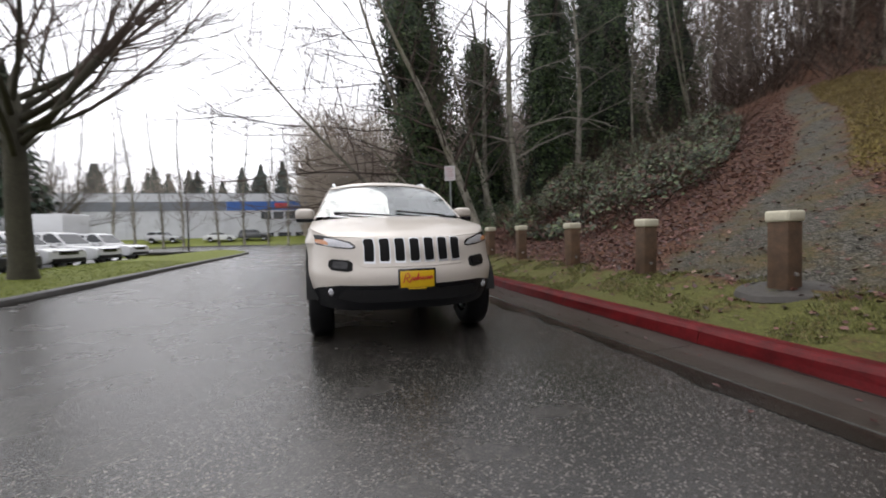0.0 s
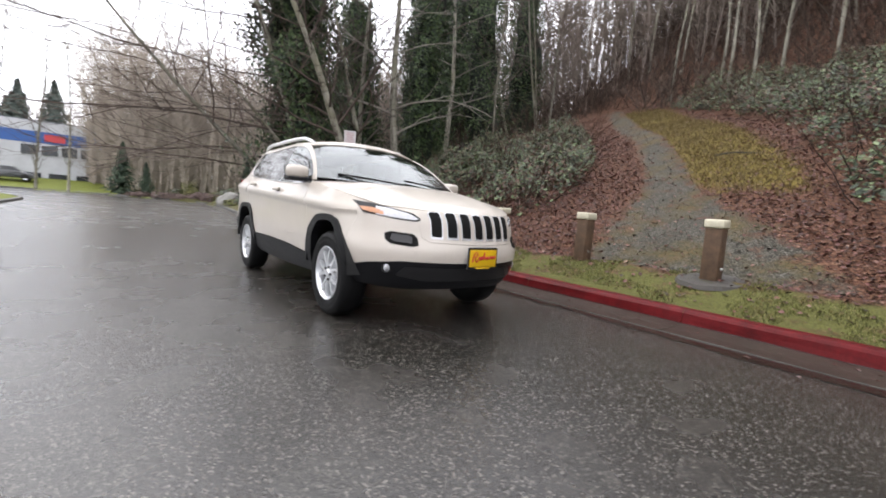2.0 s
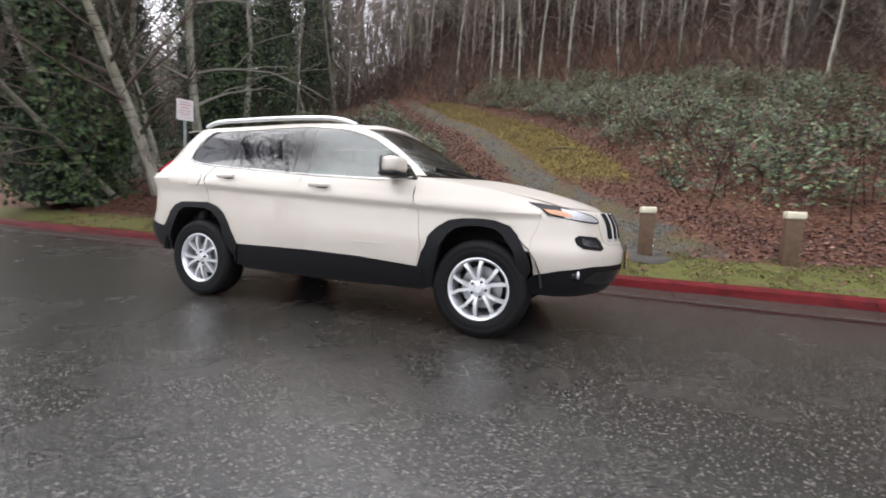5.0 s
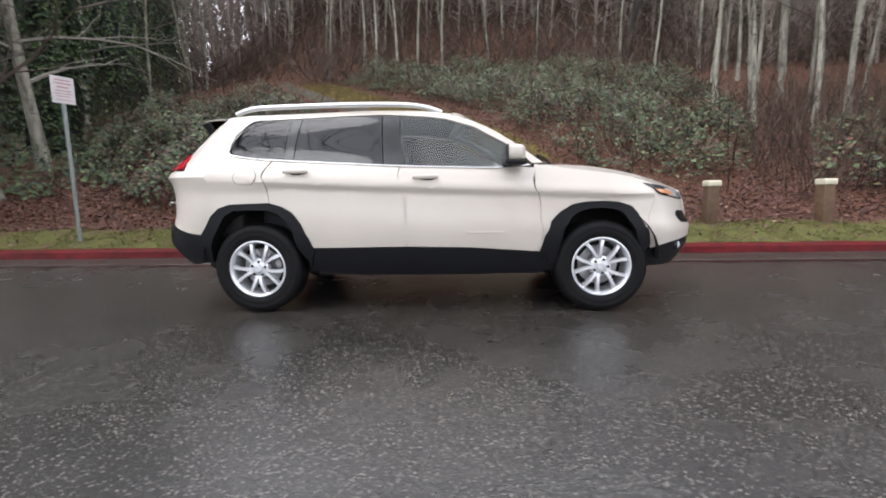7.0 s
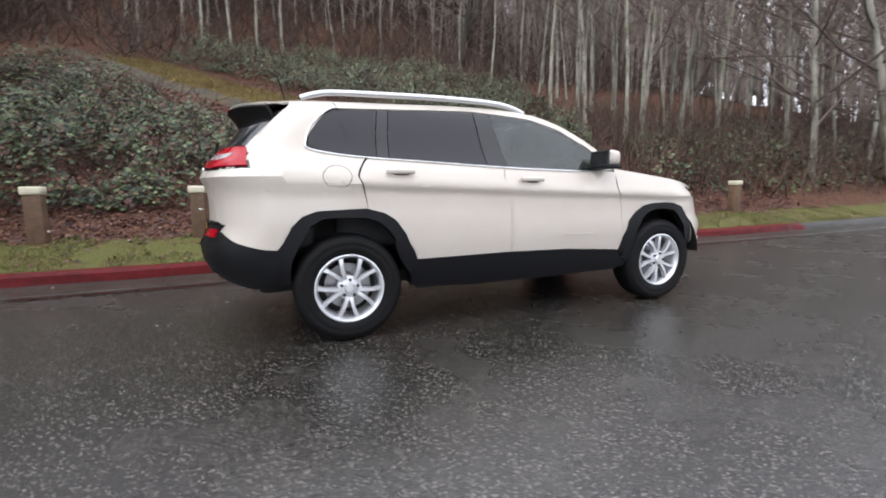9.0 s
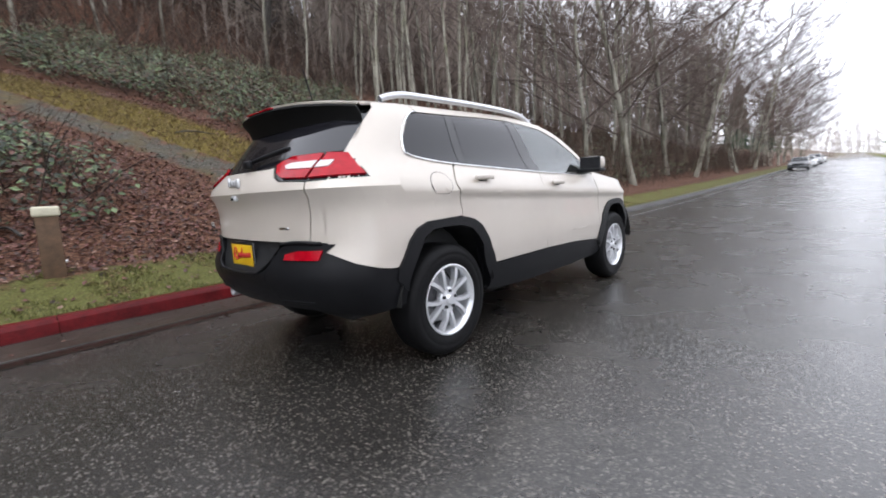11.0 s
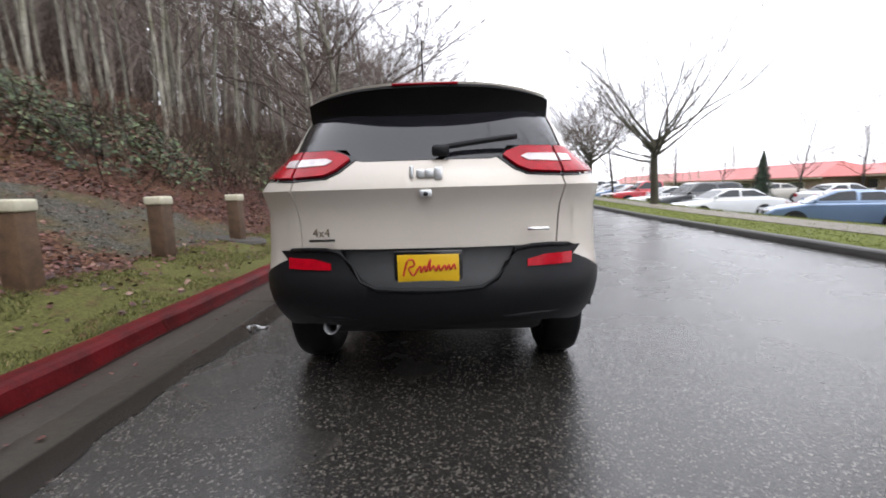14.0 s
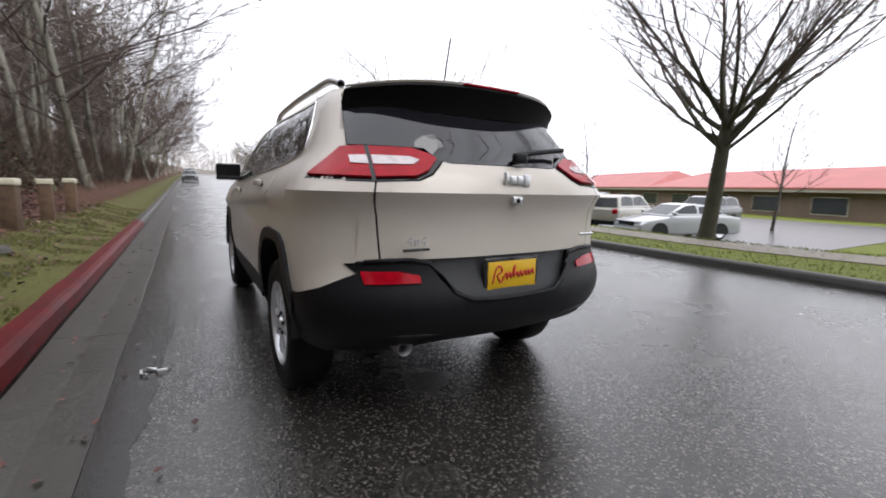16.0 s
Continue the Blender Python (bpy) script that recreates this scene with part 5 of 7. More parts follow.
def bare_tree(name, label, height, radius, bark, twig, limbs, branches, twigs, first=0.3, spread=0.9, limb_len=0.35, lean=0.05, rise=0.10, droop=0.0, fork=0, group="", tw=0.006, bend=0.05):
    """A leafless tree: trunk, and a crown of limbs, branches and fine twigs."""
    top = empty(name, Matrix(), label, "tree", group)
    v, f = [], []
    stems = []
    for k in range(max(1, fork)):
        a = rng.uniform(0, 6.28)
        ln = lean if fork <= 1 else lean + 0.22
        d = Vector((ln * math.cos(a), ln * math.sin(a), 1))
        pts, radii = wander(Vector((0.12 * k * math.cos(a), 0.12 * k * math.sin(a), -0.3)), d, height * (1 if k == 0 else rng.uniform(0.75, 0.95)), radius * (1 if k == 0 else 0.8), radius * 0.12, 12, bend, 0.02)
        radii[0] *= 1.35
        tube(v, f, pts, radii, 8)
        stems.append((pts, radii))
    raw("trunk", v, f, bark, top, smooth=True)
    v, f = [], []
    for pts, radii in stems:
        n = limbs // len(stems)
        for i in range(n):
            t = first + (0.97 - first) * (i + rng.random()) / n
            p, d0 = along(pts, t)
            a = i * 2.4 + rng.uniform(-0.5, 0.5)
            out = Vector((math.cos(a), math.sin(a), 0))
            L = height * limb_len * (1.15 - 0.75 * t) * rng.uniform(0.7, 1.25)
            r = max(tw * 1.6, radius * (1 - t) * 0.42)
            lp, lr = wander(p, out * spread + d0 * rng.uniform(0.35, 0.8), L, r, tw, 5, 0.13, rise - droop)
            tube(v, f, lp, lr, 4)
            for j in range(branches):
                u = 0.2 + 0.78 * (j + rng.random()) / branches
                q, d1 = along(lp, u)
                side = Vector((rng.uniform(-1, 1), rng.uniform(-1, 1), rng.uniform(-0.3, 0.7)))
                B = L * (0.55 - 0.25 * u) * rng.uniform(0.6, 1.2)
                bp, br = wander(q, d1 * 0.7 + side * 0.7, B, max(tw, r * 0.35), tw * 0.7, 3, 0.18, rise * 0.6 - droop)
                tube(v, f, bp, br, 3)
                for k in range(twigs):
                    w = 0.2 + 0.8 * (k + rng.random()) / twigs
                    s, d2 = along(bp, min(0.99, w))
                    side = Vector((rng.uniform(-1, 1), rng.uniform(-1, 1), rng.uniform(-0.5, 0.8)))
                    tp, tr = wander(s, d2 * 0.7 + side * 0.75, B * rng.uniform(0.3, 0.6), tw * 0.8, tw * 0.4, 1, 0.2, 0.03 - droop)
                    tube(v, f, tp, tr, 3)
    raw("crown", v, f, twig, top, smooth=False)
    return top


def leaf(v, f, p, nrm, size, slim=0.62):
    """One folded leaf of two triangles."""
    nrm = nrm.normalized()
    a = nrm.orthogonal().normalized()
    a = Matrix.Rotation(rng.uniform(0, 6.28), 3, nrm) @ a
    b = nrm.cross(a)
    k = len(v)
    v += [p - a * size * 0.5, p + b * size * slim * 0.5 + nrm * size * 0.1, p + a * size * 0.5, p - b * size * slim * 0.5 + nrm * size * 0.1]
    f += [(k, k + 1, k + 2), (k, k + 2, k + 3)]


def near_noise(x, y, z, s):
    return noise.noise(Vector((x * s, y * s, z * s)))


def ivy_tree(x, y, height, girth, leaves, lean=(0, 0), bare_top=3.0):
    """A trunk wrapped in a ragged column of ivy, with bare limbs above."""
    z0 = hill(x, y)
    top = empty("ivy_clad_tree", Matrix.Translation((x, y, z0)), "tall tree trunk wrapped in dark hanging ivy", "tree", "ivy-clad trees")
    v, f = [], []
    d = Vector((lean[0], lean[1], 1))
    pts, radii = wander(Vector((0, 0, -0.3)), d, height + bare_top, 0.28, 0.05, 12, 0.04, 0.03)
    tube(v, f, pts, radii, 8)
    raw("trunk", v, f, T_MOSS, top, smooth=True)
    v, f = [], []
    for i in range(26):
        p, dd = along(pts, rng.uniform(0.35, 0.98))
        a = rng.uniform(0, 6.28)
        lp, lr = wander(p, Vector((math.cos(a), math.sin(a), 0.5)), rng.uniform(1.2, 3.5), 0.03, 0.006, 5, 0.2, 0.06)
        tube(v, f, lp, lr, 4)
        for j in range(5):
            q, d1 = along(lp, rng.uniform(0.3, 1))
            tp, tr = wander(q, d1 + Vector((rng.uniform(-1, 1), rng.uniform(-1, 1), rng.uniform(-0.4, 0.8))), rng.uniform(0.4, 1.2), 0.009, 0.004, 3, 0.2, 0.03)
            tube(v, f, tp, tr, 3)
    raw("bare_crown", v, f, T_TWIG, top)
    v, f = [], []

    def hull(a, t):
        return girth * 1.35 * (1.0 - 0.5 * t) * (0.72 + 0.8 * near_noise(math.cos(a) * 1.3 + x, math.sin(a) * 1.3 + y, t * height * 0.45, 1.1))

    # added inner hull, coloured as shade, closes the gaps between leaves
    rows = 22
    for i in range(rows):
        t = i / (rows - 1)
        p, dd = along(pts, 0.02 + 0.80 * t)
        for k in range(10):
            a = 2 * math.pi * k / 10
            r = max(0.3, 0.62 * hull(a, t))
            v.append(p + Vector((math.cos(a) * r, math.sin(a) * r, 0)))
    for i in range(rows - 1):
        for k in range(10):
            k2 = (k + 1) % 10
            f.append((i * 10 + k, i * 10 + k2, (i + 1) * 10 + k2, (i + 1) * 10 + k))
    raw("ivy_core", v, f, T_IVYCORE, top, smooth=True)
    v, f = [], []
    for i in range(leaves):
        t = rng.random() ** 0.8
        p, dd = along(pts, 0.02 + 0.80 * t)
        a = rng.uniform(0, 6.28)
        rr = hull(a, t) * (rng.uniform(0.35, 1.0) ** 0.35 + 0.55 * rng.random() ** 3)
        out = Vector((math.cos(a), math.sin(a), rng.uniform(-0.35, 0.5)))
        leaf(v, f, p + Vector((math.cos(a) * rr, math.sin(a) * rr, rng.uniform(-0.2, 0.2))), out + Vector((rng.uniform(-.5, .5), rng.uniform(-.5, .5), 0)), rng.uniform(0.09, 0.21))
    ivy = raw("ivy", v, f, T_IVY, top, kind="stuff")
    return top


def conifer(name, label, height, width, layers, tufts, size=0.2, group="", needles=None):
    """A spired evergreen with drooping tiers."""
    top = empty(name, Matrix(), label, "tree", group)
    v, f = [], []
    pts, radii = wander(Vector((0, 0, -0.2)), Vector((0, 0, 1)), height, height * 0.018 + 0.03, 0.01, 8, 0.015, 0)
    tube(v, f, pts, radii, 7)
    raw("trunk", v, f, T_DARKBARK, top, smooth=True)
    v, f = [], []
    for i in range(layers):
        t = (i + 0.4) / layers
        z = height * (0.06 + 0.92 * t)
        R0 = width * (1 - t) ** 0.85 * rng.uniform(0.75, 1.15)
        for k in range(tufts):
            a = 2 * math.pi * (k + rng.random()) / tufts
            for j in range(4):
                u = (j + rng.random()) / 4
                leaf(v, f, Vector((math.cos(a) * R0 * u, math.sin(a) * R0 * u, z - 0.25 * R0 * u + rng.uniform(-0.1, 0.1) * size * 3)), Vector((math.cos(a), math.sin(a), rng.uniform(0.3, 1.6))), size * rng.uniform(0.7, 1.5) * (1.2 - 0.4 * t), 0.5)
    raw("crown", v, f, needles or T_NEEDLE, top)
    return top


def plant(proto, spots, used=[]):
    """Stands copies of a tree at (x, y, turn, scale)."""
    for i, (x, y, turn, s) in enumerate(spots):
        m = Matrix.Translation((x, y, hill(x, y))) @ Matrix.Rotation(turn, 4, "Z") @ Matrix.Rotation(rng.uniform(-0.05, 0.05), 4, "X")
        ob = proto if i == 0 else copy_thing(proto, m)
        ob.matrix_world = m @ Matrix.Scale(s, 4)


# alders of the hillside wood
AL = "slender pale alder standing bare on the slope"
alders = [bare_tree("alder", AL, 15.0, 0.085, T_BARK, T_TWIG, 27, 5, 5, 0.30, 0.8, 0.26, 0.05, 0.10, group="hillside alders", tw=0.008),
          bare_tree("alder", AL, 13.0, 0.072, T_BARK, T_TWIG, 25, 5, 5, 0.25, 0.9, 0.30, 0.10, 0.12, group="hillside alders", tw=0.008),
          bare_tree("alder", AL, 16.5, 0.10, T_BARK, T_TWIG, 27, 5, 5, 0.35, 0.75, 0.24, 0.03, 0.10, group="hillside alders", tw=0.008),
          bare_tree("alder", "forked pale alder leaning on the slope", 13.5, 0.085, T_BARK, T_TWIG, 30, 5, 5, 0.25, 0.8, 0.28, 0.08, 0.10, fork=2, group="hillside alders", tw=0.008),
          bare_tree("alder", AL, 14.0, 0.08, T_BARK, T_TWIG, 19, 4, 4, 0.30, 0.8, 0.26, 0.08, 0.10, group="hillside alders", tw=0.011),
          bare_tree("alder", AL, 16.0, 0.095, T_BARK, T_TWIG, 19, 4, 4, 0.30, 0.8, 0.26, 0.05, 0.10, group="hillside alders", tw=0.011)]
spots = [[] for _ in alders]


def stand(x, y, s=1.0):
    far_off = y > 27 or x > 38
    spots[4 + rng.randrange(2) if far_off else rng.randrange(3 if x > 8 else 4)].append((x, y, rng.uniform(0, 6.28), s * rng.uniform(0.85, 1.15)))


for x, y in ((-8.2, 24.6), (-6.4, 26.8), (-5.2, 24.6), (-3.7, 23.7), (-2.3, 23.0), (-0.9, 26.0), (2.3, 25.3), (5.6, 27.3), (10.1, 23.6), (10.8, 20.7), (14.9, 23.8), (12.2, 17.5), (10.7, 12.1), (11.3, 10.0), (12.3, 10.2), (14.7, 11.1), (16.7, 11.4), (21.4, 13.2), (23.1, 11.9), (-13.7, 15.3), (-14.9, 20.4), (-14.5, 21.1), (-16.1, 19.1), (-9.6, 28.5), (-12.5, 29.6), (9.9, 10.6), (10.2, 13.5), (11.9, 13.8), (12.9, 12.4), (13.6, 9.4), (13.4, 14.6), (15.4, 13.2), (16.0, 9.6), (17.8, 13.8), (18.6, 10.2)):
    stand(x, y)
for i in range(26):
    stand(-16 + 40 * (i + rng.random()) / 26, rng.uniform(27, 52), 0.9)
for i in range(78):
    x = 13 + 115 * ((i + rng.random()) / 78) ** 1.3
    stand(x, near_y(x) + rng.uniform(3.6, 9) + (4 if x < 18 else 0) + (rng.random() < 0.3) * rng.uniform(2, 10), 0.95)
for i in range(16):
    stand(rng.uniform(14, 50), rng.uniform(16, 34), 1.0)
for i in range(18):
    stand(rng.uniform(-46, -15), rng.uniform(17, 40), 0.9)
for proto, sp_ in zip(alders, spots):
    plant(proto, sp_)
# young trees that reach out over the road along the wood's edge
edge = bare_tree("roadside_maple", "bare young maple reaching over the road", 9.5, 0.08, T_BARK, T_TWIG, 30, 8, 6, 0.15, 1.25, 0.52, 0.25, 0.05, group="roadside trees", tw=0.007)
plant(edge, [(14 + 5.5 * i + rng.uniform(-1.5, 1.5), near_y(15 + 5.5 * i) + 1.7 + rng.uniform(0, 1.6), 1.3 * i + rng.uniform(-0.6, 0.6), rng.uniform(1.45, 1.95)) for i in range(20)])
for ax, ay, tilt, turn, s in ((-12.0, 4.3, 32, 1.0, 1.1), (-13.6, 4.0, 40, 2.6, 1.0)):
    copy_thing(edge, Matrix.Translation((ax, ay, hill(ax, ay))) @ Matrix.Rotation(radians(tilt), 4, "X") @ Matrix.Rotation(turn, 4, "Z") @ Matrix.Scale(s, 4))
dark_maple = bare_tree("dark_maple", "dark forked bare maple on the crest", 13.0, 0.20, T_DARKBARK, T_DARKTWIG, 30, 6, 5, 0.2, 0.8, 0.34, 0.05, 0.08, fork=3, tw=0.009)
plant(dark_maple, [(11.7, 27.6, 0.7, 1.0)])
# the ivy-clad group beside the path
ivy_tree(-12.8, 4.5, 12.5, 1.75, 30000, (-0.03, -0.10))
ivy_tree(-12.6, 9.3, 12.5, 0.95, 14000, (0.03, 0.0))
ivy_tree(-17.0, 12.5, 13.0, 1.7, 16000)
ivy_tree(-15.5, 15.5, 13.0, 1.6, 13000, (-0.03, 0.02))
ivy_tree(-20.0, 17.0, 12.0, 1.9, 12000)
ivy_tree(-17.5, 21.5, 12.0, 1.6, 9000)
ivy_tree(-16.5, 8.2, 8.5, 1.3, 12000)
ivy_tree(-25.0, 10.5, 8.0, 1.7, 11000)
leaning = bare_tree("leaning_alder", "leaning bare alder by the road sign", 12.0, 0.17, T_BARK, T_TWIG, 26, 7, 5, 0.16, 0.9, 0.40, 0.03, 0.04, group="leaning alders", tw=0.007)
for i, (ax, ay, tilt, turn, s) in enumerate(((-10.45, 5.24, 19, 0.4, 1.0), (-11.6, 4.7, 46, 1.9, 0.58), (-12.4, 5.5, 33, 3.6, 0.66), (-12.2, 6.6, 12, 5.0, 0.8))):
    m = Matrix.Translation((ax, ay, hill(ax, ay))) @ Matrix.Rotation(radians(tilt), 4, "X") @ Matrix.Rotation(turn, 4, "Z") @ Matrix.Scale(s, 4)
    if i == 0:
        leaning.matrix_world = m
    else:
        copy_thing(leaning, m)
arching = bare_tree("arching_alder", "pale bare alder with long arching branches", 15.0, 0.17, T_BARK, T_PALETWIG, 20, 5, 4, 0.16, 1.3, 0.27, 0.03, 0.05, 0.15, group="arching alders", tw=0.008)
plant(arching, [(-11.3, 7.4, 1.9, 1.0), (-14.2, 12.2, 4.0, 0.9), (-13.9, 6.9, 0.4, 0.85)])
# mature street trees on the far verge
def vase_tree(name, label, height, bole, radius, bark, twig, limbs, branches, twigs, group, tw=0.006):
    """A street tree: a short bole that breaks into steep limbs with a fine, wide crown."""
    top = empty(name, Matrix(), label, "tree", group)
    v, f = [], []
    pts, radii = wander(Vector((0, 0, -0.3)), Vector((0.03, 0.02, 1)), bole + 0.9, radius, radius * 0.72, 6, 0.04, 0.02)
    radii[0] *= 1.4
    tube(v, f, pts, radii, 10)
    cv, cf = [], []
    for i in range(limbs):
        p, d0 = along(pts, min(0.99, 0.68 + 0.32 * (i + rng.random()) / limbs))
        a = i * 2.4 + rng.uniform(-0.4, 0.4)
        steep = rng.uniform(0.1, 1.05)
        L = (height - bole) * rng.uniform(0.8, 1.05) * (0.72 + 0.25 * steep)
        r = radius * rng.uniform(0.22, 0.38)
        lp, lr = wander(p, Vector((math.cos(a), math.sin(a), 0)) * 0.75 + Vector((0, 0, steep)), L, r, tw * 1.4, 9, 0.17, 0.055)
        lr = [tw * 1.4 + (r - tw * 1.4) * (1 - k / 9) ** 1.3 for k in range(10)]
        tube(v, f, lp[:4], lr[:4], 7)
        tube(cv, cf, lp[3:], lr[3:], 5)
        for j in range(branches):
            u = 0.16 + 0.82 * (j + rng.random()) / branches
            q, d1 = along(lp, min(0.99, u))
            side = Vector((rng.uniform(-1, 1), rng.uniform(-1, 1), rng.uniform(-0.35, 0.6)))
            B = L * (0.50 - 0.28 * u) * rng.uniform(0.6, 1.25)
            bp, br = wander(q, d1 * 0.75 + side * 0.75, B, max(tw, r * 0.34 * (1.1 - u)), tw * 0.7, 4, 0.16, 0.05)
            tube(cv, cf, bp, br, 3)
            for k in range(twigs):
                w = 0.15 + 0.84 * (k + rng.random()) / twigs
                st, d2 = along(bp, min(0.99, w))
                side = Vector((rng.uniform(-1, 1), rng.uniform(-1, 1), rng.uniform(-0.4, 0.8)))
                tp, tr = wander(st, d2 * 0.8 + side * 0.75, B * rng.uniform(0.25, 0.55), tw * 0.75, tw * 0.4, 2, 0.18, 0.03)
                tube(cv, cf, tp, tr, 3)
    raw("trunk", v, f, bark, top, smooth=True)
    raw("crown", cv, cf, twig, top)
    return top


limes = [vase_tree("street_tree", "bare spreading street tree on the grass verge", 9.5, 2.4, 0.19, T_MOSS, T_TWIG, 21, 18, 8, "street trees"),
         vase_tree("street_tree", "bare vase-shaped street tree on the grass verge", 9.5, 2.1, 0.17, T_MOSS, T_PALETWIG, 19, 13, 8, "street trees")]
plant(limes[0], [(-6.3, -7.5, 0.4, 1.4), (1.8, -9.55, 5.2, 1.0), (28.0, -10.4, 3.0, 1.05)])
plant(limes[1], [(16.2, -9.7, 1.1, 1.1), (-27.0, -17.5, 2.0, 1.1)] + [(40.0 + 12 * i, -10.4 - 0.4 * i, 1.3 * i, rng.uniform(0.9, 1.15)) for i in range(8)])
# trees in the lots
lot_tree = bare_tree("lot_tree", "small bare tree between parked cars", 7.0, 0.09, T_DARKBARK, T_TWIG, 22, 6, 5, 0.25, 0.8, 0.42, 0.03, 0.12, group="lot trees", tw=0.008)
plant(lot_tree, [(16.5, -22.5, 0, 1.0), (26, -24, 2, 1.0), (40, -23, 1, 1.1), (6.5, -25, 3, 1.0), (55, -27, 4, 1.2), (-34, -22, 0, 1.1), (-42, -14, 2, 1.1), (-38, -30, 1, 1.1), (34, -36, 1, 1.3), (60, -40, 2, 1.3)] + [(33 + 8 * i, -13.5 - 0.6 * i + rng.uniform(-1, 1), i, rng.uniform(1.2, 1.5)) for i in range(11)])
# poplars and firs by the far works
poplar = bare_tree("poplar", "tall thin bare poplar before the works", 17.0, 0.14, T_BARK, T_PALETWIG, 46, 3, 3, 0.12, 0.35, 0.10, 0.01, 0.16, group="poplars", tw=0.016)
plant(poplar, [(-61 - 0.3 * i, -6 - 3.4 * i + rng.uniform(-0.8, 0.8), i, rng.uniform(1.0, 1.3)) for i in range(10)])
fir = conifer("fir", "tall dark fir on the skyline", 15.0, 4.2, 34, 20, 0.75, "skyline firs")
plant(fir, [(-26.5, -19.4, 0, 0.85), (38, 40, 1, 1.3), (44, 46, 2, 1.2), (30, 44, 3, 1.2), (52, 42, 1, 1.1), (150, 20, 1, 1.4), (158, 14, 1, 1.2), (28, -23, 4, 0.26), (13, 36, 2, 1.0), (17, 40, 4, 1.1)])
# far skyline firs wear the needle colour lightened for haze
hazy_fir = conifer("fir", "tall fir on the skyline, grey-green paled for haze", 15.0, 4.6, 26, 18, 0.9, "skyline firs", T_HAZE)
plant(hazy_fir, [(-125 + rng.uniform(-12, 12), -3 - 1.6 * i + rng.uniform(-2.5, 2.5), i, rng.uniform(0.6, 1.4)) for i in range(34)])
spruce = conifer("garden_spruce", "small dense spruce in the garden bed", 3.0, 0.95, 22, 13, 0.22, "garden conifers")
plant(spruce, [(-58.0, -1.3, 0, 2.05), (-54.5, 0.9, 2, 1.3), (-33.6, 6.6, 1, 1.15)])


def mound(name, label, poly, count, high, material, size, stems, group=""):
    """A thicket: leaves over an uneven hull, with stems showing through."""
    xs, ys = [p[0] for p in poly], [p[1] for p in poly]
    v, f = [], []
    made = 0
    while made < count:
        x, y = rng.uniform(min(xs), max(xs)), rng.uniform(min(ys), max(ys))
        if not inside(x, y, poly) or (near_noise(x, y, 7, 1.9) < -0.12 and rng.random() < 0.85) or (near_noise(x, y, 12, 0.6) < -0.22 and rng.random() < 0.7):
            continue
        rim = min(1.0, gap_to(x, y, poly + poly[:1]) / 1.0)
        h = high * (0.35 + 0.65 * rim ** 0.6) * (0.60 + 0.65 * near_noise(x, y, 0, 0.55) + 0.5 * near_noise(x, y, 5, 1.7) + 0.3 * near_noise(x, y, 3, 3.7))
        h = max(0.12, h)
        z = hill(x, y) + h * (1 - 0.8 * rng.random() ** 1.8)
        n = Vector((0.9 * near_noise(x, y, 9, 1.2) + rng.uniform(-0.6, 0.6), -0.35 + rng.uniform(-0.7, 0.5), 0.8))
        leaf(v, f, Vector((x, y, z)), n, size * rng.uniform(0.6, 1.35), 0.66)
        made += 1
    thing = tagged(raw(name, v, f, material, kind="stuff"), label, "bush")
    v, f = [], []
    for i in range(stems):
        x, y = rng.uniform(min(xs), max(xs)), rng.uniform(min(ys), max(ys))
        if not inside(x, y, poly):
            continue
        p = Vector((x, y, hill(x, y) - 0.05))
        pts, radii = wander(p, Vector((rng.uniform(-0.9, 0.9), rng.uniform(-0.9, 0.6), 1)), high * rng.uniform(0.9, 1.7), 0.012, 0.004, 5, 0.25, -0.07)
        tube(v, f, pts, radii, 3)
    raw("stems", v, f, T_STEM, thing, kind="stuff")
    return thing


LEFT_BED = [(-6.4, 4.4), (-2.4, 4.7), (-1.4, 5.8), (-3.0, 9.6), (-5.6, 12.9), (-8.4, 16.4), (-13.5, 15.0), (-11.5, 8.6)]
RIGHT_BED = [(2.9, 8.0), (3.7, 6.0), (4.7, 5.3), (6.0, 5.2), (7.2, 6.4), (9.2, 9.6), (11.2, 15.0), (11.2, 19.0), (7.0, 24.0), (-3.0, 24.5), (-7.0, 21.5), (-2.0, 16.4), (1.2, 11.9)]
mound("bramble_bank", "low dense bramble and laurel thicket beside the path", LEFT_BED, 34000, 1.1, T_BRAMBLE, 0.10, 900)
mound("bramble_bank", "broad grey-green bramble thicket over the slope", RIGHT_BED, 66000, 1.3, T_BRAMBLE, 0.10, 2200)
mound("undergrowth", "dark evergreen undergrowth under the ivy-clad trees", [(-9, 5.2), (-6.2, 6.2), (-9, 10), (-14, 16), (-26, 20), (-34, 16), (-22, 8.5), (-14, 4.6)], 16000, 0.8, T_IVY, 0.13, 500)
mound("undergrowth", "mixed brambles at the foot of the roadside wood", [(7.4, 4.9), (12, 4.5), (30, 5.0), (60, 5.6), (60, 10), (30, 12), (12, 11)], 26000, 1.1, T_BRAMBLE, 0.13, 900)


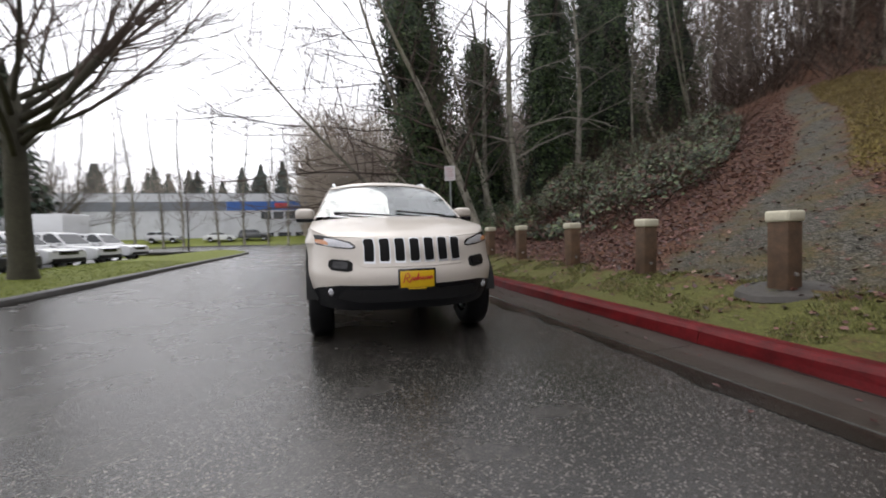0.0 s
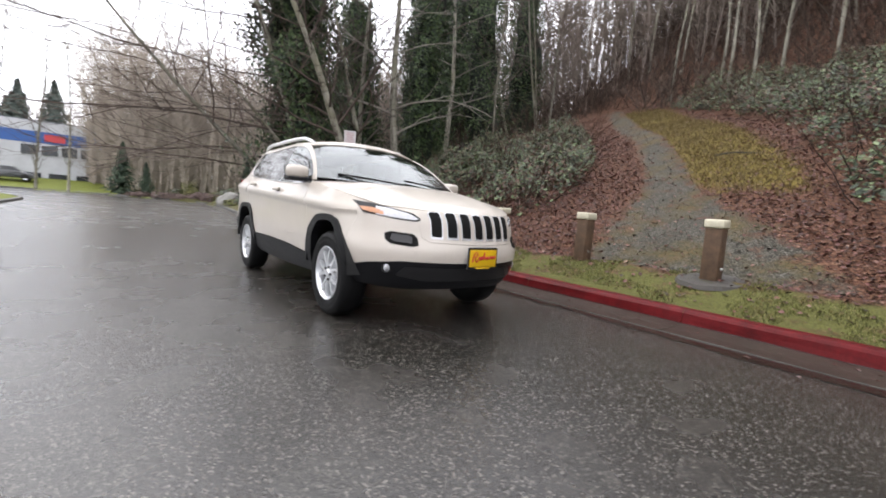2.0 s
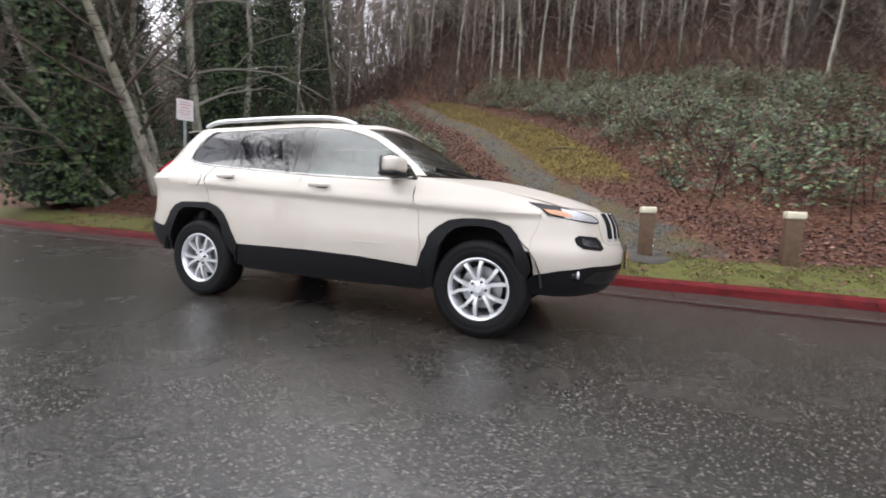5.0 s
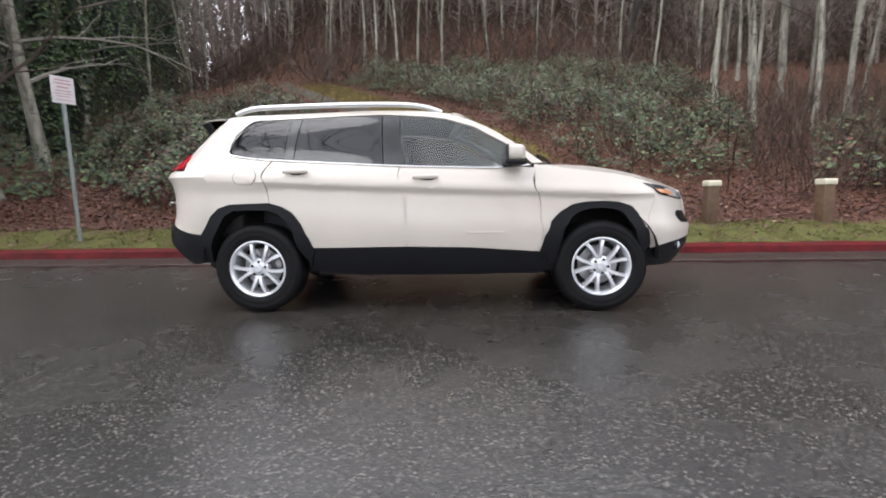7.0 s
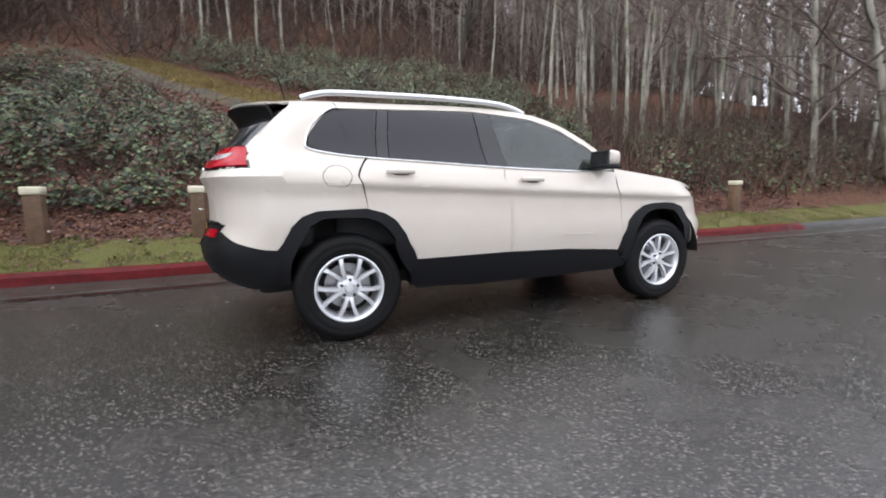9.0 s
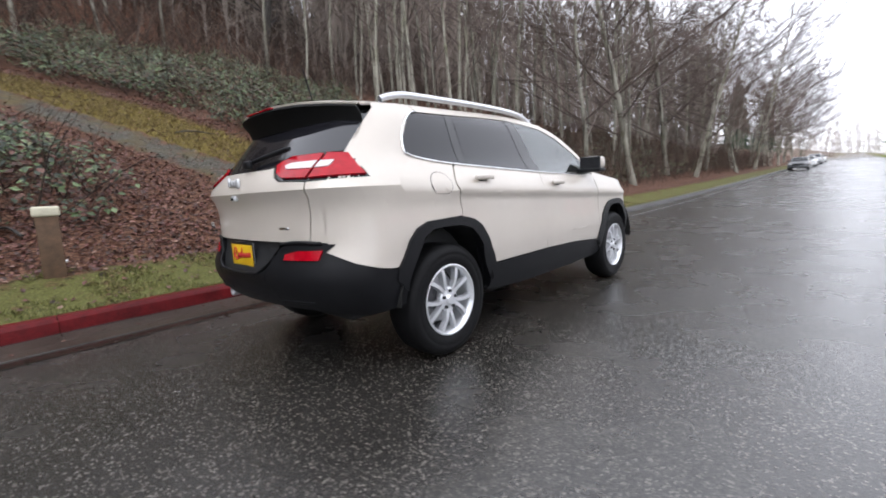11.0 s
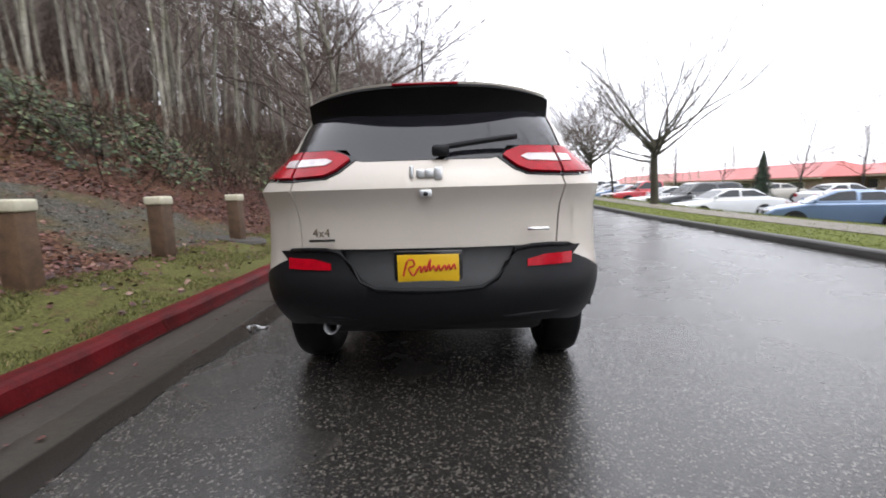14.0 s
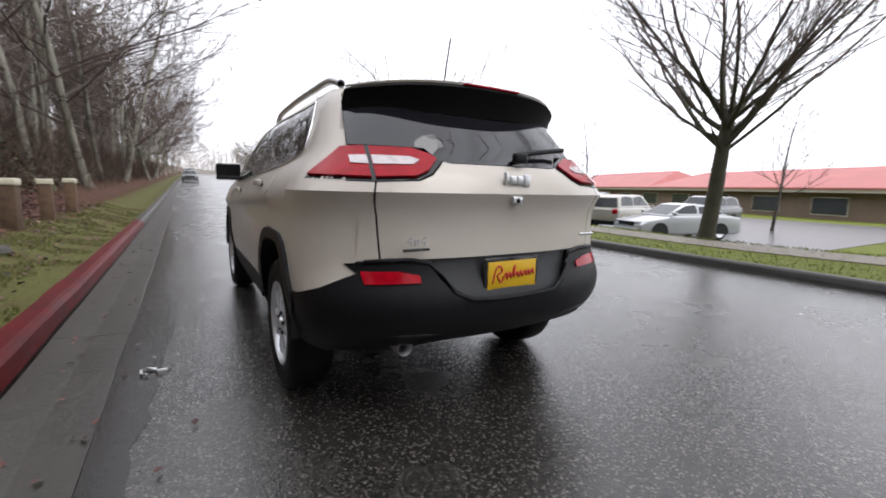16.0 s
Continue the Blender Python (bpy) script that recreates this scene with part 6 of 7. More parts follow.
def brush(name, label, xs, ys, count, high, spread_=0.5, keep=None, thick=1.0, twigs=3, material=None):
    """Brown leafless stems and dead fern, too many to count."""
    v, f = [], []
    for i in range(count):
        x = rng.uniform(*xs)
        y = near_y(x) + rng.uniform(*ys)
        if keep and not keep(x, y):
            continue
        pts, radii = wander(Vector((x, y, hill(x, y) - 0.05)), Vector((rng.uniform(-spread_, spread_), rng.uniform(-spread_, spread_), 1)), high * rng.uniform(0.4, 1.2), thick * rng.uniform(0.004, 0.010), 0.003 * thick, 2, 0.25, -0.02)
        tube(v, f, pts, radii, 3)
        for j in range(twigs):
            q, d = along(pts, rng.uniform(0.2, 0.95))
            tp, tr = wander(q, d + Vector((rng.uniform(-1, 1), rng.uniform(-1, 1), rng.uniform(-0.2, 0.6))), high * rng.uniform(0.15, 0.4), 0.004 * thick, 0.002, 1, 0.2, -0.02)
            tube(v, f, tp, tr, 3)
    return tagged(raw(name, v, f, material or T_STEM, kind="stuff"), label, "brush")


brush("brushwood", "tangled brown brushwood at the foot of the wood", (6.8, 70), (2.1, 11), 9000, 2.0, keep=lambda x, y: (x > 10 or y > 4.5) and not inside(x, y, RIGHT_BED), thick=1.3, twigs=4)
brush("brushwood", "brown leafless brush on the upper slope", (-16, 30), (19, 48), 6500, 3.6, 0.9, keep=lambda x, y: gap_to(x, y, PATH_LINE) > 1.0 and not inside(x, y, RIGHT_BED), thick=3.2, twigs=6, material=T_UPPER)
brush("brushwood", "brown leafless brush under the far trees", (-46, -12), (7, 26), 2400, 2.6, thick=1.8)

# fallen leaves, grass, moss and dry grass
v, f = [], []
while len(f) < 160000:
    x, y = rng.uniform(-11, 12), rng.uniform(2.5, 24.0)
    g, gr, st = cover(x, y)
    if rng.random() > (1 - 1.4 * g) * (1 - 1.3 * gr) * (1 - 0.6 * st) * max(0.3, 1.0 - 0.05 * max(0, y - 5)) * (0.25 if inside(x, y, RIGHT_BED) else 1):
        continue
    leaf(v, f, Vector((x, y, hill(x, y) + rng.uniform(0.005, 0.035))), Vector((rng.uniform(-0.7, 0.7), rng.uniform(-0.7, 0.5), 1)), rng.uniform(0.03, 0.075), 0.8)
raw("leaf_litter", v, f, T_LITTER, kind="stuff", category="leaves", label="wet reddish-brown fallen leaves on the slope")


def blades(name, label, material, count, where, low, high, wide=0.005):
    v, f = [], []
    made = 0
    while made < count:
        x, y, ok = where()
        if not ok:
            continue
        made += 1
        p = Vector((x, y, hill(x, y) - 0.01))
        a = rng.uniform(0, 6.28)
        h = rng.uniform(low, high)
        s, t = Vector((math.cos(a), math.sin(a), 0)) * wide, Vector((rng.uniform(-1, 1), rng.uniform(-1, 1), 0)) * h * 0.7
        k = len(v)
        v += [p - s, p + s, p + t + Vector((0, 0, h))]
        f.append((k, k + 1, k + 2))
    return tagged(raw(name, v, f, material, kind="stuff"), label, "grass")


def verge_spot():
    x = rng.uniform(-11, 13)
    e = rng.uniform(0.22, 1.7)
    y = near_y(x) + e
    return x, y, near_noise(x, y, 2, 1.9) > -0.04 + 0.5 * max(0, e - 0.9)


blades("grass", "short mossy grass along the kerb", T_GRASS, 60000, verge_spot, 0.015, 0.05, 0.006)
blades("grass", "thin mown grass on the far verge", T_LAWN, 30000, lambda: (lambda x: (x, far_y(x) - rng.uniform(0.22, 5.0), True))(rng.uniform(-14, 26)), 0.02, 0.06, 0.012)


def straw_spot():
    x, y = rng.uniform(-9, 5), rng.uniform(6, 22)
    return x, y, cover(x, y)[2] > rng.uniform(0.2, 0.9)


blades("dry_grass", "tussocks of yellowed dry grass beside the path", T_STRAW, 16000, straw_spot, 0.05, 0.16, 0.008)

# ---- far woods that close the view ----
def far_wood(name, label, centre, radius, a0, a1, count, z0, high, material, twigs=30, slope=False, deep=1.25):
    """A distant belt of bare wood: stems with feathered twigs."""
    v, f = [], []
    for i in range(count):
        a = radians(a0 + (a1 - a0) * (i + rng.random()) / count)
        r = radius * rng.uniform(0.9, deep)
        x, y = centre[0] + r * math.cos(a), centre[1] + r * math.sin(a)
        if slope:
            z0 = hill(x, y) - 0.3
        h = high * rng.uniform(0.6, 1.15)
        pts, radii = wander(Vector((x, y, z0)), Vector((rng.uniform(-0.1, 0.1), rng.uniform(-0.1, 0.1), 1)), h, 0.09, 0.02, 4, 0.08, 0.0)
        tube(v, f, pts, radii, 3)
        for k in range(twigs):
            p, d = along(pts, rng.uniform(0.06, 0.98))
            tp, tr = wander(p, Vector((rng.uniform(-1, 1), rng.uniform(-1, 1), rng.uniform(0.2, 1.0))), h * rng.uniform(0.08, 0.28), 0.04, 0.014, 1, 0.2, 0.04)
            tube(v, f, tp, tr, 3)
    return tagged(raw(name, v, f, material, kind="stuff"), label, "woods")


# both wood colours are lightened to stand in for haze, the far one more
T_MIDWOOD = plain("upper_wood_paled_for_haze", (0.22, 0.182, 0.156), 0.95, vary=0.3, scale=0.4)
T_FARWOOD = plain("far_wood_paled_for_haze", (0.36, 0.31, 0.265), 0.95, vary=0.25, scale=0.3)
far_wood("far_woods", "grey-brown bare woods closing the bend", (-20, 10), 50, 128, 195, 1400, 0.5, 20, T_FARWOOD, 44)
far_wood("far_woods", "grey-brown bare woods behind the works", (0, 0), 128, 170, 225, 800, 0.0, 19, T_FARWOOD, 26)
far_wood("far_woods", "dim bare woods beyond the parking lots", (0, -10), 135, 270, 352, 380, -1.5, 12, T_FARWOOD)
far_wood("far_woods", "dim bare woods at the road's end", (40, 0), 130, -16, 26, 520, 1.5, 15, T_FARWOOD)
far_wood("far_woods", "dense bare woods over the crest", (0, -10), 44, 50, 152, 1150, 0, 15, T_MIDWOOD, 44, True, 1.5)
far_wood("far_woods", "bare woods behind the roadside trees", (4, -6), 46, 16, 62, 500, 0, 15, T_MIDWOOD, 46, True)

# ---- buildings ----
B_WHITE = plain("white_painted_wall", (0.5, 0.51, 0.54), 0.6, vary=0.12, scale=0.6)
B_BLUE = plain("blue_wall_band", (0.03, 0.10, 0.33), 0.5, vary=0.1, scale=0.6)
B_GREYBAND = plain("slate_grey_band", (0.14, 0.15, 0.17), 0.5, vary=0.15, scale=0.6)
B_REDSIGN = plain("red_sign_face", (0.50, 0.04, 0.05), 0.4, vary=0.1)
B_GLASS = plain("dark_window_glass", (0.03, 0.035, 0.04), 0.08, vary=0.2)
# roof red is slightly paled and desaturated to carry distance haze
B_ROOFRED = plain("red_metal_roof", (0.38, 0.105, 0.095), 0.5, vary=0.15, scale=0.5, bump_s=0.1)
B_BRICK = plain("brown_stucco", (0.16, 0.115, 0.085), 0.8, vary=0.15, scale=0.8)
B_TRIM = plain("cream_fascia", (0.38, 0.35, 0.29), 0.6, vary=0.1)


def bpart(name, parent, material, *dims, bevel=0.0, label=""):
    bm = bmesh.new()
    box(bm, *dims, bevel)
    return part(name, bm, material, parent, label, smooth=False)


works = empty("works_building", Matrix.Translation((-78, -3.2, 0)), "long white works building with blue and grey band", "building")
bpart("wall", works, B_WHITE, -16, 0, -44, 0, -0.5, 9.2)
bpart("roof", works, B_GREYBAND, -16.2, -0.3, -43.8, -0.3, 9.2, 9.35)
bpart("band", works, B_BLUE, -0.1, 0.06, -14.5, 0.06, 6.2, 7.8, label="bright blue wall band")
bpart("band", works, B_GREYBAND, -0.1, 0.06, -44.05, -14.55, 6.2, 7.8, label="slate grey wall band")
bpart("sign_face", works, B_REDSIGN, 0.06, 0.2, -6.4, -4.2, 6.5, 7.5, label="plain red sign panel")
for i in range(4):
    w1 = bpart("window", works, B_WHITE, 0.0, 0.1, -8.9 + 2.1 * i, -7.0 + 2.1 * i, 4.5, 6.0)
    bpart("pane", w1, B_GLASS, 0.09, 0.13, -8.8 + 2.1 * i, -7.1 + 2.1 * i, 4.6, 5.9)
for i in range(3):
    bpart("loading_door", works, B_GLASS, 0.0, 0.12, -9.0 + 3.0 * i, -6.8 + 3.0 * i, 0.4, 2.1)
for i in range(6):
    bpart("downpipe", works, B_WHITE, 0.0, 0.14, -15.2 - 5 * i, -15.0 - 5 * i, 0, 6.2)

mall = empty("red_roofed_building", Matrix.Translation((52, -66, -1.6)) @ Matrix.Rotation(radians(-22), 4, "Z"), "long low brown building under a red metal roof", "building")
bpart("wall", mall, B_BRICK, -48, 48, -12, 0, -0.5, 3.1)
for i in range(14):
    w1 = bpart("window", mall, B_TRIM, -45 + 6.6 * i, -41.6 + 6.6 * i, -0.02, 0.1, 0.9, 2.6)
    bpart("pane", w1, B_GLASS, -44.9 + 6.6 * i, -41.7 + 6.6 * i, 0.09, 0.13, 1.0, 2.5)
bpart("fascia", mall, B_TRIM, -49, 49, 0.9, 1.25, 3.0, 3.45)
for a, b, top_z in ((-49, -18, 5.6), (-18, 12, 6.1), (12, 49, 5.6)):
    rv = [(a, 1.4, 3.45), (b, 1.4, 3.45), (b - 3, -5.5, top_z), (a + 3, -5.5, top_z), (a, -12.5, 3.45), (b, -12.5, 3.45), (a, 1.4, 3.3), (b, 1.4, 3.3), (b, -12.5, 3.3), (a, -12.5, 3.3)]
    raw("roof", rv, [(0, 1, 2, 3), (3, 2, 5, 4), (0, 3, 4), (1, 5, 2), (6, 7, 1, 0), (8, 9, 4, 5), (7, 8, 5, 1), (9, 6, 0, 4), (6, 9, 8, 7)], B_ROOFRED, mall, label="red standing-seam roof")

hall = empty("red_roofed_building", Matrix.Translation((134, -70, -1.9)) @ Matrix.Rotation(radians(-2), 4, "Z"), "far low brown building under a red roof paled for haze", "building")
bpart("wall", hall, B_BRICK, -58, 58, -12, 0, -0.5, 3.3)
for i in range(14):
    w1 = bpart("window", hall, B_TRIM, -54 + 7.8 * i, -49.5 + 7.8 * i, -0.02, 0.1, 0.9, 2.6)
    bpart("pane", w1, B_GLASS, -53.9 + 7.8 * i, -49.6 + 7.8 * i, 0.09, 0.13, 1.0, 2.5)
bpart("fascia", hall, B_TRIM, -59, 59, 0.9, 1.25, 3.1, 3.5)
rv = [(-59, 1.4, 3.5), (59, 1.4, 3.5), (55, -5.5, 6.4), (-55, -5.5, 6.4), (-59, -12.5, 3.5), (59, -12.5, 3.5), (-59, 1.4, 3.35), (59, 1.4, 3.35), (59, -12.5, 3.35), (-59, -12.5, 3.35)]
raw("roof", rv, [(0, 1, 2, 3), (3, 2, 5, 4), (0, 3, 4), (1, 5, 2), (6, 7, 1, 0), (8, 9, 4, 5), (7, 8, 5, 1), (9, 6, 0, 4), (6, 9, 8, 7)], B_ROOFRED, hall, label="red standing-seam roof")


# ---- other vehicles ----
def vpaint(name, c, metal=0.2):
    return plain(name, c, 0.3, metal, vary=0.04, scale=2, coat=1.0)


V_PAINT = {"white": vpaint("white_car_paint", (0.62, 0.63, 0.64), 0), "silver": vpaint("silver_car_paint", (0.38, 0.39, 0.40), 0.5), "blue": vpaint("pale_blue_car_paint", (0.14, 0.21, 0.33), 0.4),
           "dark": vpaint("dark_grey_car_paint", (0.045, 0.048, 0.052), 0.3), "red": vpaint("red_car_paint", (0.42, 0.02, 0.03), 0.1), "maroon": vpaint("maroon_car_paint", (0.16, 0.02, 0.03), 0.2), "beige": vpaint("champagne_car_paint", (0.36, 0.34, 0.30), 0.3)}
V_GLASS = plain("vehicle_window", (0.02, 0.023, 0.026), 0.05, vary=0.2)

SHAPES = {
    "sedan": dict(L=4.7, W=0.9, body=[(-2.33, 0.35), (-2.36, 0.62), (-2.30, 0.93), (-1.75, 1.00), (0.95, 0.97), (2.0, 0.80), (2.32, 0.62), (2.34, 0.34), (2.1, 0.22), (-2.1, 0.24)],
                  cabin=[(-1.78, 0.98), (-1.05, 1.40), (-0.2, 1.46), (0.25, 1.42), (1.12, 0.96)], axle=(1.42, -1.36), r=0.32),
    "suv": dict(L=4.75, W=0.93, body=[(-2.35, 0.40), (-2.38, 0.70), (-2.34, 1.08), (-2.2, 1.13), (0.95, 1.10), (2.05, 0.98), (2.33, 0.80), (2.36, 0.42), (2.1, 0.30), (-2.1, 0.32)],
                cabin=[(-2.24, 1.10), (-2.05, 1.62), (-1.6, 1.72), (0.0, 1.73), (0.35, 1.68), (1.05, 1.09)], axle=(1.42, -1.38), r=0.36),
    "pickup": dict(L=5.7, W=0.98, body=[(-2.85, 0.50), (-2.88, 0.80), (-2.86, 1.15), (-0.55, 1.15), (-0.5, 1.12), (1.3, 1.12), (2.55, 1.02), (2.82, 0.92), (2.85, 0.48), (2.6, 0.38), (-2.6, 0.42)],
                   cabin=[(-0.58, 1.12), (-0.5, 1.70), (-0.2, 1.80), (0.55, 1.80), (0.8, 1.74), (1.4, 1.11)], axle=(1.85, -1.75), r=0.39),
}


def slab(polys, w0, w1, z0, z1, bevel, arches=(), ar=0.4):
    """A side outline drawn across, narrowing towards the top."""
    bm = bmesh.new()
    wide = lambda z: w0 + (w1 - w0) * min(1, max(0, (z - z0) / max(1e-6, z1 - z0)))
    left = [bm.verts.new((x, wide(z), z)) for x, z in polys]
    right = [bm.verts.new((x, -wide(z), z)) for x, z in polys]
    bm.faces.new(left)
    bm.faces.new(right[::-1])
    n = len(polys)
    for i in range(n):
        bm.faces.new((left[i], right[i], right[(i + 1) % n], left[(i + 1) % n]))
    bmesh.ops.recalc_face_normals(bm, faces=bm.faces)
    bmesh.ops.bevel(bm, geom=bm.edges[:], offset=bevel, segments=3, affect="EDGES", profile=0.6)
    return bm


def vehicle(name, kind, colour, label, group=""):
    d = SHAPES[kind]
    top = empty(name, Matrix(), label, "car", group)
    paint, w, r = V_PAINT[colour], d["W"], d["r"]
    crisp(part("body", slab(d["body"], w, w, 0, 1, 0.09), paint, top), 40)
    zc, zt = d["cabin"][0][1], max(z for x, z in d["cabin"])
    crisp(part("cabin", slab(d["cabin"], w - 0.07, w - 0.25, zc, zt, 0.06), paint, top), 40)
    wide = lambda z: (w - 0.07) + (-0.18) * (z - zc) / (zt - zc)
    cx = [p[0] for p in d["cabin"]]
    # side glass
    inset = []
    mx, mz = sum(cx) / len(cx), sum(p[1] for p in d["cabin"]) / len(cx)
    for x, z in d["cabin"]:
        inset.append((mx + (x - mx) * 0.86, mz + 0.01 + (z - mz) * 0.70))
    halves = [[p for p in inset if p[0] < mx] + [(mx - 0.06, inset[0][1] + 0.82 * (zt - zc) * 0.70), (mx - 0.06, inset[0][1])], [(mx + 0.04, inset[0][1]), (mx + 0.04, inset[0][1] + 0.82 * (zt - zc) * 0.70)] + [p for p in inset if p[0] > mx]]
    for s in (1, -1):
        for h in halves:
            if len(h) < 3:
                continue
            v = [(x, s * (wide(z) + 0.006), z) for x, z in h] + [(x, s * (wide(z) - 0.02), z) for x, z in h]
            n = len(h)
            raw("side_window", v, [tuple(range(n)), tuple(range(2 * n - 1, n - 1, -1))] + [(i, n + i, n + (i + 1) % n, (i + 1) % n) for i in range(n)], V_GLASS, top)
    # screens
    for a, b in ((d["cabin"][-1], d["cabin"][-2]), (d["cabin"][0], d["cabin"][1])):
        sgn = 1 if a[0] > mx else -1
        p0, p1 = Vector((a[0], 0, a[1])).lerp(Vector((b[0], 0, b[1])), 0.12), Vector((a[0], 0, a[1])).lerp(Vector((b[0], 0, b[1])), 0.92)
        nn = Vector((-(p1.z - p0.z), 0, p1.x - p0.x)).normalized()
        nn = nn if nn.x * sgn > 0 else -nn
        v = []
        for o in (0.008, -0.02):
            for p in (p0, p1):
                for s in (1, -1):
                    q = p + nn * o
                    v.append((q.x, s * (wide(p.z) - 0.09), q.z))
        raw("windscreen" if sgn > 0 else "rear_window", v, [(0, 1, 3, 2), (4, 6, 7, 5), (0, 2, 6, 4), (1, 5, 7, 3), (0, 4, 5, 1), (2, 3, 7, 6)], V_GLASS, top)
    xf, xr = max(p[0] for p in d["body"]), min(p[0] for p in d["body"])
    zl = 0.68 if kind == "sedan" else 0.88
    for s in (1, -1):
        bm = bmesh.new()
        box(bm, xf - 0.16, xf - 0.02, min(s * 0.52, s * 0.80), max(s * 0.52, s * 0.80), zl - 0.06, zl + 0.07, 0.03)
        part("headlamp", bm, C_HEAD, top)
        bm = bmesh.new()
        box(bm, xr + 0.0, xr + 0.12, min(s * 0.60, s * 0.84), max(s * 0.60, s * 0.84), zl - 0.02, zl + 0.2, 0.03)
        part("tail_lamp", bm, C_RED, top)
        bm = bmesh.new()
        xm = d["cabin"][-1][0] - 0.25
        box(bm, xm - 0.05, xm + 0.06, min(s * (w - 0.02), s * (w + 0.16)), max(s * (w - 0.02), s * (w + 0.16)), zc + 0.02, zc + 0.15, 0.03)
        part("door_mirror", bm, paint, top)
        for ax in d["axle"]:
            hub = new("wheel")
            hub.parent = top
            hub.matrix_local = Matrix.Translation((ax, s * (w - 0.10), r)) @ Matrix.Rotation(0 if s > 0 else math.pi, 4, "Z")
            crisp(part("tyre", lathe([(r * 0.64, -0.1), (r * 0.92, -0.1), (r, -0.07), (r, 0.07), (r * 0.92, 0.105), (r * 0.64, 0.1)], 24), C_TYRE, hub), 40)
            crisp(part("rim", lathe([(0.0, 0.085), (r * 0.2, 0.09), (r * 0.25, 0.07), (r * 0.56, 0.085), (r * 0.65, 0.102), (r * 0.66, 0.0)], 20), C_SILVER, hub), 30)
            v, f = [], []
            for k in range(13):
                a = math.pi * (-0.05 + 1.1 * k / 12)
                for y in (w + 0.004, w - 0.2):
                    v.append((ax + (r + 0.07) * math.cos(a), s * y, r + (r + 0.07) * math.sin(a)))
            f = [(2 * k, 2 * k + 2, 2 * k + 3, 2 * k + 1) for k in range(12)]
            v2 = [(x, y, z) for x, y, z in v[0::2]]
            raw("wheel_arch", v2 + [(x, y - s * 0.02, z) for x, y, z in v2], [tuple(range(13))] + [(k, k + 1, 14 + k, 13 + k) for k in range(12)], C_DARK, top)
    bm = bmesh.new()
    box(bm, xf - 0.10, xf + 0.012, -0.50, 0.50, zl - 0.14, zl + 0.03, 0.02)
    part("grille", bm, C_GLOSS, top)
    bm = bmesh.new()
    zb = d["body"][0][1]
    box(bm, xf - 0.14, xf + 0.02, -w + 0.1, w - 0.1, zb - 0.08, zb + 0.10, 0.03)
    part("front_bumper", bm, C_CLAD if kind != "sedan" else paint, top)
    bm = bmesh.new()
    box(bm, xr - 0.02, xr + 0.14, -w + 0.1, w - 0.1, zb - 0.05, zb + 0.14, 0.03)
    part("rear_bumper", bm, C_CLAD if kind != "sedan" else paint, top)
    if kind == "pickup":
        bm = bmesh.new()
        box(bm, -2.75, -0.62, -0.82, 0.82, 1.10, 1.165, 0.01)
        part("cargo_bed", bm, C_DARK, top)
    return top


def park(ob, x, y, turn, z=None):
    ob.matrix_world = Matrix.Translation((x, y, (hill(x, y) + 0.03) if z is None else z)) @ Matrix.Rotation(radians(turn), 4, "Z")
    return ob


EAST = [("suv", "beige", "champagne and maroon off-roader parked tail to the road", 10.0, -17.6, -80), ("sedan", "blue", "pale blue sedan parked nose to the verge", 12.1, -14.6, 62), ("sedan", "silver", "silver sedan parked nose to the verge", 6.6, -16.4, 70),
        ("sedan", "white", "white sedan parked nose to the verge", 17.0, -13.4, 88), ("suv", "dark", "dark grey estate parked nose to the verge", 20.2, -13.8, 90), ("sedan", "white", "small white sedan parked in the row", 23.6, -14.0, 88),
        ("pickup", "red", "bright red pickup parked in the row", 27.2, -14.6, 84), ("sedan", "maroon", "dark red sedan parked in the row", 31.0, -14.8, 90), ("sedan", "blue", "blue sedan parked in the row", 34.5, -15.0, 90), ("sedan", "white", "white sedan parked far along the row", 38.5, -15.4, 92), ("suv", "white", "white wagon parked far along the row", 43, -16.0, 90), ("sedan", "dark", "dark sedan parked far along the row", 48, -16.5, 90),
        ("suv", "silver", "grey people carrier in the second row", 16.5, -23.5, -88), ("sedan", "white", "white sedan in the second row", 23, -24.5, -90), ("sedan", "beige", "beige sedan in the second row", 30, -25, 90), ("suv", "dark", "dark wagon in the second row", 9.5, -24, 90)]
for kind, col, lab, x, y, turn in EAST:
    park(vehicle({"suv": "estate_car", "sedan": "sedan", "pickup": "pickup"}[kind], kind, col, lab, "cars in the east lot"), x, y, turn)
WEST = [("suv", "dark", "dark grey estate parked behind the verge", -12.9, -13.4, 84), ("pickup", "white", "white pickup parked behind the verge", -16.4, -14.0, 78), ("pickup", "white", "white pickup with a red door mark", -20.3, -14.2, 80)]
for kind, col, lab, x, y, turn in WEST:
    ob = park(vehicle({"suv": "estate_car", "pickup": "pickup"}[kind], kind, col, lab, "trucks in the west yard"), x, y, turn)
bm = bmesh.new()
box(bm, 0.1, 0.85, 0.975, 0.988, 0.72, 0.95, 0.004)
part("door_mark", bm, B_REDSIGN, ob, "plain red door mark")
truck = vehicle("box_truck", "pickup", "white", "white box truck with a tall plain cargo box", "trucks in the west yard")
bm = bmesh.new()
box(bm, -5.6, -0.72, -1.15, 1.15, 0.75, 3.0, 0.04)
part("cargo_box", bm, V_PAINT["white"], truck, "plain white cargo box")
park(truck, -25.5, -14.8, 82)
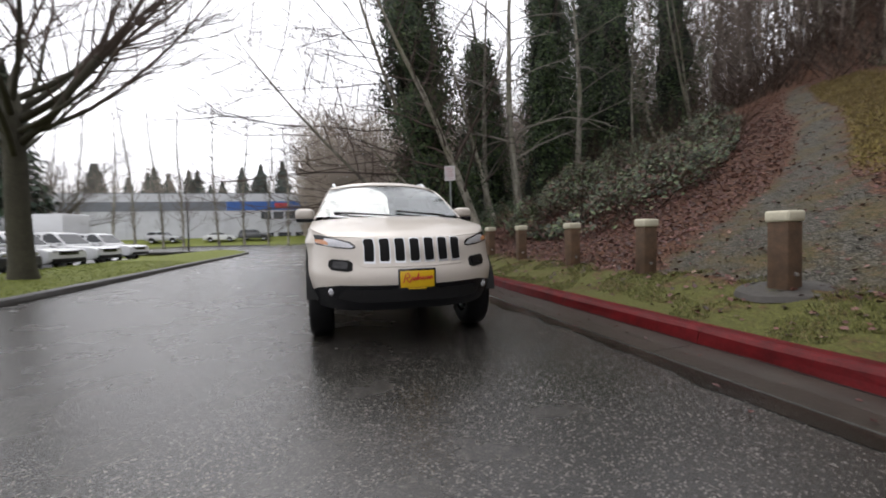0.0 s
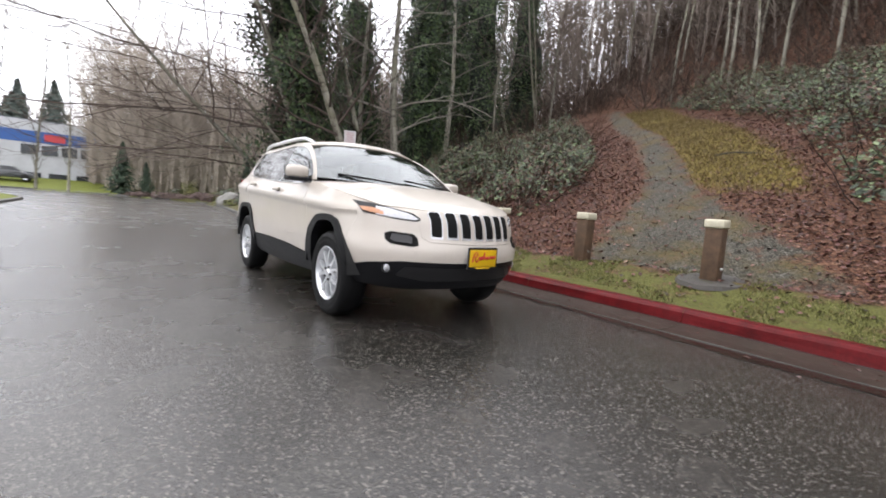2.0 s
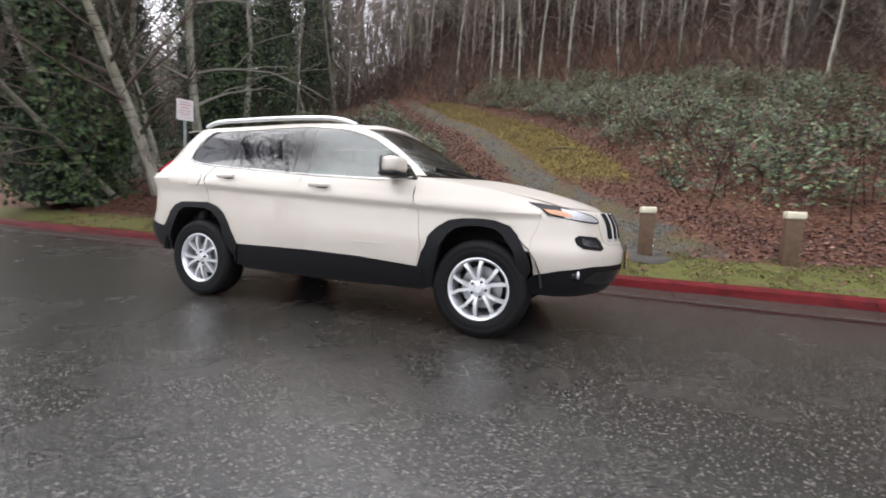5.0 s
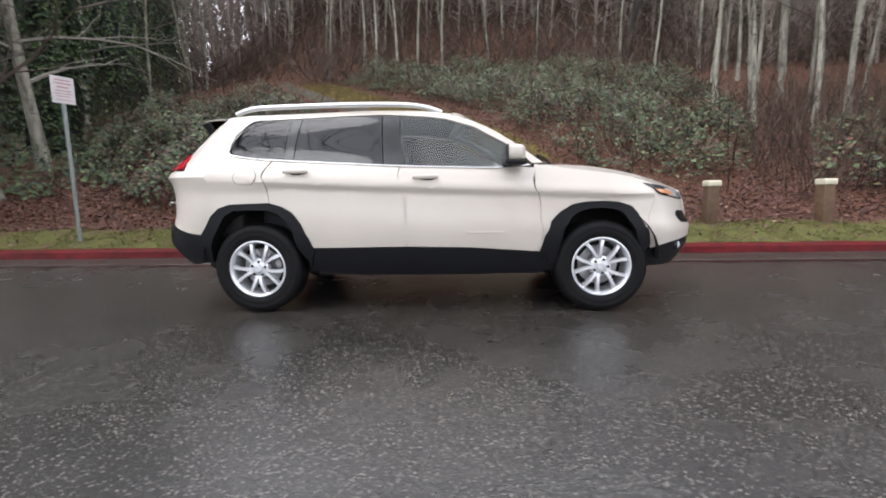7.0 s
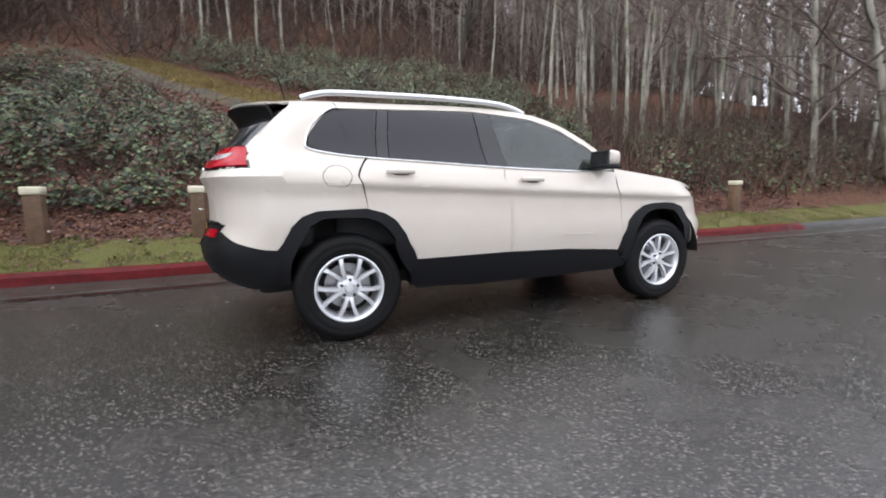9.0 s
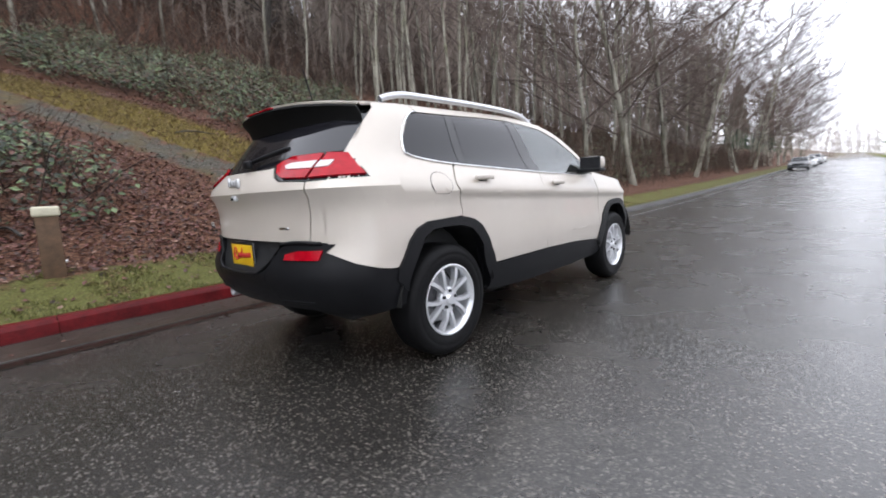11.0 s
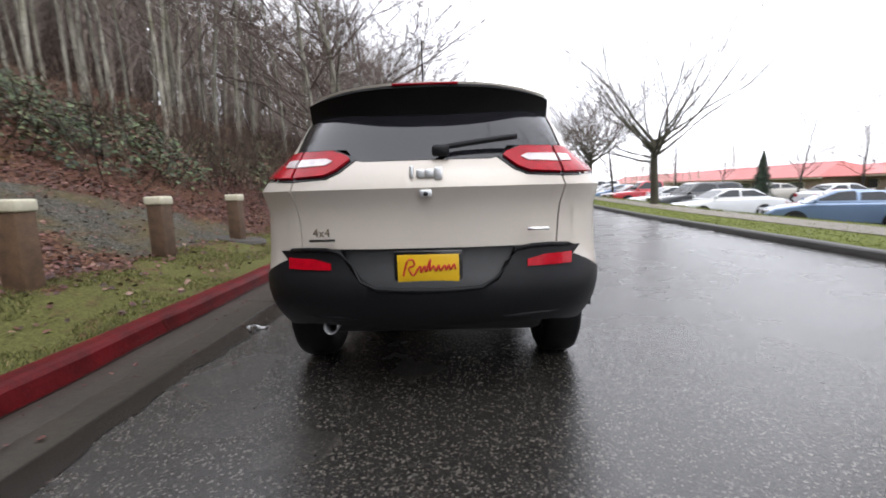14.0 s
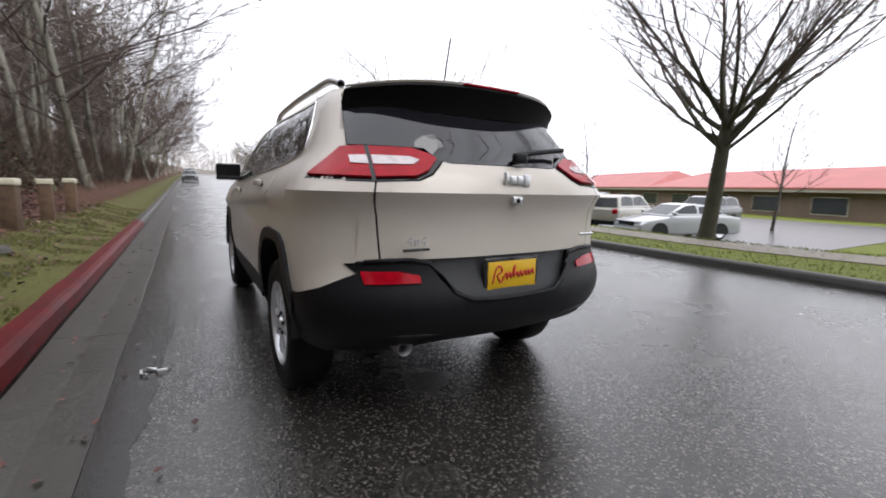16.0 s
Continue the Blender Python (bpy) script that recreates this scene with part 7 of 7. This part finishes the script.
ROADCARS = [("sedan", "dark", "dark sedan parked at the kerb far ahead", 60.0, 0.65, 179), ("sedan", "white", "white sedan parked at the kerb far ahead", 74.0, 0.5, 179), ("suv", "silver", "silver wagon parked at the kerb far ahead", 88.0, 0.3, 179), ("sedan", "white", "pale sedan parked at the kerb far off", 104.0, 0.1, 179), ("suv", "dark", "dark wagon parked by the works", -70, -12, 88), ("sedan", "white", "white sedan parked by the works", -69.5, -17, 90), ("suv", "silver", "silver wagon parked by the works", -69.5, -25, 90)]
for kind, col, lab, x, y, turn in ROADCARS:
    park(vehicle({"suv": "estate_car", "sedan": "sedan"}[kind], kind, col, lab, "cars parked far off"), x, y, turn, lift(x) if x > 0 else None)

# ---- road sign, litter, sticks and the garden bed ----
S_POLE = plain("galvanised_post", (0.22, 0.24, 0.23), 0.5, 0.6, vary=0.15)
S_FACE = plain("white_sign_face", (0.50, 0.47, 0.47), 0.45, vary=0.08)
S_RED = plain("faded_red_lettering", (0.38, 0.20, 0.21), 0.5, vary=0.1)
sx, sy = -6.3, 2.85
sign = empty("road_sign", Matrix.Translation((sx, sy, hill(sx, sy))) @ Matrix.Rotation(radians(-28), 4, "Z"), "small white parking sign on a grey post", "sign")
zt = 2.96 - hill(sx, sy)
bpart("post", sign, S_POLE, -0.025, 0.025, -0.025, 0.025, -0.3, zt - 0.02, bevel=0.008)
face = bpart("sign_plate", sign, S_FACE, 0.027, 0.033, -0.155, 0.155, zt - 0.43, zt, bevel=0.002, label="white sign plate")
for i, (zz, ww, hh) in enumerate(((0.05, 0.10, 0.018), (0.10, 0.11, 0.022), (0.16, 0.08, 0.022), (0.22, 0.10, 0.018), (0.27, 0.11, 0.012), (0.31, 0.09, 0.012), (0.37, 0.11, 0.010))):
    bpart("sign_bar", face, S_RED, 0.033, 0.035, -ww, ww, zt - zz - hh, zt - zz)
W_PAPER = plain("white_paper_scrap", (0.65, 0.65, 0.66), 0.6, vary=0.1)
v, f = [], []
tube(v, f, [Vector(p) for p in ((0, 0, 0.012), (0.03, 0.03, 0.02), (0.075, 0.035, 0.018), (0.10, 0.005, 0.014), (0.085, -0.035, 0.012), (0.04, -0.05, 0.014), (0.05, -0.095, 0.012), (0.09, -0.11, 0.012))], [0.009] * 8, 5)
scrap = raw("paper_scrap", v, f, W_PAPER, smooth=True, category="litter", label="curled white scrap lying on the gutter edge")
scrap.location = (-0.93, 1.53, 0.004)
for i, (x0, y0, L, a) in enumerate(((0.3, 9.6, 1.7, 0.1), (3.6, 6.6, 0.9, 1.1), (-3.0, 4.7, 0.8, 2.2))):
    v, f = [], []
    pts, radii = wander(Vector((0, 0, 0)), Vector((math.cos(a), math.sin(a), 0.02)), L, 0.022, 0.010, 7, 0.12, 0)
    pts = [Vector((p.x, p.y, hill(x0 + p.x, y0 + p.y) + 0.03 + 0.05 * math.sin(k))) for k, p in enumerate(pts)]
    tube(v, f, pts, radii, 6)
    st = raw("fallen_branch", v, f, T_DARKBARK, smooth=True, category="branch", label="dark fallen branch lying across the slope", group="fallen branches")
    st.location = (x0, y0, 0)
G_ROCK = plain("mossy_grey_rock", (0.16, 0.155, 0.14), 0.8, vary=0.35, scale=2.5, bump_s=0.6)
for i, (x, y, s) in enumerate(((-30.6, 5.0, 1.05), (-32.2, 5.3, 0.6), (-29.0, 4.9, 0.5), (-40.5, 5.2, 0.55), (-44.5, 4.4, 0.5), (-46.6, 3.4, 0.45), (-35.5, 5.6, 0.5), (-49.5, 1.6, 0.4))):
    bm = bmesh.new()
    bmesh.ops.create_icosphere(bm, subdivisions=3, radius=1.0)
    for vtx in bm.verts:
        vtx.co *= 1 + 0.35 * noise.noise(vtx.co * 1.4 + Vector((i * 7, 0, 0)))
        vtx.co = Vector((vtx.co.x * s * 1.3, vtx.co.y * s, vtx.co.z * s * 0.7))
    rock = link(bm, "garden_rock", G_ROCK, smooth=True, category="rock", label="mossy grey boulder in the garden bed", group="garden rocks")
    rock.location = (x, y, hill(x, y) + 0.1)


def shrub(x, y, r, h, material, label, n=900, size=0.14):
    v, f = [], []
    for i in range(n):
        d = Vector((rng.gauss(0, 1), rng.gauss(0, 1), abs(rng.gauss(0, 1)))).normalized()
        k = (0.75 + 0.4 * near_noise(d.x + x, d.y + y, d.z, 1.8)) * rng.uniform(0.5, 1.0) ** 0.4
        leaf(v, f, Vector((d.x * r * k, d.y * r * k, 0.05 + d.z * h * k)), d + Vector((rng.uniform(-.5, .5), rng.uniform(-.5, .5), 0.2)), size * rng.uniform(0.6, 1.4))
    ob = raw("shrub", v, f, material, category="shrub", label=label, group="garden shrubs")
    ob.location = (x, y, hill(x, y))


T_HEATHER = islands("brown_heather", [(0.0, (0.05, 0.033, 0.03)), (0.6, (0.11, 0.075, 0.068)), (1.0, (0.19, 0.14, 0.12))], 0.8, 0.2)
shrub(-24.6, 6.3, 1.3, 1.5, T_REDSHRUB, "red-leaved shrub in the garden bed", 1500)
shrub(-27.8, 5.5, 0.8, 0.9, T_REDSHRUB, "low red-leaved shrub in the garden bed")
shrub(-25.6, 5.0, 1.2, 0.9, T_BRAMBLE, "rounded green shrub by the kerb", 1300)
shrub(-28.6, 4.6, 0.9, 0.5, T_GRASS, "pale green tufted shrub in the garden bed")
shrub(-33.6, 4.9, 1.0, 0.7, T_GRASS, "yellow-green tufted shrub in the garden bed", 1100)
shrub(-37.5, 6.0, 1.6, 1.3, T_BRAMBLE, "broad green shrub in the garden bed", 1600)
shrub(-39.2, 5.4, 1.2, 1.0, T_GRASS, "yellow-green rounded shrub in the garden bed", 1200)
shrub(-46.5, 4.2, 1.3, 2.3, T_GRASS, "tall rounded yellow-green shrub in the garden bed", 1600)
shrub(-49.5, 3.2, 0.9, 1.1, T_BRAMBLE, "small green rounded shrub in the garden bed")
for x, y, r in ((-51.2, 0.0, 1.5), (-48.6, 1.9, 1.6), (-46.0, 2.9, 1.7), (-43.6, 4.2, 1.9), (-42.0, 4.9, 1.6), (-38.6, 4.9, 1.2), (-35.6, 4.9, 1.1)):
    shrub(x, y, r, 0.75, T_HEATHER, "low brown heather clump in the garden bed", 1300, 0.12)
v, f = [], []
for i in range(230):
    x = rng.uniform(-8, 11)
    y = near_y(x) - abs(rng.gauss(0, 0.35)) - 0.05
    leaf(v, f, Vector((x, y, 0.022 + lift(x))), Vector((rng.uniform(-0.3, 0.3), rng.uniform(-0.3, 0.3), 1)), rng.uniform(0.02, 0.055), 0.7)
raw("gutter_leaves", v, f, T_LITTER, kind="stuff", category="leaves", label="scattered brown leaves washed along the gutter")
